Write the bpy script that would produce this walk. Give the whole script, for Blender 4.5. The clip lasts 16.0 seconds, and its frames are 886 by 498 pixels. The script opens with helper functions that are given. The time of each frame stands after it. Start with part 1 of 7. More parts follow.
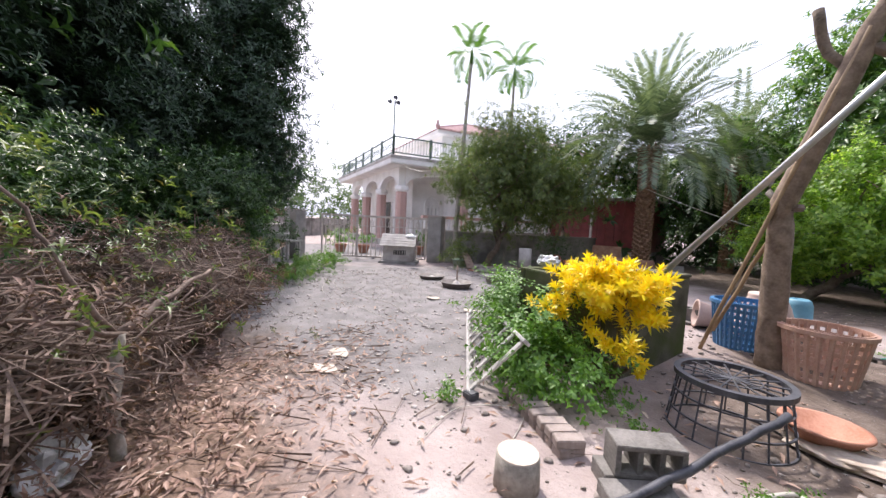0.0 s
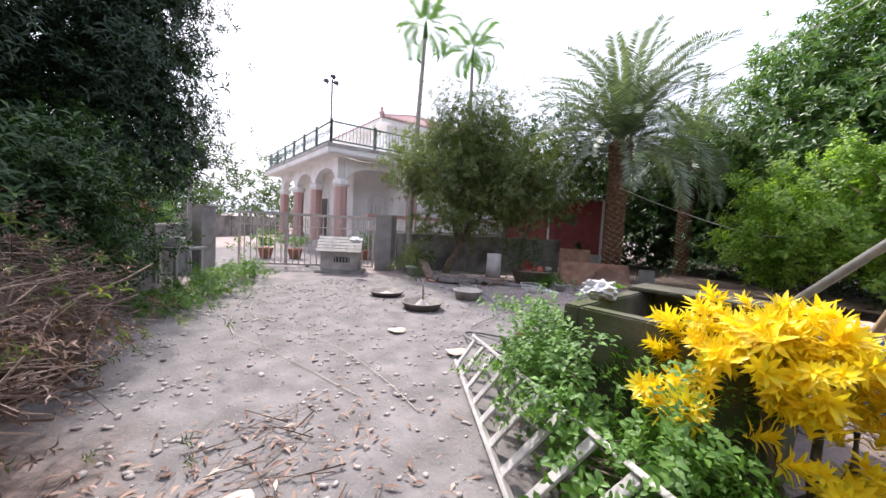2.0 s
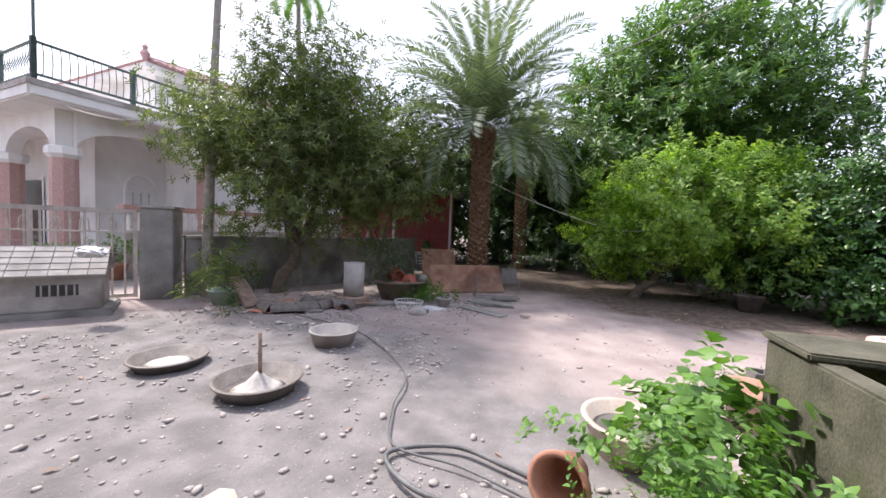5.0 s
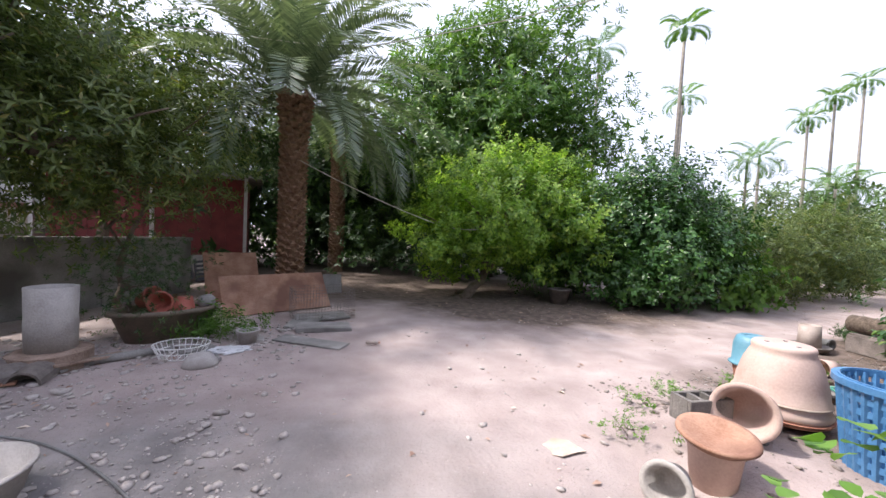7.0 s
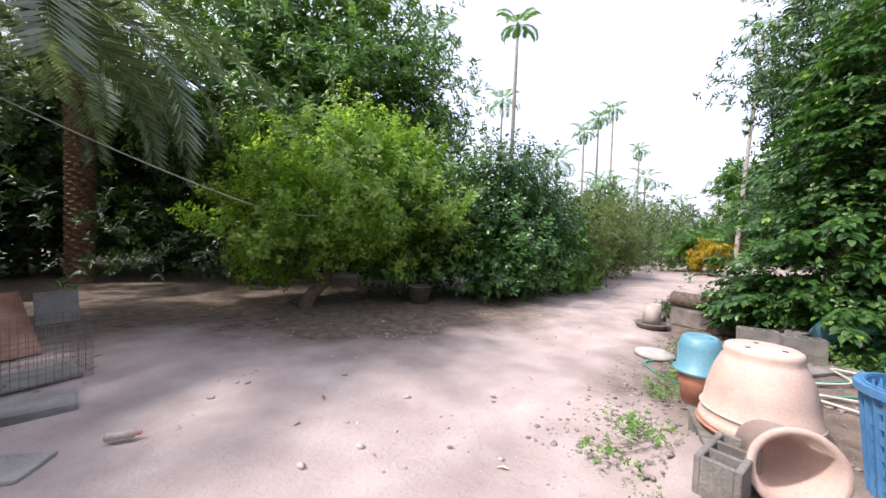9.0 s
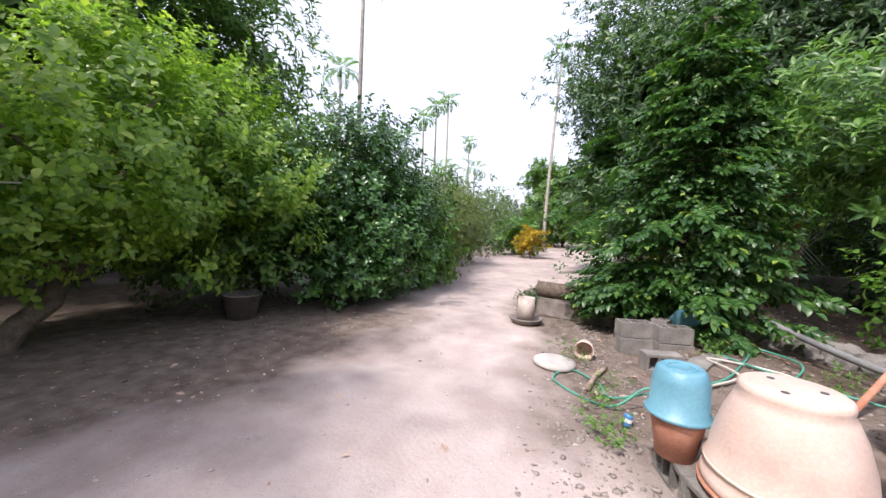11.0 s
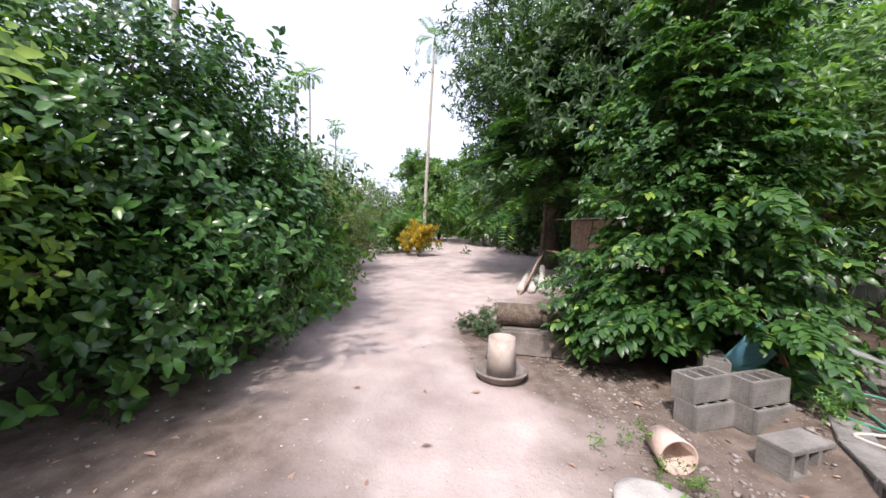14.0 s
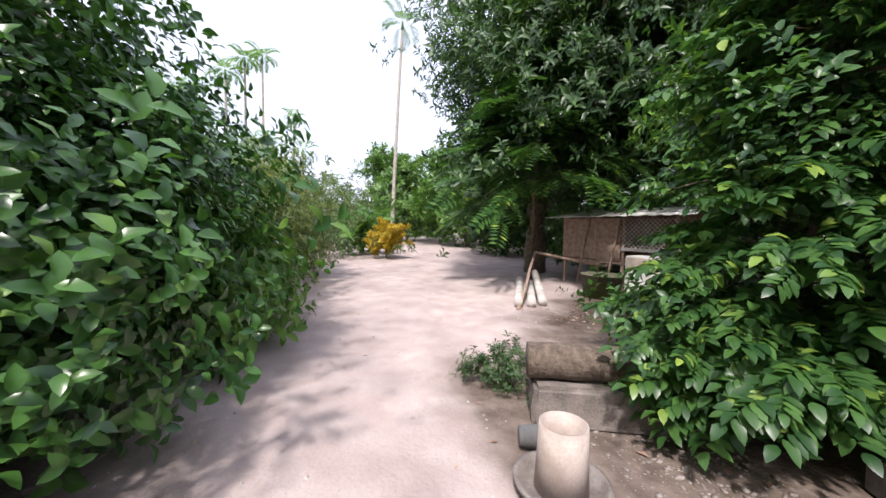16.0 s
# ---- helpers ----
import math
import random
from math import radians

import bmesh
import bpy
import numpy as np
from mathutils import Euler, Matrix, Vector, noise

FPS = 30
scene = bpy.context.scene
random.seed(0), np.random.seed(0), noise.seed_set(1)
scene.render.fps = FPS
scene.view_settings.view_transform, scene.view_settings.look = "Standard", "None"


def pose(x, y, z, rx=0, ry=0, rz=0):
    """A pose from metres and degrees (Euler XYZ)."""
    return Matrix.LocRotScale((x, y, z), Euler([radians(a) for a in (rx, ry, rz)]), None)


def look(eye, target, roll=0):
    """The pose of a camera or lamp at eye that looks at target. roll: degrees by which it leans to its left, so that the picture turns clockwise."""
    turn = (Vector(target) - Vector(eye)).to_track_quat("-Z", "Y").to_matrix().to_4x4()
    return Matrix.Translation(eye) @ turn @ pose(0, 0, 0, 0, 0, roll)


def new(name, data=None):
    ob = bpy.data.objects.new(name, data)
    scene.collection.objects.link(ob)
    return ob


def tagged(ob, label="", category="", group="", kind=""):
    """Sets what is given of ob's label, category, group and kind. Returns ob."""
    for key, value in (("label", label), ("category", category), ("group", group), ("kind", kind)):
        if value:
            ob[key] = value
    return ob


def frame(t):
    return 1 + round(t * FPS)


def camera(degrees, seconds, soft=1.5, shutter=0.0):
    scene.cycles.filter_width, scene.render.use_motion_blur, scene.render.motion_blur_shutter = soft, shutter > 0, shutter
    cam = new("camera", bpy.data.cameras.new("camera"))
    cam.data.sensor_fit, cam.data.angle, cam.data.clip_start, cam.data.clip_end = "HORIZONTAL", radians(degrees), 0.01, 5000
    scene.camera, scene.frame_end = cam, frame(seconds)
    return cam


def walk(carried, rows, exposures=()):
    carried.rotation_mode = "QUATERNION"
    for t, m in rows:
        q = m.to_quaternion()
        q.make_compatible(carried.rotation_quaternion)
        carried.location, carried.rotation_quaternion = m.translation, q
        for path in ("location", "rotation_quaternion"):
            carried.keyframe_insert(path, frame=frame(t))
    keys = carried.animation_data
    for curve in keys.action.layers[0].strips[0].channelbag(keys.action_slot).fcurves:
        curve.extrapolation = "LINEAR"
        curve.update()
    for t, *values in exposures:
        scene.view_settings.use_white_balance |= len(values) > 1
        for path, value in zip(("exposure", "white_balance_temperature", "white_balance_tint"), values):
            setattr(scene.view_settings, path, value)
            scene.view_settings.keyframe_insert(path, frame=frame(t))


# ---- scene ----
cam = camera(101.7, 16.0)
# seconds, x, y, z, yaw, pitch, roll
PATH = [
    (0.0, 0.000, 0.000, 1.508, 51.92, -4.21, 2.79),
    (0.5, -0.470, 0.236, 1.514, 50.36, -4.12, 3.14),
    (1.0, -0.922, 0.447, 1.519, 46.45, -4.27, 3.29),
    (1.5, -1.382, 0.689, 1.537, 45.19, -4.19, 3.10),
    (2.0, -1.821, 0.899, 1.538, 42.14, -3.92, 3.03),
    (2.5, -2.280, 1.143, 1.525, 38.73, -3.98, 3.06),
    (3.0, -2.715, 1.420, 1.538, 35.82, -3.81, 2.90),
    (3.2, -2.868, 1.515, 1.536, 33.47, -3.76, 2.78),
    (5.3, -4.211, 2.955, 1.530, 7.80, -3.28, 2.58),
    (5.5, -4.299, 3.115, 1.535, 3.55, -3.29, 2.72),
    (6.0, -4.472, 3.554, 1.531, -4.47, -2.91, 2.71),
    (6.5, -4.601, 3.985, 1.539, -10.53, -2.69, 2.75),
    (7.0, -4.647, 4.435, 1.519, -17.37, -2.26, 2.84),
    (7.5, -4.608, 4.943, 1.468, -20.30, -0.21, 2.32),
    (8.0, -4.540, 5.347, 1.447, -29.78, -1.56, 2.19),
    (8.5, -4.384, 5.767, 1.438, -35.86, -2.04, 2.02),
    (9.0, -4.193, 6.179, 1.415, -43.98, -2.16, 2.19),
    (9.5, -3.936, 6.549, 1.403, -50.89, -2.66, 2.36),
    (10.0, -3.631, 6.879, 1.410, -55.09, -2.59, 2.47),
    (10.2, -3.542, 6.981, 1.405, -58.18, -2.54, 2.60),
    (12.3, -2.418, 8.047, 1.523, -82.36, -4.50, 2.06),
    (12.5, -2.261, 8.146, 1.519, -83.68, -4.10, 1.99),
    (13.0, -1.792, 8.358, 1.500, -87.45, -3.37, 1.84),
    (13.5, -1.337, 8.534, 1.494, -88.54, -3.38, 1.65),
    (14.0, -0.898, 8.699, 1.472, -90.88, -3.68, 1.25),
    (14.5, -0.474, 8.782, 1.471, -91.99, -3.30, 1.19),
    (15.0, -0.028, 8.847, 1.458, -93.98, -3.03, 0.94),
    (15.5, 0.384, 8.885, 1.439, -95.38, -2.92, 0.94),
    (16.0, 0.759, 8.925, 1.447, -96.28, -3.63, 1.25),
]
walk(cam, [(t, pose(x, y, z, 0, 0, yaw) @ pose(0, 0, 0, 90 + pitch) @ pose(0, 0, 0, 0, 0, roll)) for t, x, y, z, yaw, pitch, roll in PATH])

# ---- light ----
SUN_AZ, SUN_EL = math.atan2(-0.93, 0.37), radians(54)
world = bpy.data.worlds.new("sky")
scene.world = world
world.use_nodes = True
wn = world.node_tree.nodes
sky = wn.new("ShaderNodeTexSky")
sky.sky_type = "NISHITA"
sky.sun_disc = False
sky.sun_elevation, sky.sun_rotation = SUN_EL, SUN_AZ
sky.dust_density, sky.air_density, sky.ozone_density = 6.0, 1.2, 1.0
wn["Background"].inputs["Strength"].default_value = 0.18
# thin bright haze over the whole sky
haze = wn.new("ShaderNodeMix")
haze.data_type = "RGBA"
haze.inputs[0].default_value = 0.72
haze.inputs[7].default_value = (4.45, 4.55, 5.9, 1)
world.node_tree.links.new(sky.outputs[0], haze.inputs[6])
world.node_tree.links.new(haze.outputs[2], wn["Background"].inputs[0])
sun = new("sun", bpy.data.lights.new("sun", "SUN"))
sun.data.energy, sun.data.angle, sun.data.color = 3.1, radians(4), (1.0, 0.94, 0.91)
sun.matrix_world = look((0, 0, 0), (-math.sin(SUN_AZ) * math.cos(SUN_EL), -math.cos(SUN_AZ) * math.cos(SUN_EL), -math.sin(SUN_EL)))
scene.view_settings.exposure = 0.84


# ---- materials ----
def mat(name, a, b, scale=8.0, rough=0.8, bump=0.3, metal=0.0, fine=60.0, c=None, wave=None, bump_d=0.02):
    """Two-scale mottled surface between colours a and b, with stains of colour c."""
    m = bpy.data.materials.new(name)
    m.use_nodes = True
    n, l = m.node_tree.nodes, m.node_tree.links
    bs = n["Principled BSDF"]
    bs.inputs["Roughness"].default_value, bs.inputs["Metallic"].default_value = rough, metal
    tc = n.new("ShaderNodeTexCoord")
    t1, t2 = n.new("ShaderNodeTexNoise"), n.new("ShaderNodeTexNoise")
    for t, s in ((t1, scale), (t2, fine)):
        t.inputs["Scale"].default_value, t.inputs["Detail"].default_value = s, 6
        l.new(tc.outputs["Object"], t.inputs["Vector"])
    mix = n.new("ShaderNodeMath")
    mix.operation = "MULTIPLY_ADD"
    l.new(t2.outputs[0], mix.inputs[0])
    mix.inputs[1].default_value = 0.5
    l.new(t1.outputs[0], mix.inputs[2])
    ramp = n.new("ShaderNodeValToRGB")
    ramp.color_ramp.elements[0].position, ramp.color_ramp.elements[1].position = 0.55, 0.95
    ramp.color_ramp.elements[0].color, ramp.color_ramp.elements[1].color = (*a, 1), (*b, 1)
    l.new(mix.outputs[0], ramp.inputs[0])
    col = ramp.outputs[0]
    if c:
        t3 = n.new("ShaderNodeTexNoise")
        t3.inputs["Scale"].default_value, t3.inputs["Detail"].default_value = scale * 0.35, 8
        l.new(tc.outputs["Object"], t3.inputs["Vector"])
        r3 = n.new("ShaderNodeValToRGB")
        r3.color_ramp.elements[0].position, r3.color_ramp.elements[1].position = 0.5, 0.66
        l.new(t3.outputs[0], r3.inputs[0])
        mx = n.new("ShaderNodeMix")
        mx.data_type = "RGBA"
        l.new(r3.outputs[0], mx.inputs[0])
        l.new(col, mx.inputs[6])
        mx.inputs[7].default_value = (*c, 1)
        col = mx.outputs[2]
    l.new(col, bs.inputs["Base Color"])
    bp = n.new("ShaderNodeBump")
    bp.inputs["Strength"].default_value, bp.inputs["Distance"].default_value = bump, bump_d
    h = mix.outputs[0]
    if wave:
        w = n.new("ShaderNodeTexWave")
        w.inputs["Scale"].default_value, w.inputs["Distortion"].default_value = wave, 2.0
        w.bands_direction = "Z"
        l.new(tc.outputs["Object"], w.inputs["Vector"])
        h = w.outputs[1]
    l.new(h, bp.inputs["Height"])
    l.new(bp.outputs[0], bs.inputs["Normal"])
    return m


def leaf_mat(name, lo, hi, rough=0.45, trans=0.3, odd=None):
    """Leaves: each leaf takes its own green; some light passes through."""
    m = bpy.data.materials.new(name)
    m.use_nodes = True
    n, l = m.node_tree.nodes, m.node_tree.links
    bs, out = n["Principled BSDF"], n["Material Output"]
    geo = n.new("ShaderNodeNewGeometry")
    ramp = n.new("ShaderNodeValToRGB")
    ramp.color_ramp.elements[0].color, ramp.color_ramp.elements[1].color = (*lo, 1), (*hi, 1)
    if odd:
        e = ramp.color_ramp.elements.new(0.93)
        e.color = (*hi, 1)
        ramp.color_ramp.elements[-1].color = (*odd, 1)
    l.new(geo.outputs["Random Per Island"], ramp.inputs[0])
    l.new(ramp.outputs[0], bs.inputs["Base Color"])
    bs.inputs["Roughness"].default_value = rough
    tr = n.new("ShaderNodeBsdfTranslucent")
    bright = n.new("ShaderNodeMix")
    bright.data_type, bright.blend_type = "RGBA", "MULTIPLY"
    bright.inputs[0].default_value = 1
    l.new(ramp.outputs[0], bright.inputs[6])
    bright.inputs[7].default_value = (1.6, 1.7, 0.8, 1)
    l.new(bright.outputs[2], tr.inputs[0])
    mx = n.new("ShaderNodeMixShader")
    mx.inputs[0].default_value = trans
    l.new(bs.outputs[0], mx.inputs[1])
    l.new(tr.outputs[0], mx.inputs[2])
    l.new(mx.outputs[0], out.inputs[0])
    return m


M_WHITE = mat("white_paint", (0.74, 0.72, 0.70), (0.86, 0.84, 0.82), 1.5, 0.7, 0.1, c=(0.66, 0.63, 0.6))
M_PINKCOL = mat("pink_granite", (0.42, 0.25, 0.22), (0.55, 0.36, 0.32), 20, 0.5, 0.05)
M_CONC = mat("grey_concrete", (0.20, 0.19, 0.18), (0.36, 0.34, 0.32), 3, 0.9, 0.4, c=(0.13, 0.12, 0.11))
M_CONCL = mat("pale_concrete", (0.34, 0.31, 0.29), (0.5, 0.47, 0.44), 4, 0.9, 0.4, c=(0.24, 0.21, 0.19))
M_MOSS = mat("mossy_concrete", (0.055, 0.055, 0.035), (0.15, 0.14, 0.10), 4, 0.95, 0.5, c=(0.065, 0.085, 0.02))
M_RED = mat("red_sheet", (0.15, 0.022, 0.022), (0.24, 0.04, 0.037), 3, 0.5, 0.1)
M_ROOF = mat("pink_roof_tile", (0.34, 0.19, 0.185), (0.5, 0.32, 0.31), 6, 0.7, 0.3)
M_RAIL = mat("green_rail", (0.05, 0.08, 0.07), (0.10, 0.14, 0.12), 8, 0.5, 0.1)
M_STEEL = mat("galvanised_steel", (0.45, 0.44, 0.43), (0.62, 0.6, 0.58), 10, 0.4, 0.1, 0.6)
M_GATE = mat("gate_paint", (0.40, 0.35, 0.32), (0.58, 0.53, 0.49), 10, 0.55, 0.1, 0.2)
M_DARK = mat("dark_glass", (0.02, 0.02, 0.02), (0.05, 0.05, 0.05), 4, 0.2, 0.0)
M_BARK = mat("bark", (0.10, 0.075, 0.055), (0.22, 0.17, 0.13), 9, 0.95, 0.8, fine=40)
M_BARKP = mat("pale_bark", (0.24, 0.21, 0.18), (0.42, 0.38, 0.33), 9, 0.9, 0.5, fine=40)
M_BARKT = mat("brown_bark", (0.15, 0.105, 0.075), (0.3, 0.225, 0.17), 9, 0.9, 0.5, fine=40)
M_PALMB = mat("palm_bark", (0.16, 0.085, 0.05), (0.36, 0.23, 0.15), 12, 0.95, 0.8)
M_TWIG = mat("dry_twig", (0.10, 0.07, 0.055), (0.26, 0.19, 0.155), 12, 0.95, 0.3)
M_WOOD = mat("old_wood", (0.2, 0.135, 0.1), (0.38, 0.28, 0.225), 9, 0.9, 0.5, fine=70)
M_CANE = mat("tan_bamboo", (0.27, 0.18, 0.1), (0.42, 0.3, 0.18), 5, 0.6, 0.1)
M_RUST = mat("rusty_board", (0.28, 0.14, 0.09), (0.45, 0.27, 0.19), 5, 0.85, 0.3, c=(0.2, 0.10, 0.07))
M_TERRA = mat("terracotta", (0.38, 0.16, 0.10), (0.52, 0.27, 0.19), 6, 0.85, 0.2)
M_REDPOT = mat("red_plastic_pot", (0.36, 0.09, 0.06), (0.48, 0.15, 0.11), 5, 0.55, 0.05)
M_PINKPOT = mat("pale_pink_pot", (0.48, 0.34, 0.29), (0.62, 0.47, 0.41), 4, 0.7, 0.1, c=(0.48, 0.38, 0.29))
M_BLUE = mat("light_blue_plastic", (0.10, 0.25, 0.33), (0.15, 0.33, 0.42), 5, 0.45, 0.05, c=(0.085, 0.2, 0.25))
M_BLUEB = mat("blue_plastic", (0.05, 0.16, 0.33), (0.09, 0.24, 0.45), 5, 0.4, 0.05)
M_ORPL = mat("faded_orange_plastic", (0.42, 0.25, 0.19), (0.56, 0.37, 0.29), 6, 0.55, 0.1)
M_BLACKPL = mat("black_plastic", (0.04, 0.04, 0.05), (0.10, 0.10, 0.115), 8, 0.5, 0.1)
M_ALU = mat("worn_aluminium", (0.50, 0.47, 0.46), (0.70, 0.67, 0.65), 12, 0.45, 0.1, 0.35)
M_RICE = mat("pale_grain", (0.5, 0.46, 0.42), (0.66, 0.62, 0.57), 30, 0.95, 0.5, fine=200)
M_PAN = mat("grey_metal_pan", (0.12, 0.10, 0.09), (0.24, 0.21, 0.19), 8, 0.6, 0.2)
M_HOSEG = mat("green_hose", (0.05, 0.22, 0.16), (0.08, 0.32, 0.24), 8, 0.45, 0.05)
M_HOSEW = mat("pale_hose", (0.42, 0.38, 0.33), (0.58, 0.54, 0.48), 8, 0.5, 0.05)
M_CREAM = mat("cream_plastic", (0.46, 0.37, 0.30), (0.62, 0.54, 0.46), 5, 0.6, 0.1, c=(0.36, 0.27, 0.2))
M_FEED = mat("dusty_cream_plastic", (0.33, 0.27, 0.24), (0.48, 0.41, 0.37), 6, 0.65, 0.1, c=(0.26, 0.2, 0.17))
M_CABLE = mat("cable", (0.1, 0.1, 0.1), (0.2, 0.2, 0.2), 5, 0.6, 0.0)
M_STONE = mat("loose_stone", (0.3, 0.26, 0.24), (0.55, 0.5, 0.47), 9, 0.95, 0.4)
M_GRAVEL = mat("grey_gravel", (0.15, 0.125, 0.11), (0.33, 0.285, 0.26), 9, 0.95, 0.4)
M_PLASTICBAG = mat("crumpled_plastic", (0.5, 0.5, 0.52), (0.75, 0.75, 0.76), 6, 0.4, 0.3)
L_MANGO = leaf_mat("mango_leaf", (0.04, 0.10, 0.024), (0.14, 0.26, 0.055), 0.38, 0.34, (0.24, 0.32, 0.08))
L_GUAVA = leaf_mat("guava_leaf", (0.02, 0.062, 0.018), (0.068, 0.165, 0.034), 0.3, 0.22, (0.14, 0.25, 0.05))
L_LIME = leaf_mat("lime_leaf", (0.10, 0.20, 0.035), (0.32, 0.46, 0.09), 0.4, 0.48, (0.46, 0.52, 0.13))
L_DARK = leaf_mat("dark_leaf", (0.022, 0.055, 0.02), (0.065, 0.13, 0.038), 0.42, 0.25, (0.12, 0.21, 0.05))
L_CONIF = leaf_mat("conifer_leaf", (0.014, 0.036, 0.02), (0.045, 0.09, 0.04), 0.5, 0.12, (0.07, 0.13, 0.04))
L_OLIVE = leaf_mat("olive_leaf", (0.065, 0.10, 0.035), (0.17, 0.22, 0.07), 0.42, 0.35, (0.24, 0.20, 0.06))
L_PALM = leaf_mat("palm_leaflet", (0.09, 0.13, 0.09), (0.23, 0.28, 0.19), 0.4, 0.25)
L_ARECA = leaf_mat("areca_leaflet", (0.05, 0.13, 0.03), (0.14, 0.26, 0.06), 0.4, 0.3)
L_PIN = leaf_mat("pinnate_leaf", (0.02, 0.062, 0.02), (0.075, 0.165, 0.038), 0.38, 0.3, (0.24, 0.34, 0.06))
L_FAR = leaf_mat("far_leaf", (0.05, 0.09, 0.035), (0.13, 0.19, 0.07), 0.6, 0.2)
L_YEL = leaf_mat("croton_leaf", (0.78, 0.56, 0.015), (0.92, 0.78, 0.05), 0.4, 0.25, (0.42, 0.44, 0.06))
L_OCHRE = leaf_mat("ochre_croton_leaf", (0.22, 0.2, 0.03), (0.62, 0.42, 0.03), 0.45, 0.25, (0.3, 0.14, 0.03))
L_DRY = leaf_mat("dry_leaf", (0.22, 0.125, 0.095), (0.46, 0.32, 0.26), 0.8, 0.1, (0.62, 0.53, 0.46))
L_DRYD = leaf_mat("dark_dry_leaf", (0.10, 0.055, 0.04), (0.27, 0.175, 0.14), 0.8, 0.1, (0.45, 0.36, 0.3))
L_WEED = leaf_mat("weed_leaf", (0.07, 0.16, 0.03), (0.17, 0.32, 0.06), 0.5, 0.3)


# ---- mesh helpers ----
def link(name, me, material, parent=None, label=""):
    ob = new(name, me)
    if material:
        me.materials.append(material)
    if parent:
        ob.parent = parent
    if label:
        ob["label"] = label
    return ob


def part(name, bm, material, parent=None, label="", smooth=False):
    me = bpy.data.meshes.new(name)
    bm.to_mesh(me)
    bm.free()
    if smooth:
        me.shade_smooth()
    return link(name, me, material, parent, label)


def thing(name, at, label, category, group="", kind="", rz=0):
    ob = new(name)
    ob.matrix_basis = at if isinstance(at, Matrix) else pose(*at, 0, 0, rz)
    return tagged(ob, label, category, group, kind)


def box(bm, lo, hi, bevel=0.0):
    m = Matrix.Translation([(a + b) / 2 for a, b in zip(lo, hi)]) @ Matrix.Diagonal([b - a for a, b in zip(lo, hi)] + [1])
    r = bmesh.ops.create_cube(bm, size=1, matrix=m)
    if bevel:
        edges = {e for v in r["verts"] for e in v.link_edges}
        bmesh.ops.bevel(bm, geom=list(edges), offset=bevel, segments=2, affect="EDGES")
    return bm


def boxm(lo, hi, bevel=0.0):
    return box(bmesh.new(), lo, hi, bevel)


def lathe(profile, seg=28, bm=None, wobble=0.0):
    """Turns (radius, height) pairs round z."""
    bm = bm or bmesh.new()
    rings = []
    for r, z in profile:
        rings.append([bm.verts.new((r * math.cos(a) * (1 + wobble * math.sin(2 * a + z)), r * math.sin(a), z)) for a in (2 * math.pi * i / seg for i in range(seg))])
    for p, q in zip(rings, rings[1:]):
        for i in range(seg):
            bm.faces.new((p[i], p[(i + 1) % seg], q[(i + 1) % seg], q[i]))
    if profile[0] == profile[-1]:
        return bm
    if profile[0][0] > 0.001:
        bm.faces.new(list(reversed(rings[0])))
    if profile[-1][0] > 0.001:
        bm.faces.new(rings[-1])
    return bm


def tube(points, radius, seg=8, bm=None):
    """A round tube along points; radius is a number or one for each point."""
    bm = bm or bmesh.new()
    pts = [Vector(p) for p in points]
    rad = radius if isinstance(radius, (list, tuple)) else [radius] * len(pts)
    rings = []
    for i, p in enumerate(pts):
        d = (pts[min(i + 1, len(pts) - 1)] - pts[max(i - 1, 0)]).normalized()
        q = d.to_track_quat("Z", "Y")
        rings.append([bm.verts.new(p + q @ Vector((rad[i] * math.cos(2 * math.pi * k / seg), rad[i] * math.sin(2 * math.pi * k / seg), 0))) for k in range(seg)])
    for a, b in zip(rings, rings[1:]):
        for k in range(seg):
            bm.faces.new((a[k], a[(k + 1) % seg], b[(k + 1) % seg], b[k]))
    bm.faces.new(list(reversed(rings[0])))
    bm.faces.new(rings[-1])
    return bm


def arc(a, b, sag, n=14):
    a, b = Vector(a), Vector(b)
    return [a.lerp(b, i / n) - Vector((0, 0, sag * 4 * (i / n) * (1 - i / n))) for i in range(n + 1)]


def wiggle(points, n=6, amp=0.02, seed=1):
    rnd = random.Random(seed)
    out = []
    pts = [Vector(p) for p in points]
    for a, b in zip(pts, pts[1:]):
        for i in range(n):
            out.append(a.lerp(b, i / n) + Vector((rnd.uniform(-amp, amp), rnd.uniform(-amp, amp), rnd.uniform(-amp, amp) * 0.3)))
    out.append(pts[-1])
    return out


# ---- foliage ----
def simple_leaf(length=1.0, width=0.4, fold=0.12, droop=0.15):
    v = [(0, 0, 0), (-width / 2, length * 0.45, fold), (0, length * 0.5, 0), (width / 2, length * 0.45, fold), (0, length, -droop)]
    return np.array(v), [(0, 2, 1), (0, 3, 2), (1, 2, 4), (2, 3, 4)]


def oval_leaf(length=1.0, width=0.45, fold=0.08, droop=0.2):
    """A leaf with a rounded outline, folded along its midrib and bent down at the tip."""
    w = width / 2
    v = [(0, 0, 0), (0, length * 0.5, 0), (0, length, -droop)]
    for sg in (-1, 1):
        v += [(sg * w * 0.72, length * 0.2, fold * 0.6), (sg * w, length * 0.48, fold), (sg * w * 0.66, length * 0.78, fold * 0.3 - droop * 0.5)]
    f = []
    for o, flip in ((3, 1), (6, 0)):
        for g in ((0, 1, o), (o, 1, o + 1), (o + 1, 1, o + 2), (o + 2, 1, 2)):
            f.append(g if flip else g[::-1])
    return np.array(v), f


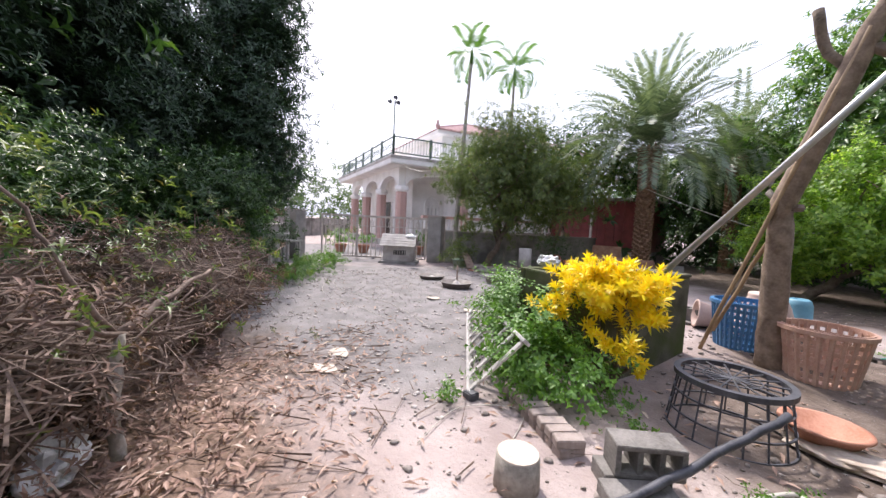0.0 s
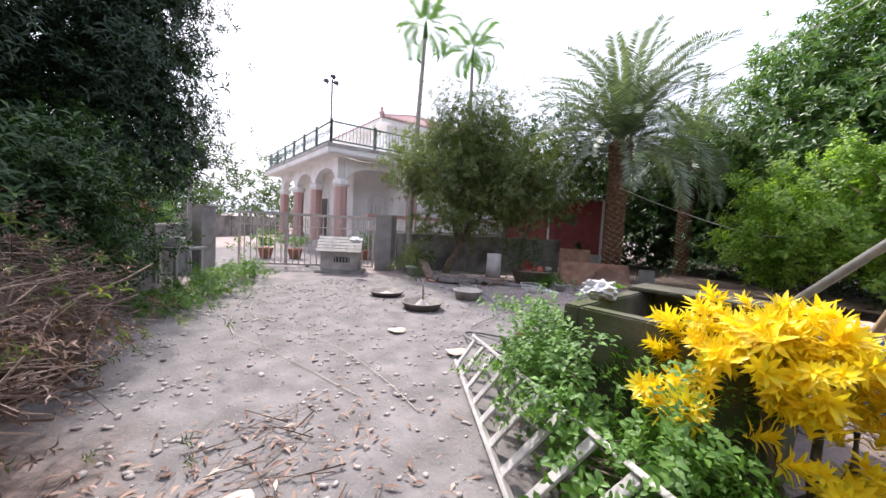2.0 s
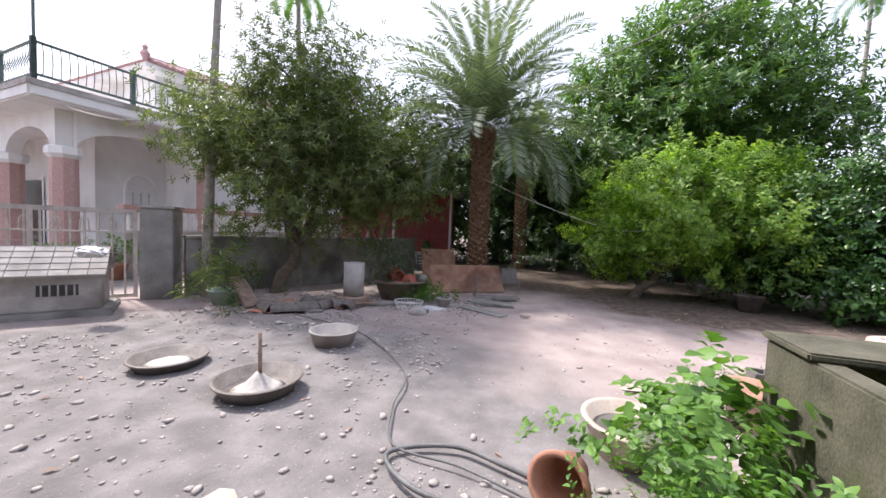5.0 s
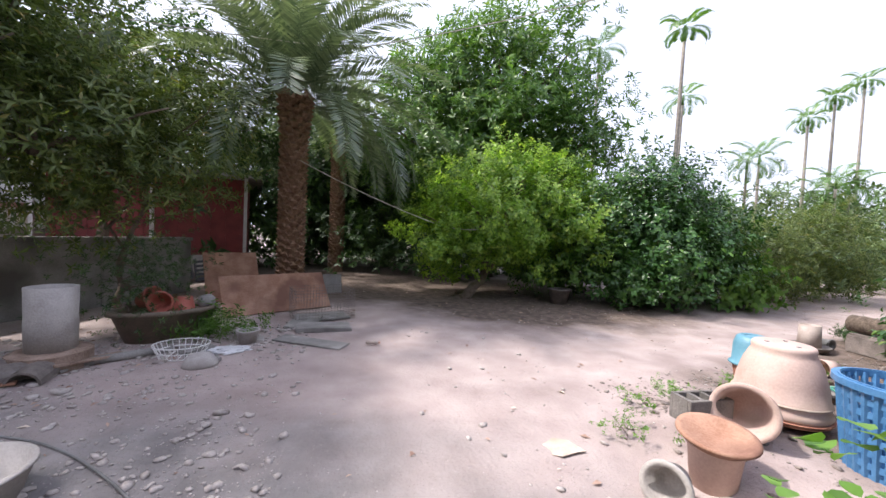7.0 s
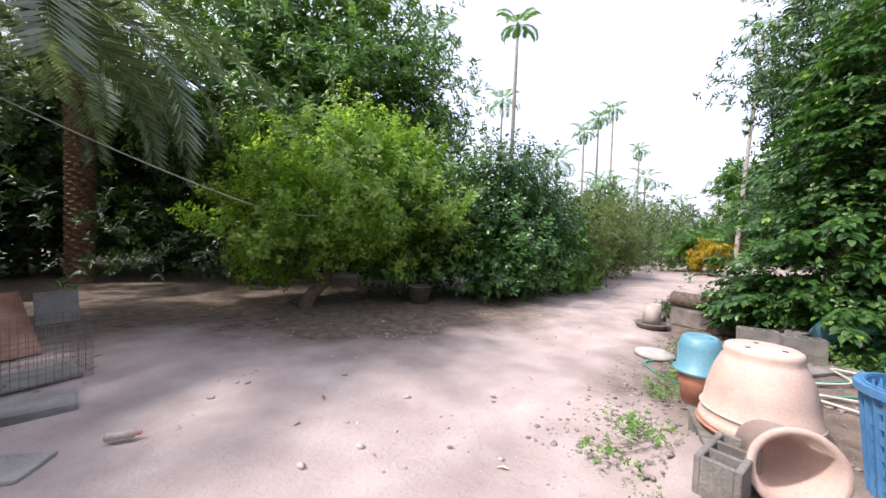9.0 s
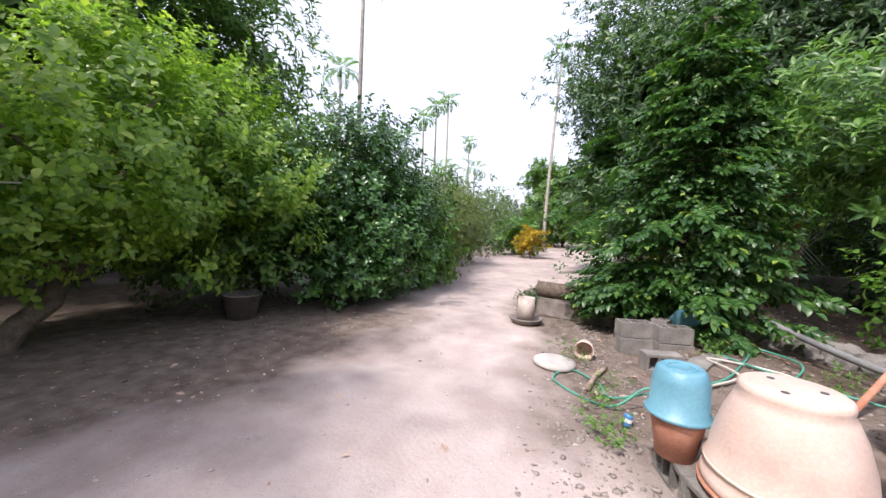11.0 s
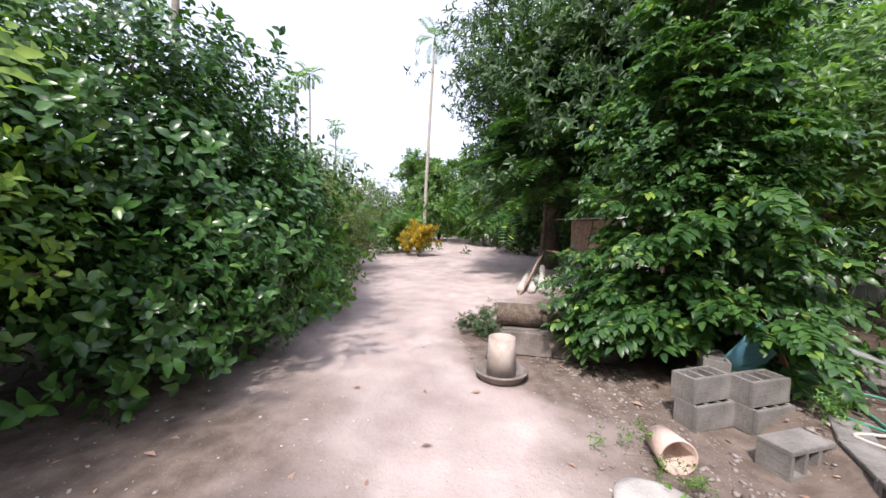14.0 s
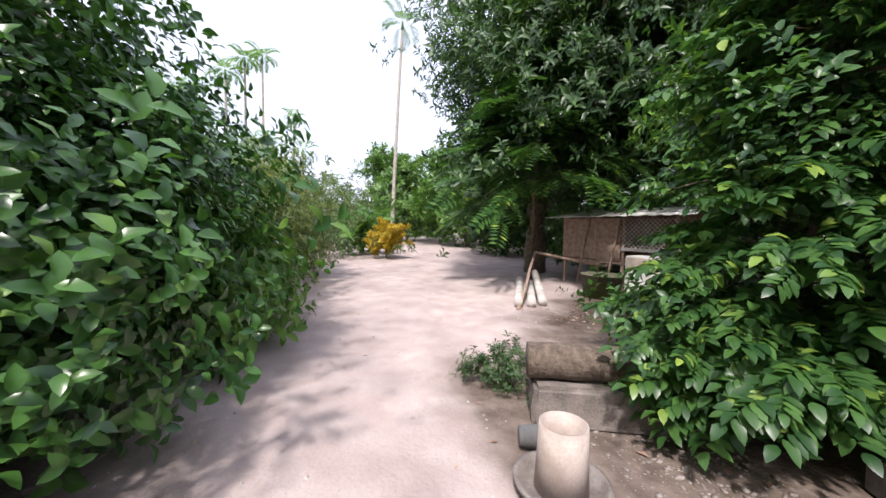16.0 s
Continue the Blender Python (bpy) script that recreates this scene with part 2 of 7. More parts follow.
def spray(k=6, length=1.0, width=0.4, seed=3, step=0.12, shape=simple_leaf):
    """A twig end with k leaves."""
    rnd = np.random.RandomState(seed)
    vs, fs = [], []
    for i in range(k):
        v, f = shape(length * rnd.uniform(0.7, 1.1), width)
        a, t = 2.4 * i + rnd.uniform(-0.3, 0.3), rnd.uniform(0.2, 0.8)
        m = np.array((Matrix.Rotation(a, 3, "Z") @ Matrix.Rotation(t, 3, "X")))
        nv = len(v)
        v = v @ m.T + np.array((0.1 * step * math.sin(3.0 * i), 0, step * length * i))
        fs += [tuple(q + nv * i for q in g) for g in f]
        vs.append(v)
    return np.concatenate(vs), fs


def pinnate(pairs=8, length=1.0, leaf=0.32, width=0.13, droop=0.35):
    """A long leaf of many paired leaflets along a drooping stalk."""
    vs, fs, k = [], [], 0
    for i in range(pairs):
        s = (i + 1) / pairs
        base = np.array((0, s * length, -droop * s * s))
        size = leaf * (1 - 0.45 * abs(s - 0.45))
        for side in (-1, 1):
            tip = base + np.array((side * size, size * 0.45, -size * 0.25))
            mid = (base + tip) / 2 + np.array((0, 0, 0.03 * leaf))
            off = np.array((-0.4 * side, 1, 0)) * width * 0.5
            vs += [base, mid - off, tip, mid + off]
            fs += [(k, k + 1, k + 2), (k, k + 2, k + 3)]
            k += 4
    return np.array(vs), fs


def feather(pairs=5, leaf=0.36, width=0.5, droop=0.2, seed=4):
    """A pinnate leaf whose leaflets are oval and a little uneven."""
    rnd = np.random.RandomState(seed)
    vs, fs, k = [], [], 0
    for i in range(2 * pairs + 1):
        s = 1.0 if i == 2 * pairs else 0.25 + 0.7 * (i // 2) / pairs + 0.05 * (i % 2)
        turn = 0 if i == 2 * pairs else (1 if i % 2 else -1) * rnd.uniform(0.85, 1.15)
        v, f = oval_leaf(leaf * rnd.uniform(0.8, 1.1) * (1.1 - 0.25 * abs(s - 0.6)), leaf * width, 0.02, leaf * 0.3)
        m = np.array(Matrix.Rotation(turn, 3, "Z") @ Matrix.Rotation(rnd.uniform(-0.35, 0.1), 3, "X") @ Matrix.Rotation(rnd.uniform(-0.25, 0.25), 3, "Y"))
        vs.append(v @ m.T + np.array((0, s, -droop * s * s)))
        fs += [tuple(q + 9 * k for q in g) for g in f]
        k += 1
    return np.concatenate(vs), fs


def scatter_mesh(name, template, pos, rot, size):
    """One mesh of the template set at every pos with rotation matrices rot and sizes."""
    v, f = template
    f = np.array(f)
    n, nv = len(pos), len(v)
    allv = (np.einsum("nij,vj->nvi", rot, v) * size[:, None, None] + pos[:, None, :]).reshape(-1, 3)
    allf = (f[None] + (np.arange(n) * nv)[:, None, None]).reshape(-1, f.shape[1])
    me = bpy.data.meshes.new(name)
    me.vertices.add(len(allv))
    me.vertices.foreach_set("co", allv.astype(np.float32).ravel())
    k = f.shape[1]
    me.loops.add(allf.size)
    me.loops.foreach_set("vertex_index", allf.astype(np.int32).ravel())
    me.polygons.add(len(allf))
    me.polygons.foreach_set("loop_start", np.arange(0, allf.size, k, dtype=np.int32))
    me.update(calc_edges=True)
    return me


def frames_from(normal, spin):
    """Rotation matrices whose z is the normal, spun about it."""
    n = normal / np.linalg.norm(normal, axis=1, keepdims=True)
    ref = np.where(np.abs(n[:, 2:3]) > 0.9, np.array([[1.0, 0, 0]]), np.array([[0, 0, 1.0]]))
    x = np.cross(ref, n)
    x /= np.linalg.norm(x, axis=1, keepdims=True)
    y = np.cross(n, x)
    c, s = np.cos(spin)[:, None], np.sin(spin)[:, None]
    return np.stack([x * c + y * s, y * c - x * s, n], axis=2)


def crown(lobes, n, template, size, seed=1, shell=0.55, up=0.8, clump=0.18, per=7, floor=0.05, bunch=6):
    """Leaves over lobes (x, y, z, rx, ry, rz): boughs, clumps on each bough, leaves in each clump, with gaps between."""
    rnd = np.random.RandomState(abs(seed))
    vol = np.array([l[3] * l[4] + l[4] * l[5] + l[3] * l[5] for l in lobes])
    out_p, out_n = [], []
    for l, w in zip(lobes, vol / vol.sum()):
        rad = np.array(l[3:6])
        kb = max(3, int(n * w / per / bunch))
        d = rnd.normal(size=(kb, 3))
        d /= np.linalg.norm(d, axis=1, keepdims=True)
        bump = 1 + 0.16 * np.sin(d[:, 0] * 7 + seed) * np.sin(d[:, 1] * 6 + 2 * seed) + 0.12 * np.sin(d[:, 2] * 9 + seed)
        r = (shell + (1 - shell) * rnd.rand(kb) ** 0.5) * bump
        b = d * r[:, None] * rad + np.array(l[:3])
        spread = 0.9 * rad.mean() / math.sqrt(kb) + clump
        off = rnd.normal(size=(kb * bunch, 3)) * np.array((1.0, 1.0, 0.55)) * spread
        d = np.repeat(d, bunch, axis=0) + off / (spread * 3)
        p = np.repeat(b, bunch, axis=0) + off
        p = np.repeat(p, per, axis=0) + rnd.normal(scale=clump, size=(len(p) * per, 3))
        nn = np.repeat(d, per, axis=0) * 0.9 + np.array((0, 0, up)) + rnd.normal(scale=0.4, size=(len(p), 3))
        keep = p[:, 2] > floor
        out_p.append(p[keep])
        out_n.append(nn[keep])
    p, nn = np.concatenate(out_p), np.concatenate(out_n)
    return scatter_mesh("crown", template, p, frames_from(nn, rnd.uniform(0, 6.28, len(p))), size * rnd.uniform(0.65, 1.25, len(p)))


def tiered_tree(name, base, h, low, radius, tiers, arms, leaf_len, template, leaf, label, seed, droop=0.15, trunk_r=0.05, skirt=(), fill=(), fill_n=0, fill_size=0.1):
    """A young tree: straight stem, tiers of near-level boughs, long flat leaves set in two rows along each bough."""
    rnd = np.random.RandomState(seed)
    ob = thing(name, base, label, "tree")
    bm = bmesh.new()
    bough(bm, (0, 0, -0.08), (0.05, 0.05, h), trunk_r, 0.012, seed, 0.08)
    part("trunk", bm, M_BARK, ob, smooth=True)
    P, X, Y, Z, S = [], [], [], [], []
    spans = []
    for i in range(tiers):
        q = i / (tiers - 1)
        z = low + (h - low) * q + rnd.uniform(-0.06, 0.06)
        rr = radius * (1.0 - 0.84 * q ** 1.35)
        for k in range(arms):
            a = 6.283 * (k + rnd.uniform(-0.3, 0.3)) / arms + 1.1 * i
            spans.append((a, z, rr * rnd.uniform(0.65, 1.12), rnd.uniform(-0.05, 0.3)))
    spans += list(skirt)
    for a, z, rr, rise in spans:
        out = np.array((math.cos(a), math.sin(a), 0.0))
        pts = [out * rr * s + np.array((0, 0, z + rr * (rise * s - droop * s * s * 1.6))) for s in np.linspace(0, 1, 6)]
        part("limb", tube([tuple(p) for p in pts], [0.014 * (1 - 0.15 * j) for j in range(6)], 5), M_BARK, ob, smooth=True)
        m = max(4, int(rr / leaf_len * 6.5))
        for j in range(m):
            s = 0.25 + 0.75 * (j + rnd.rand()) / m
            p = out * rr * s + np.array((0, 0, z + rr * (rise * s - droop * s * s * 1.6)))
            b = a + (1 if j % 2 else -1) * rnd.uniform(0.35, 1.0) * (1.15 - s * 0.7)
            y = np.array((math.cos(b), math.sin(b), rnd.uniform(-0.35, 0.15)))
            y /= np.linalg.norm(y)
            up = np.array((0, 0, 1.0)) + rnd.normal(scale=0.32, size=3)
            x = np.cross(y, up)
            x /= np.linalg.norm(x)
            P.append(p + rnd.normal(scale=0.05, size=3))
            X.append(x)
            Y.append(y)
            Z.append(np.cross(x, y))
            S.append(leaf_len * rnd.uniform(0.7, 1.2))
    P = np.array(P)
    ok = P[:, 2] > 0.1 - base[2]
    rot = np.stack([np.array(X), np.array(Y), np.array(Z)], axis=2)
    link("crown", scatter_mesh("crown", template, P[ok], rot[ok], np.array(S)[ok]), leaf, ob)["kind"] = "stuff"
    if fill_n:
        link("inner_leaves", crown(list(fill), fill_n, BROAD, fill_size, seed, shell=0.2, clump=0.12, floor=0.15), leaf, ob)["kind"] = "stuff"
    return ob


def bough(bm, a, b, r0, r1, seed, bend=0.15):
    rnd = random.Random(seed)
    a, b = Vector(a), Vector(b)
    mid = [a.lerp(b, k / 5) + Vector((rnd.uniform(-1, 1), rnd.uniform(-1, 1), 0)) * bend * math.sin(math.pi * k / 5) for k in range(6)]
    tube(mid, [r0 + (r1 - r0) * k / 5 for k in range(6)], 8, bm)


def tree(name, base, lobes, n, template, size, leaf, label, category="tree", trunk_r=0.12, fork=0.4, seed=1, bark=None, group="", lean=(0, 0), **kw):
    """A tree or shrub: tapered trunk, a limb into each lobe, and a leafy crown. Lobes are relative to the base."""
    bx, by, bz = base
    ob = thing(name, (bx, by, bz), label, category, group)
    top = max(l[2] for l in lobes)
    f = Vector((lean[0], lean[1], top * fork))
    bm = bmesh.new()
    bough(bm, (0, 0, -0.08), f, trunk_r, trunk_r * 0.7, seed, 0.06)
    part("trunk", bm, bark or M_BARK, ob, smooth=True)
    for i, l in enumerate(lobes):
        bm = bmesh.new()
        bough(bm, f * random.Random(seed + i).uniform(0.7, 1.0), (l[0], l[1], l[2] + l[5] * 0.3), trunk_r * 0.6, trunk_r * 0.15, seed + i, 0.2)
        for j in range(4):
            a = 1.57 * j + i
            bough(bm, (l[0] * 0.7 + f[0] * 0.3, l[1] * 0.7 + f[1] * 0.3, l[2] * 0.8 + f[2] * 0.2), (l[0] + l[3] * 0.8 * math.cos(a), l[1] + l[4] * 0.8 * math.sin(a), l[2] + l[5] * 0.4), trunk_r * 0.3, trunk_r * 0.08, seed + 7 * j, 0.15)
        part("limb", bm, bark or M_BARK, ob, smooth=True)
    me = crown(lobes, n, template, size, seed, floor=-bz + 0.06, **kw)
    link("crown", me, leaf, ob)["kind"] = "stuff"
    return ob


def frond_crown(at, count, length, leaflets, leaf_len, leaf_w, seed, lo=-50, hi=80, arch=0.9, stiff=0.35):
    """Feather fronds that arch from one growing point."""
    rnd = np.random.RandomState(seed)
    vs, fs, k = [], [], 0
    for i in range(count):
        az = 2.399 * i + rnd.uniform(-0.2, 0.2)
        el = radians(lo + (hi - lo) * (1 - ((i + 0.5) / count) ** 0.9) + rnd.uniform(-6, 6))
        ln = length * rnd.uniform(0.85, 1.1)
        p, d = np.array((0.0, 0, 0)), np.array((math.cos(el), math.sin(el)))
        side, out = np.array((-math.sin(az), math.cos(az), 0)), np.array((math.cos(az), math.sin(az), 0))
        for j in range(leaflets):
            s = j / leaflets
            e = el - arch * s * s * (1.2 - 0.3 * math.sin(el))
            d = out * math.cos(e) + np.array((0, 0, 1)) * math.sin(e)
            q = p + d * ln / leaflets
            up = np.cross(side, d) * -1
            vs += [p - side * 0.02 * (1 - s), p + side * 0.02 * (1 - s), q]
            fs += [(k, k + 1, k + 2)]
            k += 3
            if s > 0.12:
                m = leaf_len * (1 - 0.75 * abs(s - 0.45)) * rnd.uniform(0.85, 1.1)
                for sg in (-1, 1):
                    w = side * sg * 0.8 + d * 0.55 + up * stiff * rnd.uniform(0.4, 1.2)
                    tip = p + w / np.linalg.norm(w) * m - np.array((0, 0, m * 0.18))
                    mid = (p + tip) / 2
                    vs += [p, mid - d * leaf_w, tip, mid + d * leaf_w]
                    fs += [(k, k + 1, k + 2), (k, k + 2, k + 3)]
                    k += 4
            p = q
    me = bpy.data.meshes.new("crown")
    me.from_pydata([tuple(v) for v in vs], [], fs)
    return me


# ---- ground ----
def ground_height(x, y):
    h = 0.035 * noise.noise((x * 0.5, y * 0.5, 0)) + 0.012 * noise.noise((x * 2.3, y * 2.3, 4)) * max(0.0, min(1.0, (7 - x) / 2))
    bed = max(0.0, min(1.0, (6.62 - 0.16 * x - y) / 0.15)) * max(0.0, min(1.0, (x + 2.6 + 0.28 * (5.5 - y)) / 0.5)) * max(0.0, min(1.0, (y - 4.2) / 1.2)) * max(0.0, min(1.0, (9 - x) / 4))
    return h + 0.15 * bed


def build_ground():
    xs = np.concatenate([[-3000, -400, -120, -60, -40], np.arange(-30, -8, 0.5), np.arange(-8, 7, 0.14), np.arange(7, 24, 0.5), [30, 45, 70, 120, 400, 3000]])
    ys = np.concatenate([[-3000, -400, -100, -40, -20], np.arange(-10, -1, 0.5), np.arange(-1, 13, 0.14), np.arange(13, 26, 0.5), [32, 45, 70, 120, 400, 3000]])
    nx, ny = len(xs), len(ys)
    verts = [(x, y, ground_height(x, y) if abs(x) < 40 and abs(y) < 40 else 0) for y in ys for x in xs]
    faces = [(j * nx + i, j * nx + i + 1, (j + 1) * nx + i + 1, (j + 1) * nx + i) for j in range(ny - 1) for i in range(nx - 1)]
    me = bpy.data.meshes.new("ground")
    me.from_pydata([tuple(map(float, v)) for v in verts], [], faces)
    me.shade_smooth()
    m = bpy.data.materials.new("dirt_ground")
    m.use_nodes = True
    n, l = m.node_tree.nodes, m.node_tree.links
    bs = n["Principled BSDF"]
    bs.inputs["Roughness"].default_value = 0.95
    bs.inputs["Specular IOR Level"].default_value = 0.1
    tc = n.new("ShaderNodeTexCoord")

    def tex(scale, detail=8):
        t = n.new("ShaderNodeTexNoise")
        t.inputs["Scale"].default_value, t.inputs["Detail"].default_value = scale, detail
        l.new(tc.outputs["Object"], t.inputs["Vector"])
        return t.outputs[0]

    def ramp(src, a, b, ca, cb):
        r = n.new("ShaderNodeValToRGB")
        r.color_ramp.elements[0].position, r.color_ramp.elements[1].position = a, b
        r.color_ramp.elements[0].color, r.color_ramp.elements[1].color = (*ca, 1), (*cb, 1)
        l.new(src, r.inputs[0])
        return r.outputs[0]

    def mixc(fac, a, b):
        x = n.new("ShaderNodeMix")
        x.data_type = "RGBA"
        l.new(fac, x.inputs[0])
        l.new(a, x.inputs[6])
        l.new(b, x.inputs[7])
        return x.outputs[2]

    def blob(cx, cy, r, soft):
        """1 inside a patch of radius r, with a ragged edge."""
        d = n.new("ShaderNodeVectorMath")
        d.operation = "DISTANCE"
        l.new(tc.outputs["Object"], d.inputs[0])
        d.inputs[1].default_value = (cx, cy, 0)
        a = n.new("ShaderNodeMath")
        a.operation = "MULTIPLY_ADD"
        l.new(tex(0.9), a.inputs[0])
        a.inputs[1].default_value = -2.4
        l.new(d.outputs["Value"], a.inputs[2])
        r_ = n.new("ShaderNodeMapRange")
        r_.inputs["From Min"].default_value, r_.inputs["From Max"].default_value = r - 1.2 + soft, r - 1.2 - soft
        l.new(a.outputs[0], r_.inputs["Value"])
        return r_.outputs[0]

    dirt = mixc(ramp(tex(0.7), 0.4, 0.62, (0, 0, 0), (1, 1, 1)), ramp(tex(2.2), 0.35, 0.7, (0.31, 0.25, 0.235), (0.44, 0.37, 0.35)), ramp(tex(2.9), 0.35, 0.7, (0.39, 0.315, 0.295), (0.5, 0.425, 0.4)))
    conc = ramp(tex(3.1), 0.35, 0.7, (0.175, 0.163, 0.16), (0.29, 0.27, 0.265))
    litter = ramp(tex(14), 0.35, 0.65, (0.11, 0.075, 0.055), (0.27, 0.185, 0.145))
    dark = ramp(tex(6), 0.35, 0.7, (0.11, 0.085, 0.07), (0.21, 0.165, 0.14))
    # grey patch: worn concrete, with tree shade also put into its tone
    col = mixc(blob(-7.0, 3.2, 4.7, 0.6), dirt, conc)
    col = mixc(blob(-15.5, 5.5, 4.5, 0.5), col, conc)
    col = mixc(blob(-3.5, -2.2, 3.2, 0.6), col, litter)
    # darker under the lime tree, bushes and palms: shade put into the colour
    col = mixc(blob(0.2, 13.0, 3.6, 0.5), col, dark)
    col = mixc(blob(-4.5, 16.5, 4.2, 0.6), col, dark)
    # bed patches: the shade over the bed is put into the dirt colour
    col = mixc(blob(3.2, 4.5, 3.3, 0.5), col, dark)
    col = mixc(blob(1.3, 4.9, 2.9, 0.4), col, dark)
    # brown soil kept near black, with the deep tree shade in its colour
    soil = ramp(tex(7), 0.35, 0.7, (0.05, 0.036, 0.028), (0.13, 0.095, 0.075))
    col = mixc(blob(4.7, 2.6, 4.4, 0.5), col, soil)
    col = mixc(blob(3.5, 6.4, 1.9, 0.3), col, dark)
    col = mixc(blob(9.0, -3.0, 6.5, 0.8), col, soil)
    speck = ramp(tex(55, 3), 0.66, 0.78, (0, 0, 0), (1, 1, 1))
    pale = ramp(tex(8), 0, 1, (0.40, 0.36, 0.33), (0.52, 0.48, 0.45))
    col = mixc(speck, col, pale)
    grit = ramp(tex(160, 2), 0.62, 0.72, (0, 0, 0), (1, 1, 1))
    dk = ramp(tex(5), 0, 1, (0.13, 0.10, 0.09), (0.2, 0.16, 0.14))
    col = mixc(grit, col, dk)
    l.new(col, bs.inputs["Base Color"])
    bp = n.new("ShaderNodeBump")
    bp.inputs["Strength"].default_value, bp.inputs["Distance"].default_value = 0.6, 0.02
    l.new(tex(28, 10), bp.inputs["Height"])
    l.new(bp.outputs[0], bs.inputs["Normal"])
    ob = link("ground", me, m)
    tagged(ob, "dusty pinkish dirt yard with worn concrete and gravel", "ground", kind="structure")


build_ground()



# ---- house ----
HOUSE = Matrix(((0.195, -0.981, 0, -16.35), (0.981, 0.195, 0, 9.75), (0, 0, 1, 0), (0, 0, 0, 1)))


def arch_wall(bm, axis, start, spans, z0, z1, spring, thick):
    """A wall along x or y from start: spans are (width, is_arch); arches are cut into its foot."""
    pts, s = [], start
    for w, is_arch in spans:
        pts.append((s, z0))
        if is_arch:
            for k in range(15):
                a = math.pi * k / 14
                pts.append((s + w * (1 - math.cos(a)) / 2, spring + (z1 - 0.35 - spring) * math.sin(a)))
        s += w
    pts += [(s, z0), (s, z1), (start, z1)]
    clean = [p for i, p in enumerate(pts) if i == 0 or math.dist(p, pts[i - 1]) > 1e-4]
    place = (lambda u, z: (u, 0, z)) if axis == "x" else (lambda u, z: (0, u, z))
    face = bm.faces.new([bm.verts.new(place(u, z)) for u, z in clean])
    r = bmesh.ops.extrude_face_region(bm, geom=[face])
    bmesh.ops.translate(bm, vec=(0, thick, 0) if axis == "x" else (thick, 0, 0), verts=[v for v in r["geom"] if isinstance(v, bmesh.types.BMVert)])
    bmesh.ops.recalc_face_normals(bm, faces=bm.faces)
    bmesh.ops.triangulate(bm, faces=[f for f in bm.faces if len(f.verts) > 4])
    return bm


def arch_window(parent, m):
    """Arched window with a white frame, bars and a fan of glazing bars."""
    w = new("window")
    w.parent, w.matrix_basis = parent, m
    bm = bmesh.new()
    pts = [(-0.5, 0)] + [(-0.5 * math.cos(a), 1.25 + 0.62 * math.sin(a)) for a in [math.pi * k / 12 for k in range(13)]] + [(0.5, 0)]
    bm.faces.new([bm.verts.new((x, 0.03, z)) for x, z in pts])
    part("pane", bm, M_DARK, w)
    part("frame", tube([(x, 0, z) for x, z in pts + [pts[0]]], 0.05, 6), M_WHITE, w)
    for x in (-0.25, 0, 0.25):
        part("bar", boxm((x - 0.015, -0.03, 0), (x + 0.015, 0.01, 1.25)), M_STEEL, w)
    for a in (0.5, 1.05, 1.57, 2.1, 2.65):
        part("bar", tube([(0, 0, 1.25), (-0.5 * math.cos(a), 0, 1.25 + 0.6 * math.sin(a))], 0.018, 5), M_WHITE, w)
    part("bar", boxm((-0.5, -0.03, 1.22), (0.5, 0.01, 1.28)), M_WHITE, w)


def baluster_mesh(h=0.5):
    bm = lathe([(0.05, 0), (0.05, 0.06), (0.03, 0.09), (0.06, 0.2), (0.055, 0.28), (0.025, 0.4), (0.05, 0.45), (0.05, h)], 10)
    me = bpy.data.meshes.new("baluster")
    bm.to_mesh(me)
    bm.free()
    me.shade_smooth()
    me.materials.append(M_WHITE)
    return me


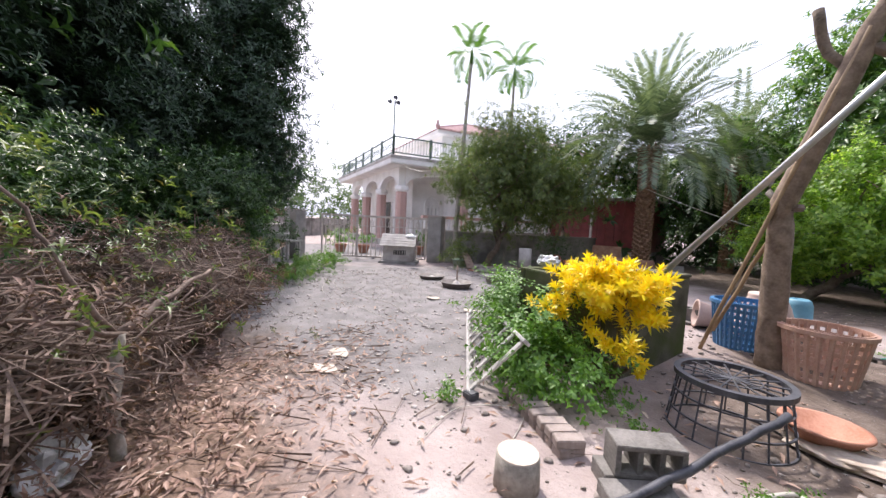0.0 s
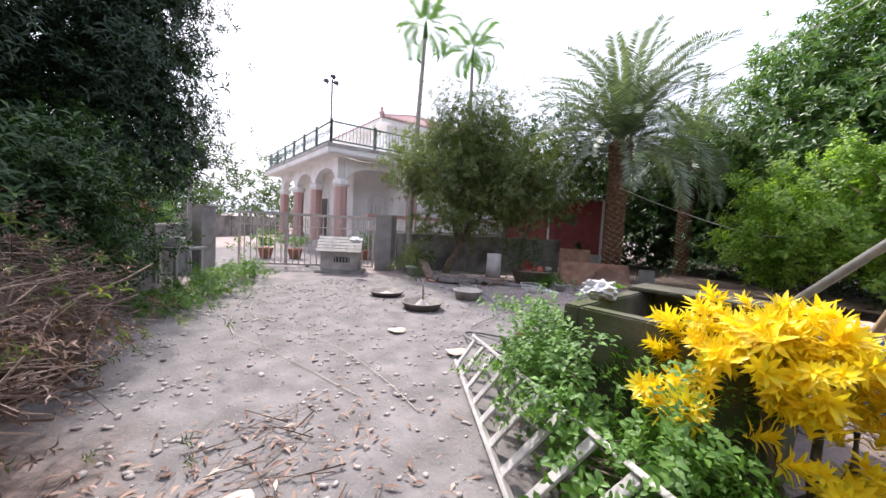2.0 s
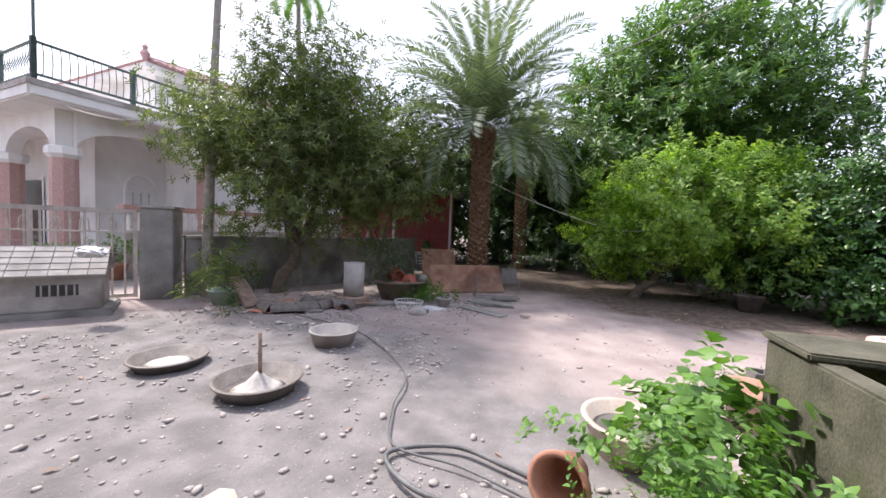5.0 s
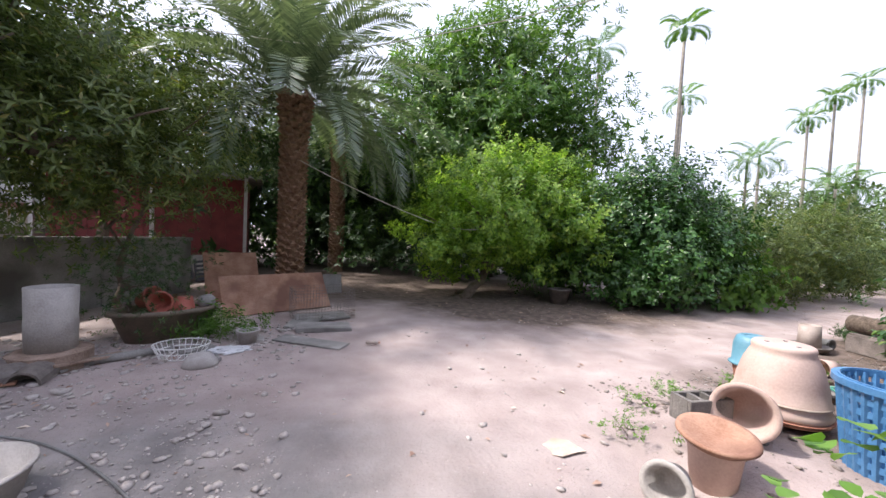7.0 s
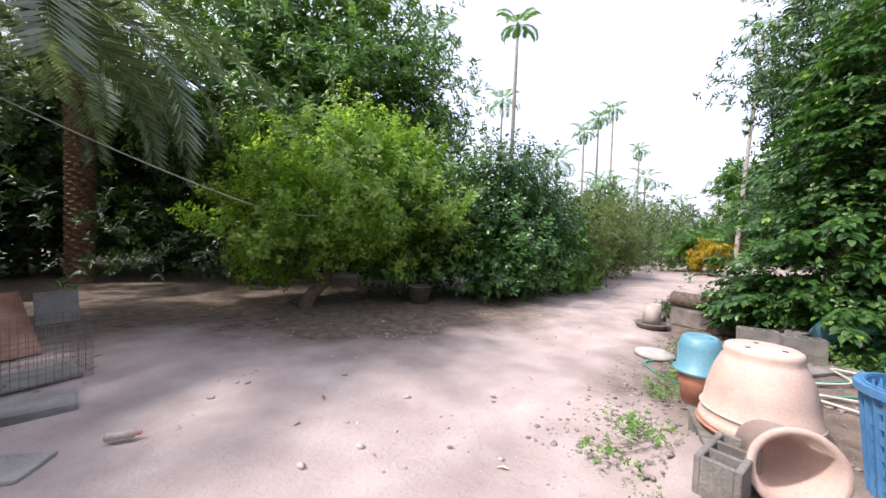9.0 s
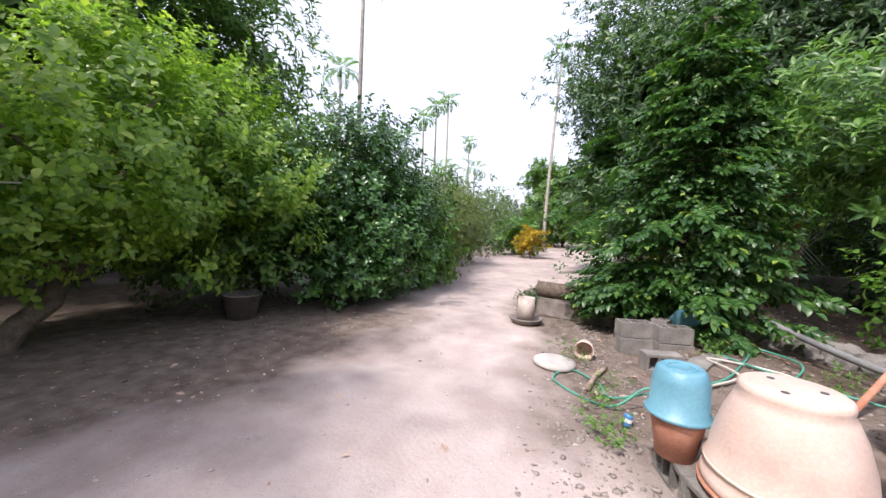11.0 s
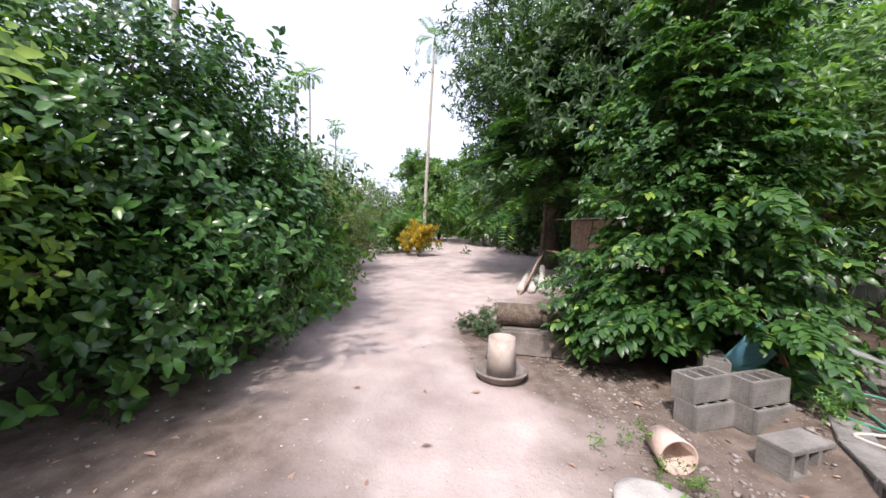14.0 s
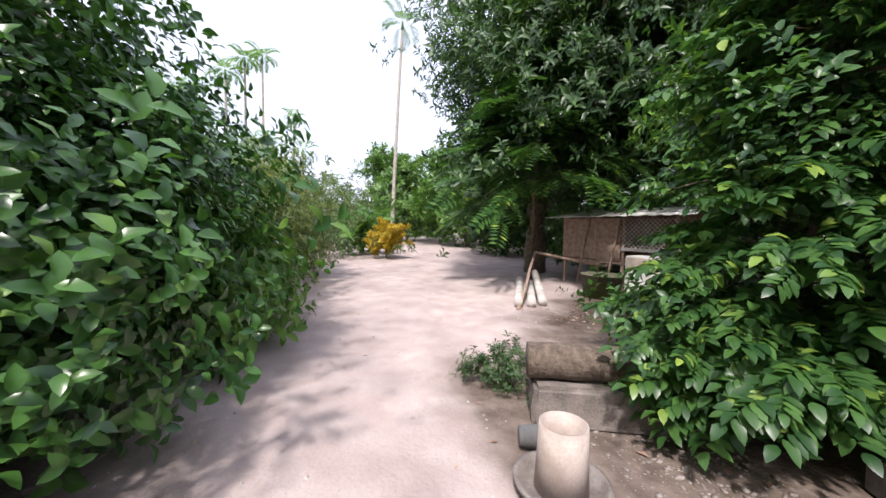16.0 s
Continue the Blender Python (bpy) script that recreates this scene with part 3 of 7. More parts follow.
def build_house():
    h = thing("house", HOUSE, "white two-storey house with arched porch, pink columns and pinkish tiled roof", "house")
    # raised porch floor
    part("porch_floor", boxm((-0.1, -0.1, 0), (14, 12.2, 0.35)), M_CONCL, h)
    bm = arch_wall(bmesh.new(), "y", 0.15, [(0.3, False), (3.0, True), (0.5, False), (3.0, True), (0.5, False), (3.0, True), (0.5, False)], 3.3, 4.3, 3.25, 0.35)
    part("wall", bm, M_WHITE, h)
    bm = arch_wall(bmesh.new(), "x", 0.36, [(3.4, True), (0.4, False)], 3.3, 4.3, 3.3, 0.35)
    part("wall", bm, M_WHITE, h)
    for x, y in ((0.18, 0.18), (0.18, 3.7), (0.18, 7.2), (0.18, 10.7)):
        c = part("column", lathe([(0.34, 0.35), (0.34, 0.6), (0.3, 0.65), (0.29, 3.0)], 8), M_PINKCOL, h)
        c.matrix_basis = pose(x, y, 0, 0, 0, 22.5)
        part("capital", lathe([(0.29, 3.0), (0.38, 3.1), (0.38, 3.28), (0.33, 3.32)], 8), M_WHITE, c)
    part("pilaster", boxm((3.76, -0.06, 0.35), (4.16, 0.36, 4.3)), M_PINKCOL, h)
    # inner walls and the long side wall
    part("wall", boxm((1.7, 2.4, 0.35), (4.0, 2.6, 4.3)), M_WHITE, h)
    part("wall", boxm((1.7, 2.6, 0.35), (1.9, 12, 4.3)), M_WHITE, h)
    part("wall", boxm((4.16, 0.0, 0.35), (14, 0.25, 4.3)), M_WHITE, h)
    part("wall", boxm((3.8, 0.36, 0.35), (4.0, 2.4, 4.3)), M_WHITE, h)
    # rows of white facing brick on the side wall
    for k in range(44):
        z = 0.4 + k * 0.088
        part("brick_course", boxm((4.2, -0.012, z), (13.9, -0.001, z + 0.075)), M_WHITE, h)
    arch_window(h, pose(3.0, 2.38, 1.15))
    arch_window(h, pose(1.68, 4.6, 1.1, 0, 0, -90))
    arch_window(h, pose(1.68, 9.3, 1.1, 0, 0, -90))
    d = part("door", boxm((1.66, 6.2, 0.35), (1.7, 8.0, 2.75)), M_DARK, h)
    part("frame", boxm((1.63, 6.1, 0.35), (1.66, 6.2, 2.85)), M_WHITE, d)
    part("window", boxm((6.4, -0.03, 1.5), (8.0, 0.0, 3.0)), M_DARK, h)
    for x in (6.4, 7.2, 8.0):
        part("window_frame", boxm((x - 0.04, -0.06, 1.45), (x + 0.04, -0.031, 3.05)), M_STEEL, h)
    # slab, fascia and railing of the roof terrace
    part("slab", boxm((-0.75, -0.75, 4.3), (14, 12.5, 4.72), 0.04), M_WHITE, h)
    part("fascia", boxm((-0.78, -0.78, 4.56), (14.02, -0.751, 4.70)), M_CONCL, h)
    part("fascia", boxm((-0.78, -0.75, 4.56), (-0.751, 12.5, 4.70)), M_CONCL, h)
    for a, b in (((-0.6, -0.6), (13.5, -0.6)), ((-0.6, -0.6), (-0.6, 12.3))):
        for z in (4.85, 5.62):
            part("rail", tube([(*a, z), (*b, z)], 0.035, 6), M_RAIL, h)
        ln = max(b[0] - a[0], b[1] - a[1])
        for k in range(int(ln / 2.0) + 1):
            q = [a[i] + (b[i] - a[i]) * k * 2.0 / ln for i in range(2)]
            part("post", boxm((q[0] - 0.05, q[1] - 0.05, 4.72), (q[0] + 0.05, q[1] + 0.05, 5.72)), M_RAIL, h)
        bm = bmesh.new()
        for k in range(int(ln / 0.16)):
            q = [a[i] + (b[i] - a[i]) * k * 0.16 / ln for i in range(2)]
            tube([(*q, 4.85), (q[0] - 0.06 * (b[1] > a[1]), q[1] - 0.06 * (b[0] > a[0]), 5.1), (q[0] + 0.03, q[1] + 0.03, 5.35), (*q, 5.62)], 0.012, 4, bm)
        part("railing_infill", bm, M_RAIL, h)["kind"] = "stuff"
    # upper storey with its hipped roof
    part("wall", boxm((3.4, 2.2, 4.72), (14.6, 9.6, 6.75)), M_WHITE, h)
    for x in (5.2, 8.6):
        w = part("window", boxm((x, 2.17, 5.4), (x + 1.5, 2.2, 6.4)), M_DARK, h)
        part("frame", boxm((x + 0.72, 2.14, 5.4), (x + 0.78, 2.169, 6.4)), M_STEEL, w)
    part("eave", boxm((2.8, 1.6, 6.75), (15.2, 10.2, 6.95), 0.02), M_WHITE, h)
    bm = bmesh.new()
    e = [bm.verts.new(v) for v in ((2.7, 1.5, 6.96), (15.3, 1.5, 6.96), (15.3, 10.3, 6.96), (2.7, 10.3, 6.96))]
    r = [bm.verts.new(v) for v in ((7.1, 5.9, 8.75), (10.9, 5.9, 8.75))]
    for f in ((e[0], e[1], r[1], r[0]), (e[1], e[2], r[1]), (e[2], e[3], r[0], r[1]), (e[3], e[0], r[0]), (e[3], e[2], e[1], e[0])):
        bm.faces.new(f)
    roof = part("roof", bm, M_ROOF, h)
    part("ridge", tube([(2.7, 1.5, 7.0), (7.1, 5.9, 8.8), (10.9, 5.9, 8.8)], 0.09, 6), M_ROOF, roof)
    part("ridge", tube([(15.3, 1.5, 7.0), (10.9, 5.9, 8.8)], 0.09, 6), M_ROOF, roof)
    part("ridge_ornament", lathe([(0.1, 7.0), (0.16, 7.15), (0.06, 7.3), (0.1, 7.38), (0.0, 7.5)], 8), M_ROOF, roof).matrix_basis = pose(2.75, 1.55, 0)
    for k in range(48):
        x = 2.9 + k * 0.255
        top = min((x - 2.7) / 4.4, (15.3 - x) / 4.4, 1.0)
        part("tile_row", tube([(x, 1.48, 7.0), (x, 1.5 + 4.4 * top, 6.99 + 1.79 * top)], 0.05, 5), M_ROOF, roof)
    # terrace lights on a pole
    s = thing("terrace_light", HOUSE @ pose(-0.25, 0.5, 4.72), "thin pole with spotlights on the roof terrace", "lamp")
    part("pole", tube([(0, 0, 0), (0, 0, 3.0)], 0.035), M_RAIL, s)
    for x, y, z in ((0.18, 0, 2.9), (-0.25, 0.05, 2.9), (0, -0.1, 3.1)):
        part("spotlight", lathe([(0.03, 0.1), (0.11, 0.05), (0.13, -0.08), (0.0, -0.09)], 10), M_BLACKPL, s).matrix_basis = pose(x, y, z, 30, 20, 0)
    # low terrace wall with balusters in front of the side wall
    t = thing("balustrade", HOUSE @ pose(0.3, -2.6, 0), "white balusters under a pinkish rail beside the house", "balustrade")
    part("base", boxm((0, 0, 0), (10, 0.2, 1.15)), M_CONCL, t)
    part("rail", boxm((-0.05, -0.05, 1.67), (10, 0.25, 1.8), 0.02), M_PINKCOL, t)
    me = baluster_mesh(0.52)
    for k in range(43):
        b = new("baluster", me)
        b.parent, b.location = t, (0.12 + k * 0.23, 0.1, 1.15)


build_house()


# ---- gate, pillars, boundary walls ----
def along(a, b):
    """Pose at a with x towards b, and the length."""
    d = Vector((b[0] - a[0], b[1] - a[1], 0))
    return pose(a[0], a[1], 0, 0, 0, math.degrees(math.atan2(d.y, d.x))), d.length


def wall_between(name, a, b, h, thick, material, label):
    m, ln = along(a, b)
    ob = thing(name, m, label, "wall", kind="structure")
    part("wall", boxm((0, -thick / 2, -0.1), (ln, thick / 2, h), 0.015), material, ob)
    part("coping", boxm((-0.02, -thick / 2 - 0.03, h + 0.001), (ln + 0.02, thick / 2 + 0.03, h + 0.07), 0.015), material, ob)
    for k in range(1, int(ln / 2.2) + 1):
        part("pier", boxm((k * 2.2 - 0.12, -thick / 2 - 0.05, -0.1), (k * 2.2 + 0.12, thick / 2 + 0.05, h - 0.002), 0.01), material, ob)
    return ob


def pillar(x, y, h, w, rz, label):
    ob = thing("gate_pillar", (x, y, 0), label, "pillar", rz=rz)
    part("shaft", boxm((-w / 2, -w / 2, -0.1), (w / 2, w / 2, h), 0.015), M_CONC, ob)
    part("cap", boxm((-w / 2 - 0.03, -w / 2 - 0.03, h + 0.001), (w / 2 + 0.03, w / 2 + 0.03, h + 0.05), 0.01), M_CONCL, ob)
    return ob


pillar(-10.85, 8.15, 1.68, 0.52, 33, "grey concrete gate pillar with stained faces")
pillar(-13.35, 3.75, 1.68, 0.5, 33, "grey concrete gate pillar beside the lamp pole")


def build_gate():
    m, ln = along((-13.55, 4.75), (-11.05, 7.85))
    g = thing("gate", m, "wide metal bar gate, pale weathered paint, half open", "gate")
    part("rail", boxm((0, -0.03, 0.05), (ln, 0.03, 0.11)), M_GATE, g)
    part("rail", boxm((0, -0.035, 1.56), (ln, 0.035, 1.64), 0.01), M_GATE, g)
    part("rail", boxm((0, -0.02, 1.22), (ln, 0.02, 1.25)), M_GATE, g)
    for x in (0.0, ln * 0.33, ln * 0.66, ln - 0.06):
        part("post", boxm((x, -0.032, 0.04), (x + 0.06, 0.032, 1.58)), M_GATE, g)
    n = int(ln / 0.17)
    for k in range(1, n):
        x = k * ln / n
        part("bar", tube([(x, 0, 0.08), (x, 0, 1.6)], 0.017, 6), M_GATE, g)
        if k % 2:
            part("finial", tube([(x - 0.06, 0, 1.25), (x - 0.05, 0, 1.42), (x, 0, 1.5), (x + 0.05, 0, 1.42), (x + 0.06, 0, 1.25)], 0.012, 5), M_GATE, g)
    for x in (0.4, ln * 0.5, ln - 0.4):
        w = part("wheel", lathe([(0.06, -0.02), (0.06, 0.02)], 12), M_BLACKPL, g)
        w.matrix_basis = pose(x, 0, 0.055, 90)


build_gate()
wall_between("wall_yard", (-10.6, 8.4), (-7.6, 13.6), 1.12, 0.16, M_CONC, "stained grey concrete yard wall")
wall_between("wall_left", (-13.4, 3.5), (-10.0, 1.5), 1.15, 0.16, M_CONC, "grey concrete wall covered in clutter")
wall_between("wall_far", (-25.0, 4.0), (-33.0, 15.0), 1.3, 0.2, M_CONC, "far grey boundary wall")


def build_lamp_pole():
    p = thing("street_lamp", (-12.75, 3.35, 0), "grey steel pole with a small lamp head", "lamp")
    part("pole", tube([(0, 0, 0), (0.02, 0, 2.2), (0, 0, 4.1)], [0.06, 0.05, 0.04]), M_STEEL, p)
    part("lamp_head", lathe([(0.02, 0.0), (0.09, 0.03), (0.1, 0.12), (0.06, 0.2), (0.0, 0.22)], 12), M_BLACKPL, p).matrix_basis = pose(0, 0, 4.1)
    part("bracket", tube([(0, 0, 3.75), (0.22, 0.05, 3.78)], 0.025), M_STEEL, p)


build_lamp_pole()


def build_doghouse():
    m, _ = along((-11.06, 5.97), (-10.31, 6.85))
    d = thing("doghouse", m, "small grey concrete kennel with a gabled tile roof", "kennel")
    part("base", boxm((-0.08, -0.08, -0.03), (1.23, 0.95, 0.09), 0.02), M_CONC, d)
    part("wall", boxm((0.05, 0.04, 0.091), (1.1, 0.83, 0.62), 0.015), M_CONCL, d)
    part("grille", boxm((0.42, 0.025, 0.32), (0.85, 0.039, 0.48)), M_DARK, d)
    for k in range(5):
        part("bar", boxm((0.46 + k * 0.085, 0.012, 0.32), (0.48 + k * 0.085, 0.024, 0.48)), M_CONCL, d)
    for y0, y1 in ((-0.08, 0.435), (0.95, 0.435)):
        for r in range(5):
            for c in range(6):
                bm = bmesh.new()
                a, b = r / 5, (r + 1.08) / 5
                x0 = -0.06 + c * 0.205
                v = [(x0, y0 + (y1 - y0) * s, 0.6 + 0.4 * s + dz + 0.012 * (s == a)) for dz in (0, 0.025) for s in (a, b)]
                w = [(x0 + 0.198, p[1], p[2]) for p in v]
                vs = [bm.verts.new(q) for q in v + w]
                for f in ((0, 1, 5, 4), (2, 6, 7, 3), (0, 4, 6, 2), (1, 3, 7, 5), (0, 2, 3, 1), (4, 5, 7, 6)):
                    bm.faces.new([vs[i] for i in f])
                part("roof_tile", bm, M_CONCL, d)
    bm = bmesh.new()
    for x in (0.05, 1.1):
        a = [bm.verts.new((x, y, z)) for y, z in ((0.04, 0.6), (0.83, 0.6), (0.435, 0.97))]
        bm.faces.new(a)
    part("gable", bm, M_CONCL, d)
    part("doorway", boxm((0.03, 0.25, 0.1), (0.049, 0.6, 0.5)), M_DARK, d)


build_doghouse()


# ---- red shed ----
def build_shed():
    s = thing("red_shed", pose(-11.7, 16.4, 0, 0, 0, 10), "low shed with dark red metal sheet walls on a concrete base", "shed")
    part("base", boxm((0, 0, -0.1), (4.6, 4, 0.55)), M_CONCL, s)
    for k in range(23):
        part("sheet", boxm((k * 0.2, 0.03 - 0.02 * (k % 2), 0.551), (k * 0.2 + 0.2, 0.05, 2.9)), M_RED, s)
    part("wall", boxm((0, 0.06, 0.552), (0.05, 4, 2.9)), M_RED, s)
    part("wall", boxm((4.55, 0.06, 0.552), (4.6, 4, 2.9)), M_RED, s)
    part("roof", boxm((-0.4, -0.8, 2.91), (5.0, 4.2, 2.99)), M_CONC, s)
    for x in (-0.1, 2.25, 4.5):
        part("post", boxm((x, -0.55, 0), (x + 0.09, -0.46, 2.9)), M_STEEL, s)


build_shed()


# ---- concrete tank and kerb ----
def build_tank():
    t = thing("water_tank", pose(-2.74, 5.08, 0, 0, 0, -6.5), "mossy grey concrete water tank with green stains", "tank")
    for lo, hi in (((0, -1.6, -0.05), (0.12, 0, 1.0)), ((1.1, -1.6, -0.05), (1.22, 0, 1.0)), ((0.121, -0.12, -0.05), (1.099, 0, 1.0)), ((0.121, -1.6, -0.05), (1.099, -1.48, 1.0))):
        part("wall", boxm(lo, hi, 0.012), M_MOSS, t)
    part("water", boxm((0.121, -1.479, 0.5), (1.099, -0.121, 0.62)), M_DARK, t)
    part("slab", boxm((-0.02, -0.42, 1.001), (1.23, 0.02, 1.04), 0.01), M_MOSS, t)


build_tank()


M_BLOCK = mat("weathered_block", (0.12, 0.11, 0.10), (0.25, 0.23, 0.215), 5, 0.95, 0.5, c=(0.09, 0.085, 0.07))


def block_mesh(length=0.39, width=0.19, height=0.19):
    """Hollow concrete block, cores through its height."""
    bm = bmesh.new()
    t = 0.03
    box(bm, (0, 0, 0), (length, t, height), 0.004)
    box(bm, (0, width - t, 0), (length, width, height), 0.004)
    for k in range(4):
        x = k * (length - t) / 3
        box(bm, (x, t, 0.002), (x + t, width - t, height - 0.002))
    me = bpy.data.meshes.new("concrete_block")
    bm.to_mesh(me)
    bm.free()
    me.materials.append(M_BLOCK)
    return me


BLOCK = block_mesh()


def block(m, label="grey hollow concrete block", group=""):
    ob = new("concrete_block", BLOCK)
    ob.matrix_basis = m
    return tagged(ob, label, "block", group)


# kerb: blocks on edge along a curve, cores towards the path
KERB = [(1.55, 5.9), (1.2, 6.2), (0.73, 6.42), (0.06, 6.68), (-0.63, 6.84), (-0.95, 6.8), (-1.4, 6.63), (-2.36, 6.24)]
lens_ = [math.dist(a, b) for a, b in zip(KERB, KERB[1:])]


def on_kerb(d):
    for (a, b), ln in zip(zip(KERB, KERB[1:]), lens_):
        if d <= ln:
            return [a[i] + (b[i] - a[i]) * d / ln for i in range(2)]
        d -= ln
    return list(KERB[-1])


for k in range(int(sum(lens_) / 0.4)):
    m0, _ = along(on_kerb(k * 0.4), on_kerb(k * 0.4 + 0.39))
    block(m0 @ pose(0, 0.19, 0.0, 90), "grey hollow concrete block of the bed's kerb", "kerb blocks")
# stack of blocks at the bed's corner
for i, (x, y, z, rz) in enumerate(((1.6, 6.8, 0, -75), (1.55, 6.4, 0, -75), (1.64, 6.8, 0.19, -73), (1.6, 6.4, 0.19, -75), (2.02, 6.25, 0.0, -20), (1.98, 6.25, 0.19, -30))):
    block(pose(x, y, z + 0.01, 0, 0, rz), "grey hollow concrete block in a loose stack", "stacked blocks")
block(pose(1.1, 6.6, 0.19, -90, 0, -75), "hollow concrete block on edge before the stack", "stacked blocks")
block(pose(-2.08, 6.36, 0.192, 0, 0, -6), "loose hollow concrete block on the end of the kerb", "")
# blocks by the start of the walk
for x, y, z, rz in ((-0.96, 1.95, -0.09, 51), (-1.09, 2.12, -0.09, 51), (-1.04, 2.16, 0.10, 47)):
    block(pose(x, y, z + 0.005, 90, 0, rz), "weathered hollow concrete block lying beside the bricks", "blocks by the bricks")


# ---- palms ----
def date_palm(name, x, y, h, r, length, count, seed, label, dead=False):
    p = thing(name, (x, y, 0), label, "palm tree", "date palms")
    bm = bmesh.new()
    rnd = random.Random(seed)
    prof = [(r * (1.25 - 0.35 * min(1, k / 6)) * (1.07 if k % 2 else 0.97), -0.1 + h * k / 40) for k in range(41)]
    lathe(prof, 16, bm)
    part("trunk", bm, M_PALMB, p, smooth=True)
    bm = bmesh.new()
    for k in range(int(h * 75)):
        a, z = 2.4 * k, 0.1 + k * (h - 0.1) / (h * 75)
        rr = r * 0.93
        flare = 1.0 + 1.1 * max(0, (z - h + 0.9) / 0.9)
        d = Vector((math.cos(a), math.sin(a), 0))
        q = d.to_track_quat("X", "Z").to_matrix().to_4x4()
        m = Matrix.Translation(d * rr + Vector((0, 0, z))) @ q
        v = [bm.verts.new(m @ Vector(w)) for w in ((-0.03, -0.085, -0.06), (-0.03, 0.085, -0.06), (0.085 * flare, -0.06, 0.06), (0.085 * flare, 0.06, 0.06), (-0.03, 0, 0.13 * flare))]
        for f in ((0, 2, 3, 1), (2, 4, 3), (0, 4, 2), (1, 3, 4)):
            bm.faces.new([v[i] for i in f])
    part("leaf_base", bm, M_PALMB, p)["kind"] = "stuff"
    c = link("crown", frond_crown((0, 0, h), count, length, 66, 0.5, 0.026, seed, -14, 84, 1.2), L_PALM, p)
    c.location = (0, 0, h + 0.05)
    c["kind"] = "stuff"
    return p


date_palm("date_palm", -5.45, 12.75, 4.2, 0.235, 3.4, 78, 5, "date palm with grey-green feather fronds and a scaly brown trunk")
date_palm("date_palm", -4.45, 18.2, 4.6, 0.22, 3.3, 46, 9, "date palm in the shade behind the first one")


def areca(x, y, h, seed, lean=(0, 0), r=0.07, length=1.7, count=10, label="slender areca palm with a tall ringed trunk"):
    p = thing("areca_palm", (x, y, 0), label, "palm tree", "areca palms")
    pts = [(lean[0] * (k / 12) ** 1.3, lean[1] * (k / 12) ** 1.3, -0.1 + (h + 0.1) * k / 12) for k in range(13)]
    part("trunk", tube(pts, [r * (1.2 - 0.5 * k / 12) for k in range(13)], 8), M_BARKP, p, smooth=True)
    part("crownshaft", tube([pts[-1], (pts[-1][0], pts[-1][1], h + 0.5)], [r * 0.95, r * 0.5], 8), L_ARECA, p, smooth=True)
    c = link("crown", frond_crown((0, 0, 0), count, length, 26, length * 0.42, 0.024, seed, -30, 80, 1.7, 0.0), L_ARECA, p)
    c.location = (pts[-1][0], pts[-1][1], h + 0.45)
    c["kind"] = "stuff"
    return p


areca(-10.2, 8.5, 7.6, 1, (-0.6, 0.9), 0.085, 1.35, 12)
areca(-9.4, 10.3, 7.3, 2, (-0.8, 0.9), 0.075, 1.3, 12)
areca(5.9, 13.5, 8.0, 3, (-0.1, -0.1), 0.07, 0.85, 8)
areca(13.5, 19.9, 9.3, 4, (0.1, 0), 0.08, 1.3, 10)
areca(7.5, 19.4, 10.5, 5, (0, 0), 0.08, 1.5, 9)
areca(24.7, 9.7, 14.2, 6, (0.7, -0.5), 0.11, 1.8, 9)
for i, (x, y, h) in enumerate(((20.5, 17.9, 8.6), (22.3, 17.7, 10.0), (25.1, 17.8, 11.4), (30.5, 17.5, 9.2))):
    areca(x, y, h, 20 + i, (0.1, 0.1), 0.09, 1.15, 10)
FAR_RND = random.Random(4)
for i in range(34):
    areca(FAR_RND.uniform(15, 44), FAR_RND.uniform(15, 30), FAR_RND.uniform(3.6, 6.6), 40 + i, (0.1, 0.1), 0.08, 1.6, 8, "areca palm in the far grove")
for i in range(9):
    areca(FAR_RND.uniform(2, 14), FAR_RND.uniform(22, 34), FAR_RND.uniform(4, 8), 80 + i, (0.1, 0.1), 0.08, 1.6, 8, "areca palm in the far grove")

# ---- trees and shrubs ----
SPRAY = spray(6, 1.0, 0.34, 3)
BROAD = spray(5, 1.0, 0.46, 7, 0.3, oval_leaf)
NARROW = spray(7, 1.0, 0.26, 11)
PIN = pinnate()
ROUND = spray(6, 1.0, 0.5, 5, 0.28, oval_leaf)
MANGO = spray(7, 1.0, 0.27, 9, 0.1, oval_leaf)
FEATHER = feather()

tree("shrub", (-9.3, 9.3, 0), [(0.3, -0.2, 2.7, 1.7, 1.3, 1.4), (0.9, 0.5, 3.5, 1.5, 1.3, 1.4), (-0.5, 0.1, 3.6, 1.4, 1.2, 1.3), (1.7, 0.7, 2.5, 1.2, 1.0, 1.1), (0.6, 0.4, 4.5, 1.3, 1.2, 1.1)], 7600, NARROW, 0.12, L_OLIVE,
     "olive-green shrubby tree with several leaning stems", trunk_r=0.13, fork=0.25, seed=4, lean=(0.5, 0.2), shell=0.3, clump=0.16)
tree("shrub", (-7.6, 10.9, 0), [(0, 0, 2.2, 1.1, 1.0, 1.0), (0.5, 0.4, 3.0, 1.0, 1.0, 1.0)], 1700, NARROW, 0.13, L_OLIVE, "olive-green shrub by the yard wall", trunk_r=0.06, fork=0.3, seed=14, shell=0.3)
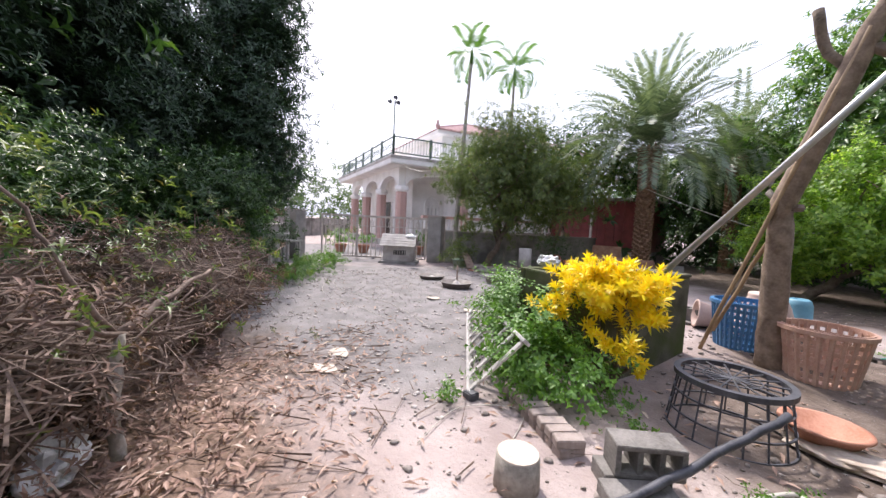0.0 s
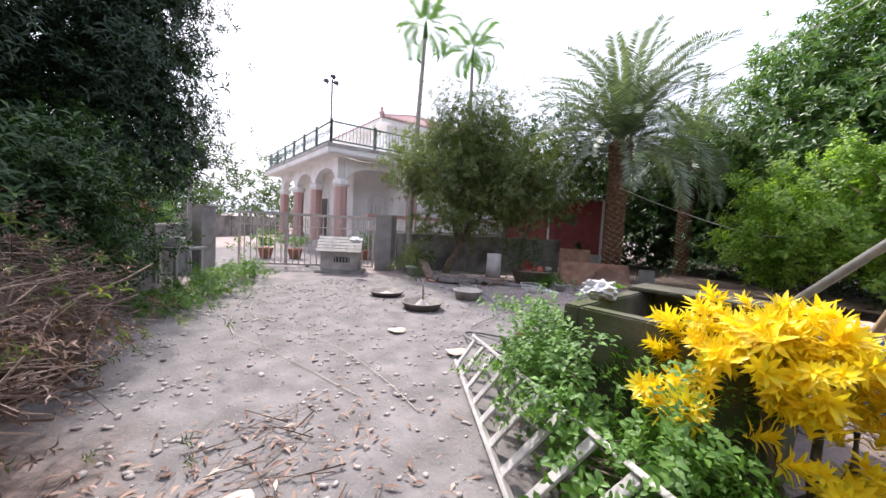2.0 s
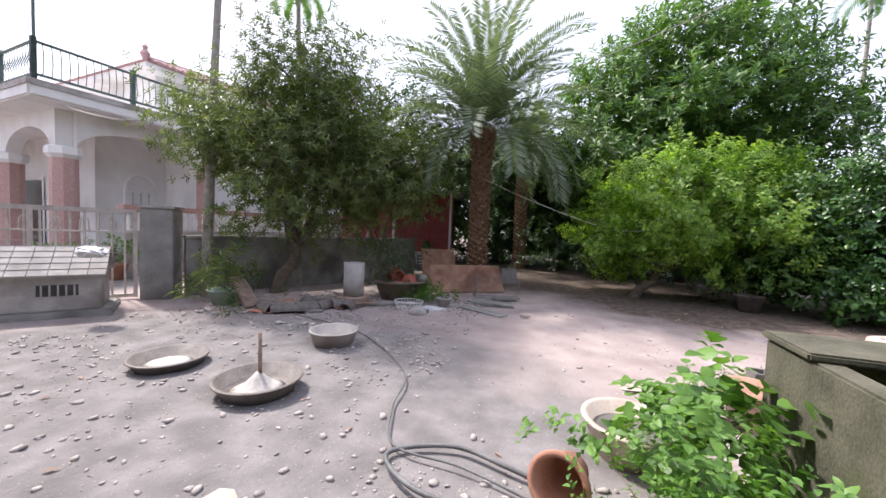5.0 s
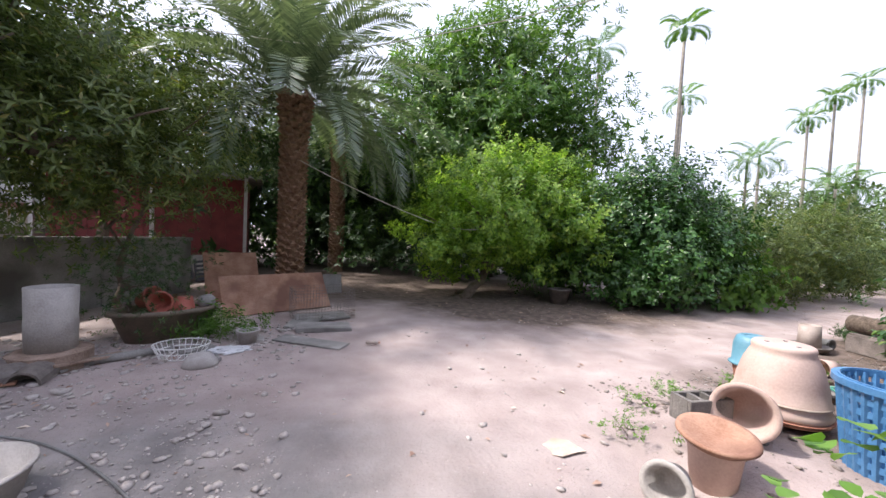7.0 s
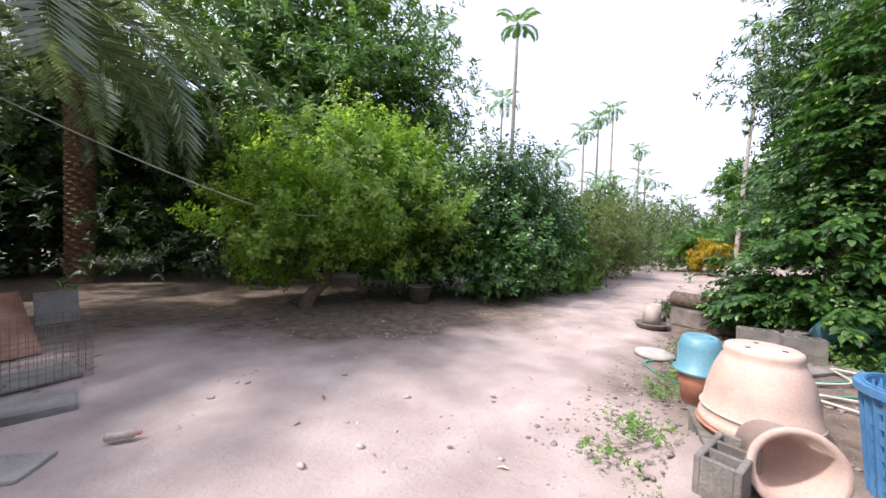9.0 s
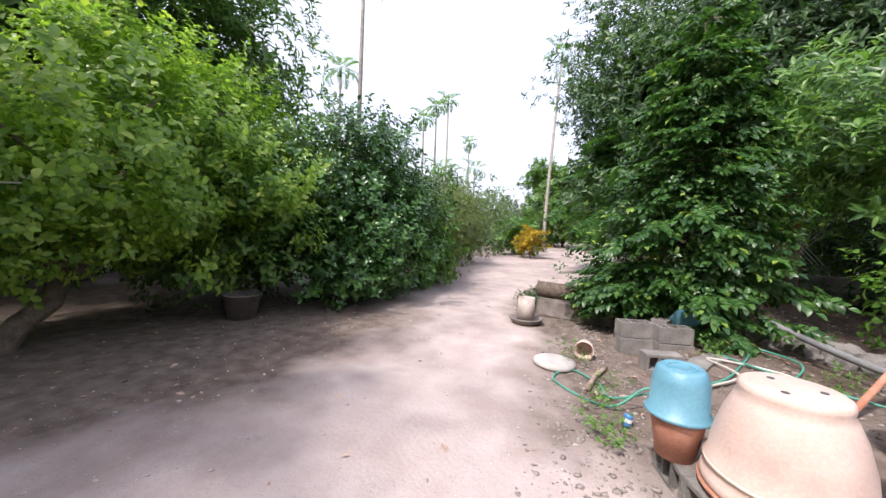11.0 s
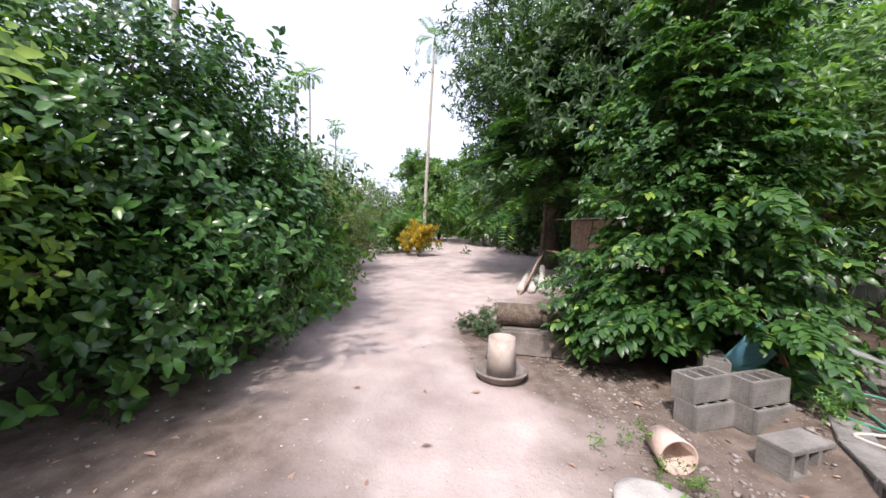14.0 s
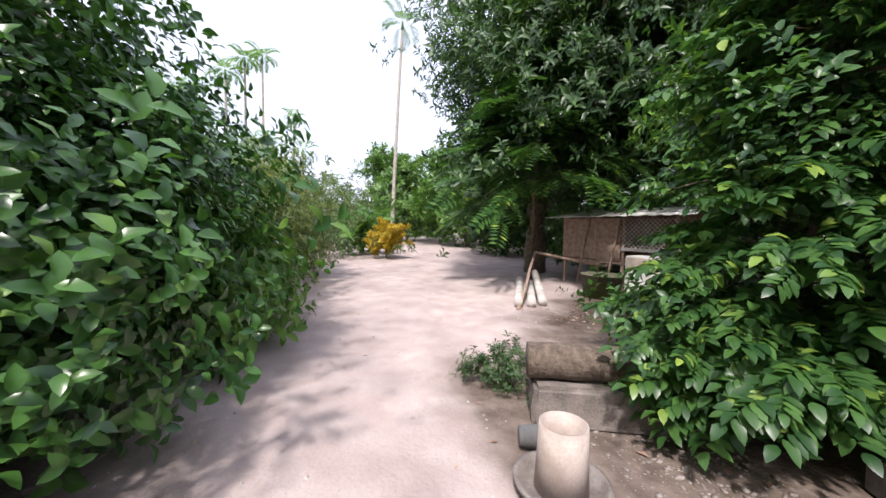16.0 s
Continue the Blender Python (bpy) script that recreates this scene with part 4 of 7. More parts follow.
tree("mango_tree", (1.2, 17.2, 0), [(0, 0, 4.6, 3.6, 3.0, 3.0), (-2.2, 0.5, 4.6, 2.6, 2.6, 2.8), (0.8, -0.6, 7.0, 2.4, 2.4, 2.3), (2.6, -1.0, 4.2, 2.0, 2.0, 2.4), (-1.2, 0.3, 6.8, 2.0, 2.0, 1.8)], 9500, SPRAY, 0.26, L_MANGO,
     "large spreading mango tree with dense glossy leaves", trunk_r=0.3, fork=0.35, seed=6, clump=0.28)
tree("lime_tree", (-1.5, 12.6, 0), [(0.9, 0.2, 2.1, 1.7, 1.5, 1.35), (1.6, 0.3, 2.6, 1.3, 1.3, 1.2), (-0.2, 0.3, 1.6, 1.3, 1.2, 0.9), (2.4, 0.0, 1.8, 1.1, 1.2, 1.1)], 7600, ROUND, 0.105, L_LIME,
     "bushy lime tree with small bright yellow-green leaves", trunk_r=0.13, fork=0.3, seed=8, lean=(0.7, 0.2), clump=0.10, per=9, shell=0.75)
tree("bush", (1.3, 13.0, 0), [(0, 0, 1.5, 1.4, 1.2, 1.3), (0.3, -0.4, 2.5, 1.0, 1.0, 0.9), (0.1, -0.8, 0.9, 1.1, 0.8, 0.6)], 3200, BROAD, 0.13, L_MANGO, "dense green bush beside the lime tree", trunk_r=0.07, seed=10)
tree("guava_tree", (3.2, 12.0, 0), [(0, 0, 2.0, 1.5, 1.3, 1.3), (-0.2, -0.5, 1.3, 1.5, 1.2, 0.9), (0.3, 0.1, 2.8, 0.9, 0.9, 0.8), (1.2, -0.3, 1.8, 1.1, 1.1, 1.2), (0.2, -0.6, 0.7, 1.3, 0.8, 0.5), (-1.2, -0.4, 0.9, 0.8, 0.8, 0.6)], 7600, BROAD, 0.125, L_GUAVA,
     "dark green guava tree with broad glossy leaves", trunk_r=0.09, fork=0.2, seed=12, clump=0.16)
tree("bush", (6.6, 11.9, 0), [(0, 0, 1.1, 1.5, 1.0, 1.1), (1.4, 0, 1.3, 1.4, 1.0, 1.2)], 3000, NARROW, 0.11, L_OLIVE, "grey-green bush along the path", trunk_r=0.05, seed=16)
tree("bush", (9.6, 12.2, 0), [(0, 0, 1.3, 1.5, 1.1, 1.3), (2.0, 0.2, 1.4, 1.6, 1.2, 1.4)], 2600, NARROW, 0.13, L_OLIVE, "grey-green bush along the path", trunk_r=0.05, seed=17)
tree("bush", (5.3, 11.1, 0), [(0, 0, 0.6, 0.7, 0.5, 0.55)], 420, BROAD, 0.2, L_WEED, "low weed bush with broad light green leaves", "bush", trunk_r=0.03, seed=18)
SKIRT = random.Random(20)
tiered_tree("sapling", (3.2, 5.75, 0.1), 4.5, 0.5, 1.3, 13, 8, 0.34, FEATHER, L_PIN, "young tree with tiers of long pinnate leaves", 20, 0.12,
            skirt=[(SKIRT.uniform(1.2, 3.3), SKIRT.uniform(0.35, 0.8), SKIRT.uniform(0.8, 1.5), SKIRT.uniform(0.0, 0.2)) for k in range(26)],
            fill=[(0, 0, 0.8, 0.9, 0.9, 0.5), (0, 0, 1.7, 0.95, 0.95, 0.6), (0, 0, 2.6, 0.8, 0.8, 0.6), (0, 0, 3.5, 0.5, 0.5, 0.5), (-0.3, 0.75, 0.45, 0.8, 0.5, 0.3), (0.5, 0.6, 0.5, 0.6, 0.5, 0.3)], fill_n=2600, fill_size=0.09)
tree("tree", (5.45, 1.95, 0), [(0, 0, 3.2, 2.3, 2.1, 1.3), (-1.3, 1.1, 2.7, 1.5, 1.4, 0.9), (-0.6, -1.4, 3.0, 2.0, 1.8, 1.2), (0.5, -0.3, 4.0, 1.8, 1.7, 1.0), (1.6, -1.6, 3.6, 2.0, 1.8, 1.2), (-1.8, -2.6, 3.0, 1.7, 1.7, 1.2)], 6000, MANGO, 0.22, L_MANGO, "broad-leaved tree with long glossy leaves over the shaded bed", trunk_r=0.15, fork=0.5, seed=22)
tree("tree", (12.2, 4.6, 0), [(0, 0, 6.0, 3.2, 3.0, 3.0), (-2.2, -1.0, 5.6, 2.4, 2.4, 2.6), (1.0, 0.6, 8.4, 2.6, 2.6, 2.2), (-1.2, 0.9, 3.6, 2.0, 1.8, 1.5), (2.0, -2.0, 5.0, 2.8, 2.8, 2.6)], 9000, SPRAY, 0.26, L_DARK,
     "tall dark tree with a heavy leafy crown", trunk_r=0.38, fork=0.4, seed=24, clump=0.3)
tree("tree", (9.3, 2.0, 0), [(0, -0.6, 5.5, 3.0, 2.8, 2.6), (-0.6, 0.6, 7.4, 2.2, 2.2, 1.8)], 5200, SPRAY, 0.26, L_DARK, "tall dark tree behind the coop", trunk_r=0.2, fork=0.4, seed=26, clump=0.3)
tiered_tree("sapling", (10.6, 5.3, 0), 7.2, 2.8, 2.4, 8, 7, 0.85, PIN, L_PIN, "young tree with drooping pinnate leaves over the coop", 28, 0.3, 0.08, fill=[(0, 0, 3.8, 1.5, 1.5, 0.9), (0, 0, 5.2, 1.5, 1.5, 0.9), (0, 0, 6.5, 0.9, 0.9, 0.6)], fill_n=900, fill_size=0.2)
tree("conifer", (-12.2, 0.45, 0), [(0.6, 1.3, 3.2, 1.3, 1.3, 1.5), (0.7, 1.5, 5.2, 1.15, 1.15, 1.8), (0.65, 1.5, 7.2, 0.95, 0.95, 1.9), (0.6, 1.5, 9.0, 0.65, 0.65, 1.6)], 13000, NARROW, 0.15, L_CONIF, "tall dark columnar evergreen tree", trunk_r=0.2, fork=0.5, seed=30, shell=0.4)
tree("conifer", (-9.3, -2.2, 0), [(0, 0, 3.0, 2.0, 1.9, 2.0), (0.1, 0.2, 5.4, 1.9, 1.8, 2.2), (0.1, -0.2, 7.6, 1.4, 1.4, 2.0)], 14000, NARROW, 0.17, L_CONIF, "tall dark evergreen tree", trunk_r=0.22, fork=0.5, seed=31, shell=0.4)
tree("conifer", (-10.5, -0.7, 0), [(0, 0, 3.0, 1.5, 1.5, 1.8), (0.1, 0.1, 4.6, 1.3, 1.3, 1.5), (0, 0, 5.7, 0.9, 0.9, 1.0)], 11000, NARROW, 0.16, L_CONIF, "tall dark evergreen tree", trunk_r=0.2, fork=0.5, seed=29, shell=0.4)
tree("conifer", (-7.2, -4.2, 0), [(0, 0, 3.0, 2.2, 2.2, 2.2), (0.1, 0.2, 5.6, 2.0, 2.0, 2.4)], 12000, NARROW, 0.18, L_CONIF, "tall dark evergreen tree", trunk_r=0.22, fork=0.5, seed=32, shell=0.4)
tree("bush", (-8.6, 0.4, 0), [(0, 0, 1.4, 1.2, 1.0, 1.0), (-0.9, 0.3, 1.8, 1.0, 1.0, 0.9), (-1.6, 0.7, 1.2, 1.0, 0.9, 0.9)], 5200, SPRAY, 0.12, L_DARK, "green bush at the evergreen's foot", trunk_r=0.05, seed=33)
tree("bush", (-6.4, -1.2, 0), [(0, 0, 1.3, 1.2, 1.0, 1.1), (-0.6, -0.7, 1.7, 1.1, 1.0, 1.1), (0.9, -0.2, 1.5, 0.9, 0.8, 0.8)], 3000, NARROW, 0.085, L_DARK, "thin grey-green scrub above the brush heap", trunk_r=0.04, seed=34, shell=0.2)
tree("bush", (-4.6, -1.9, 0), [(0, 0, 1.2, 1.1, 1.0, 1.1)], 1800, NARROW, 0.075, L_DARK, "thin grey-green scrub above the brush heap", trunk_r=0.04, seed=35, shell=0.2)
tree("bush", (-21.5, 3.2, 0), [(0, 0, 1.5, 1.3, 1.2, 1.2), (-3, -0.5, 1.5, 1.6, 1.3, 1.2)], 2600, SPRAY, 0.2, L_MANGO, "round green bush beyond the gate", trunk_r=0.08, seed=36)
tree("tree", (-5.6, 20.5, 0), [(0, -0.4, 1.6, 1.0, 0.8, 1.3), (0.3, 0.5, 2.8, 1.5, 1.4, 1.5), (-2.2, -1.2, 3.4, 1.4, 1.0, 1.1), (0.6, 1.0, 4.6, 2.2, 2.0, 1.6)], 3600, BROAD, 0.22, L_DARK, "dark tree in the shade behind the palms", trunk_r=0.14, fork=0.4, seed=37)
tree("tree", (-9.3, 13.9, 0), [(0, 0, 4.3, 2.1, 1.5, 1.2), (1.8, 0.5, 4.7, 1.8, 1.4, 1.3), (-1.3, 0, 3.7, 1.4, 1.2, 1.0), (2.9, 1.0, 3.6, 1.1, 0.9, 0.6), (-0.4, 0.2, 5.4, 1.3, 1.2, 0.8)], 2400, BROAD, 0.14, L_DARK, "dark leafy tree shading the red shed", trunk_r=0.12, fork=0.6, seed=43, shell=0.3)
tree("tree", (-2.2, 21.5, 0), [(0.4, -0.4, 1.6, 2.4, 1.6, 1.6), (0, 0, 3.0, 2.6, 2.4, 2.6), (-2.4, 1, 3.2, 2.2, 2.0, 2.2), (-5.0, 2, 3.2, 2.6, 2.2, 2.6)], 4500, SPRAY, 0.28, L_DARK, "dark trees at the back of the yard", trunk_r=0.16, fork=0.4, seed=38)
tree("tree", (2.2, 3.2, 0.1), [(0, 0, 0.55, 0.5, 0.5, 0.4)], 160, BROAD, 0.16, L_WEED, "low green weeds on the bed", "weeds", trunk_r=0.02, seed=39)


def hedge(points, r, h, n, size, leaf, label, seed):
    """A far belt of woods along a line, as one mass of leaves."""
    lobes = []
    rnd = random.Random(seed)
    for a, b in zip(points, points[1:]):
        ln = math.dist(a, b)
        for k in range(int(ln / (r * 0.9)) + 1):
            t = k * r * 0.9 / ln
            hh = h * rnd.uniform(0.6, 1.15)
            lobes.append((a[0] + (b[0] - a[0]) * t, a[1] + (b[1] - a[1]) * t + rnd.uniform(-1, 1), hh * 0.45, r, r, hh * 0.6))
    ob = link("far_woods", crown(lobes, n, SPRAY, size, seed, clump=size * 1.6), leaf)
    tagged(ob, label, "woods", kind="stuff")


hedge([(10, 14.5), (26, 13.0), (46, 12.0)], 1.8, 2.8, 5000, 0.3, L_FAR, "scrubby grey-green undergrowth beside the path", 50)
hedge([(14, 22), (30, 22), (60, 14)], 3.0, 3.8, 4200, 0.5, L_FAR, "far green woods", 51)
hedge([(15.5, 1.5), (30, 2.5), (60, 8)], 2.4, 5.5, 6500, 0.42, L_MANGO, "trees along the far side of the path", 52)
hedge([(-4, 27), (10, 30)], 3.0, 5.5, 3200, 0.5, L_MANGO, "far green woods", 53)
hedge([(6, -6), (20, -7), (40, -4)], 3.5, 6.0, 4200, 0.5, L_DARK, "dark woods behind the bed", 54)
hedge([(60, 13), (62, 6)], 3.0, 6.0, 900, 0.6, L_MANGO, "far green trees at the end of the path", 55)
hedge([(-11, -7), (-2, -9), (6, -7)], 3.0, 7.0, 3600, 0.45, L_DARK, "dark woods behind the start", 56)
hedge([(-34, 2.0), (-40, 20)], 3.0, 4.0, 1500, 0.6, L_FAR, "far trees beyond the gate", 57)
hedge([(-9.5, 20.0), (-4.5, 23.0)], 1.6, 3.4, 1700, 0.26, L_DARK, "shaded undergrowth behind the palms", 59)
hedge([(-2.8, 17.0), (2.0, 18.0), (7.0, 17.0)], 1.2, 2.2, 2600, 0.2, L_DARK, "shaded undergrowth below the mango tree", 60)
hedge([(12.3, 2.2), (12.6, -8.0)], 1.3, 3.0, 2600, 0.24, L_DARK, "shaded undergrowth beyond the pond", 61)
hedge([(-12, 22), (-20, 30)], 3.0, 5.0, 1500, 0.5, L_DARK, "trees behind the red shed", 58)


# ---- the start of the walk: ladder, croton, cage, crates ----
def build_ladder():
    nl, nr, fl, fr = Vector((-2.2, 2.1, 0.04)), Vector((-1.82, 2.34, 0.56)), Vector((-4.27, 3.93, 0.04)), Vector((-4.2, 4.13, 0.3))
    L = thing("ladder", (0, 0, 0), "worn aluminium ladder lying on its side against the shrub", "ladder")

    def bar(name, a, b, w, d, bulge=(0, 0, 1)):
        x = (b - a).normalized()
        side = (nr - nl).normalized()
        z = x.cross(side).normalized() if abs(x.dot(side)) < 0.8 else x.cross((fl - nl).normalized()).normalized()
        y = z.cross(x)
        m = Matrix((x, y, z)).transposed().to_4x4()
        m.translation = a
        bm = boxm((0, -w / 2, -d / 2), ((b - a).length, w / 2, d / 2), 0.004)
        bmesh.ops.transform(bm, matrix=m, verts=bm.verts)
        part(name, bm, M_ALU, L)

    bar("rail", nl, fl, 0.03, 0.07)
    bar("rail", nr, fr, 0.03, 0.07)
    for k in range(10):
        t = 0.03 + k * 0.1045
        a, b = nl.lerp(fl, t), nr.lerp(fr, t)
        bar("rung", a.lerp(b, 0.03), a.lerp(b, 0.97), 0.075, 0.022)
    part("foot", boxm((-2.26, 2.06, -0.01), (-2.14, 2.16, 0.06), 0.01), M_BLACKPL, L)


build_ladder()


def rosette(n=22, seed=2):
    """A tuft of long pointed leaves round a stem tip."""
    rnd = np.random.RandomState(seed)
    vs, fs = [], []
    for i in range(n):
        v, f = oval_leaf(1.0 * rnd.uniform(0.7, 1.1), 0.24, 0.04, 0.2)
        m = np.array(Matrix.Rotation(2.4 * i, 3, "Z") @ Matrix.Rotation(0.35 + 0.95 * i / n, 3, "X"))
        fs += [tuple(q + 9 * i for q in g) for g in f]
        vs.append(v @ m.T + np.array((0, 0, 0.035 * i)))
    return np.concatenate(vs), fs


TUFT = rosette()


def croton(x, y, lobes, n, size, seed, label, leaf=None):
    ob = thing("croton", (x, y, 0), label, "shrub", "yellow crotons")
    for i, l in enumerate(lobes):
        bm = bmesh.new()
        bough(bm, (0, 0, -0.05), (l[0], l[1], l[2]), 0.03, 0.012, seed + i, 0.08)
        part("stem", bm, M_BARK, ob, smooth=True)
    link("foliage", crown(lobes, n, TUFT, size, seed, shell=0.5, up=0.9, per=2, clump=0.05, bunch=3), leaf or L_YEL, ob)["kind"] = "stuff"


croton(-1.6, 3.3, [(-0.25, 0.1, 1.0, 0.2, 0.2, 0.15), (0.08, 0.1, 0.97, 0.19, 0.2, 0.14), (-0.42, 0.2, 0.8, 0.13, 0.15, 0.12), (0.14, 0.05, 0.7, 0.13, 0.13, 0.1), (-0.45, -0.1, 0.62, 0.1, 0.1, 0.08), (0.24, 0.0, 0.48, 0.09, 0.09, 0.07)], 270, 0.105, 61, "bright yellow croton shrub beside the water tank")
croton(16.2, 9.6, [(0, 0, 1.0, 0.7, 0.6, 0.55), (0.5, 0.2, 0.7, 0.6, 0.5, 0.5)], 240, 0.2, 62, "ochre-yellow croton shrub beside the path", L_OCHRE)
tree("shrub", (-2.3, 2.85, 0), [(0, 0, 0.38, 0.45, 0.4, 0.36), (-0.45, 0.5, 0.45, 0.34, 0.4, 0.36), (-0.85, 1.0, 0.42, 0.3, 0.36, 0.32), (-1.1, 1.5, 0.38, 0.28, 0.3, 0.3), (0.5, -0.1, 0.3, 0.34, 0.3, 0.26)], 3000, BROAD, 0.055, L_WEED, "low leafy green shrub beside the ladder", "shrub", trunk_r=0.02, seed=63, clump=0.06)
for x, y, s in ((-1.9, 2.55, 0.12), (-2.3, 1.95, 0.09), (-1.1, 2.75, 0.1), (-0.35, 2.5, 0.13), (-0.15, 1.95, 0.14), (0.1, 2.5, 0.16), (-1.5, 2.9, 0.12)):
    tree("weed", (x, y, 0), [(0, 0, s * 0.8, s, s, s * 0.7)], 60, BROAD, 0.026, L_WEED, "small green weed on the dirt", "weed", trunk_r=0.006, clump=0.03, seed=int(100 * s + 7 * x), group="weeds")


def basket(name, at, r_top, r_bot, h, material, label, rows=5, cols=22, band=0.014, inverted=False, category="basket", rib=0.013):
    """Moulded plastic basket with an open lattice wall."""
    ob = thing(name, at, label, category)
    rad = lambda z: r_bot + (r_top - r_bot) * z / h
    for k in range(rows + 1):
        z = h * k / rows
        w = band if 0 < k < rows else band + 0.008
        part("ring", lathe([(rad(z) - 0.006, max(0, z - w)), (rad(z) + 0.008, max(0, z - w)), (rad(z) + 0.008, z + w), (rad(z) - 0.006, z + w), (rad(z) - 0.006, max(0, z - w))], 40), material, ob)
    rib_me = bpy.data.meshes.new("rib")
    bm = tube([(r_bot, 0, 0), (r_top, 0, h)], rib, 5)
    bm.to_mesh(rib_me)
    bm.free()
    rib_me.materials.append(material)
    for k in range(cols):
        b = new("rib", rib_me)
        b.parent, b.matrix_basis = ob, pose(0, 0, 0, 0, 0, 360 * k / cols)
    part("rim", lathe([(r_top - 0.01, h - 0.02), (r_top + 0.035, h - 0.02), (r_top + 0.035, h + 0.02), (r_top - 0.01, h + 0.02), (r_top - 0.01, h - 0.02)], 40), material, ob)
    if not inverted:
        part("floor", lathe([(r_bot, 0.0), (r_bot, 0.02)], 30), material, ob)
    return ob


basket("blue_basket", (-1.18, 5.68, 0.14), 0.29, 0.23, 0.56, M_BLUEB, "blue plastic lattice basket standing on the bed", 7, 30, 0.02, rib=0.02)
basket("orange_basket", (-0.42, 5.25, 0.1), 0.33, 0.25, 0.52, M_ORPL, "faded orange plastic lattice basket", 6, 24, 0.021, rib=0.024)
cg = basket("black_basket", pose(-0.72, 3.42, 0.01), 0.34, 0.40, 0.42, M_BLACKPL, "upturned black plastic basket with gaps in its lattice", 3, 17, 0.006, inverted=True, rib=0.007)
for k in range(8):
    a = math.pi * k / 8
    part("bar", tube([(-0.33 * math.cos(a), -0.33 * math.sin(a), 0.42 + 0.001 * k), (0.33 * math.cos(a), 0.33 * math.sin(a), 0.42 + 0.001 * k)], 0.007, 5), M_BLACKPL, cg)
for r_ in (0.18,):
    part("hoop", tube([(r_ * math.cos(0.2618 * k), r_ * math.sin(0.2618 * k), 0.424) for k in range(25)], 0.006, 5), M_BLACKPL, cg)


def build_leaning_tree():
    t = thing("leaning_trunk", (-0.8, 5.22, 0.08), "cut-back tree trunk leaning over the yard, bare branches", "tree")
    part("trunk", tube(wiggle([(0, 0, -0.1), (-0.02, -0.04, 0.9), (-0.02, -0.08, 1.8), (0.2, -0.15, 2.5), (0.45, -0.25, 3.3), (0.9, -0.4, 4.2)], 4, 0.006, 3), [0.13 - 0.05 * k / 20 for k in range(21)], 12), M_BARKT, t, smooth=True)
    part("branch", tube(wiggle([(0.35, -0.2, 2.95), (0.15, -0.25, 3.3), (0.1, -0.3, 3.6)], 3, 0.02, 5), 0.045, 8), M_BARK, t, smooth=True)
    part("branch", tube(wiggle([(0.42, -0.25, 3.2), (0.75, -0.1, 3.0), (1.1, 0.1, 2.6)], 3, 0.02, 6), 0.05, 8), M_BARK, t, smooth=True)
    part("branch_stub", tube([(0, -0.06, 1.75), (-0.16, -0.02, 1.92), (-0.15, -0.02, 2.05)], 0.035, 8), M_BARKP, t, smooth=True)
    part("rope", lathe([(0.125, 1.72), (0.14, 1.75), (0.125, 1.79)], 16), M_TWIG, t)
    p = thing("steel_pole", (0, 0, 0), "long galvanised steel pole propped on the tank", "pole")
    part("tube", tube([(-1.75, 4.62, 0.99), (0.6, 4.35, 3.75)], 0.032, 10), M_STEEL, p, smooth=True)
    for i, (a, b) in enumerate((((-1.45, 5.2, 0.1), (-0.35, 4.9, 3.4)), ((-1.35, 5.3, 0.35), (-0.72, 5.15, 2.0)))):
        q = thing("bamboo_pole", (0, 0, 0), "thin tan bamboo pole leaning against the trunk", "pole", "bamboo poles")
        part("cane", tube(wiggle([a, b], 6, 0.01, i), 0.022, 8), M_CANE, q, smooth=True)


build_leaning_tree()


def bucket(name, m, prof, material, label, category="pot", rim=None):
    ob = thing(name, m, label, category)
    part("body", lathe(prof, 32), material, ob, smooth=True)
    if rim:
        part("rim", lathe(rim[0], 32), rim[1], ob, smooth=True)
    return ob


def open_pot(r0, r1, h, t=0.02):
    return [(0.0, 0.0), (r0, 0.0), (r1, h), (r1 + 0.015, h + 0.004), (r1 + 0.012, h + 0.02), (r1 - t, h + 0.018), (r0 - t, 0.03), (0.0, 0.03)]


bucket("terracotta_bowl", pose(-0.25, 3.8, 0.02), open_pot(0.14, 0.24, 0.14), M_TERRA, "shallow terracotta bowl on the ground")
sk = thing("plastic_sack", (-0.1, 3.65, 0.02), "cream crumpled plastic sack beside the bowl", "sack")
bm = bmesh.new()
bmesh.ops.create_icosphere(bm, subdivisions=4, radius=1)
for v in bm.verts:
    v.co = Vector((v.co.x * 0.32, v.co.y * 0.16, v.co.z * 0.05 + 0.03)) * (1 + 0.35 * noise.noise(v.co * 2.3))
part("sheet", bm, M_CREAM, sk)
bag = thing("plastic_bag", (-2.72, -0.5, 0.08), "crumpled pale plastic bag in the leaf litter", "bag")
bm = bmesh.new()
bmesh.ops.create_icosphere(bm, subdivisions=4, radius=1)
for v in bm.verts:
    v.co = Vector((v.co.x * 0.2, v.co.y * 0.16, v.co.z * 0.12 + 0.04)) * (1 + 0.5 * noise.noise(v.co * 2.8))
part("sheet", bm, M_PLASTICBAG, bag)
st = thing("stump", (-1.27, 1.62, 0), "short sawn log standing on end, pale top", "log")
part("trunk", lathe([(0.135, -0.05), (0.13, 0.1), (0.125, 0.2)], 20), M_BARKP, st, smooth=True)
part("cut_face", lathe([(0.122, 0.2), (0.12, 0.206), (0.0, 0.206)], 20), M_CREAM, st)
bp = thing("black_pipe", (0, 0, 0), "bent black plastic pipe lying over the basket", "pipe")
part("tube", tube(wiggle([(-0.85, 1.7, 0.06), (-0.6, 2.4, 0.22), (-0.35, 3.05, 0.42)], 6, 0.012, 2), 0.025), M_BLACKPL, bp, smooth=True)


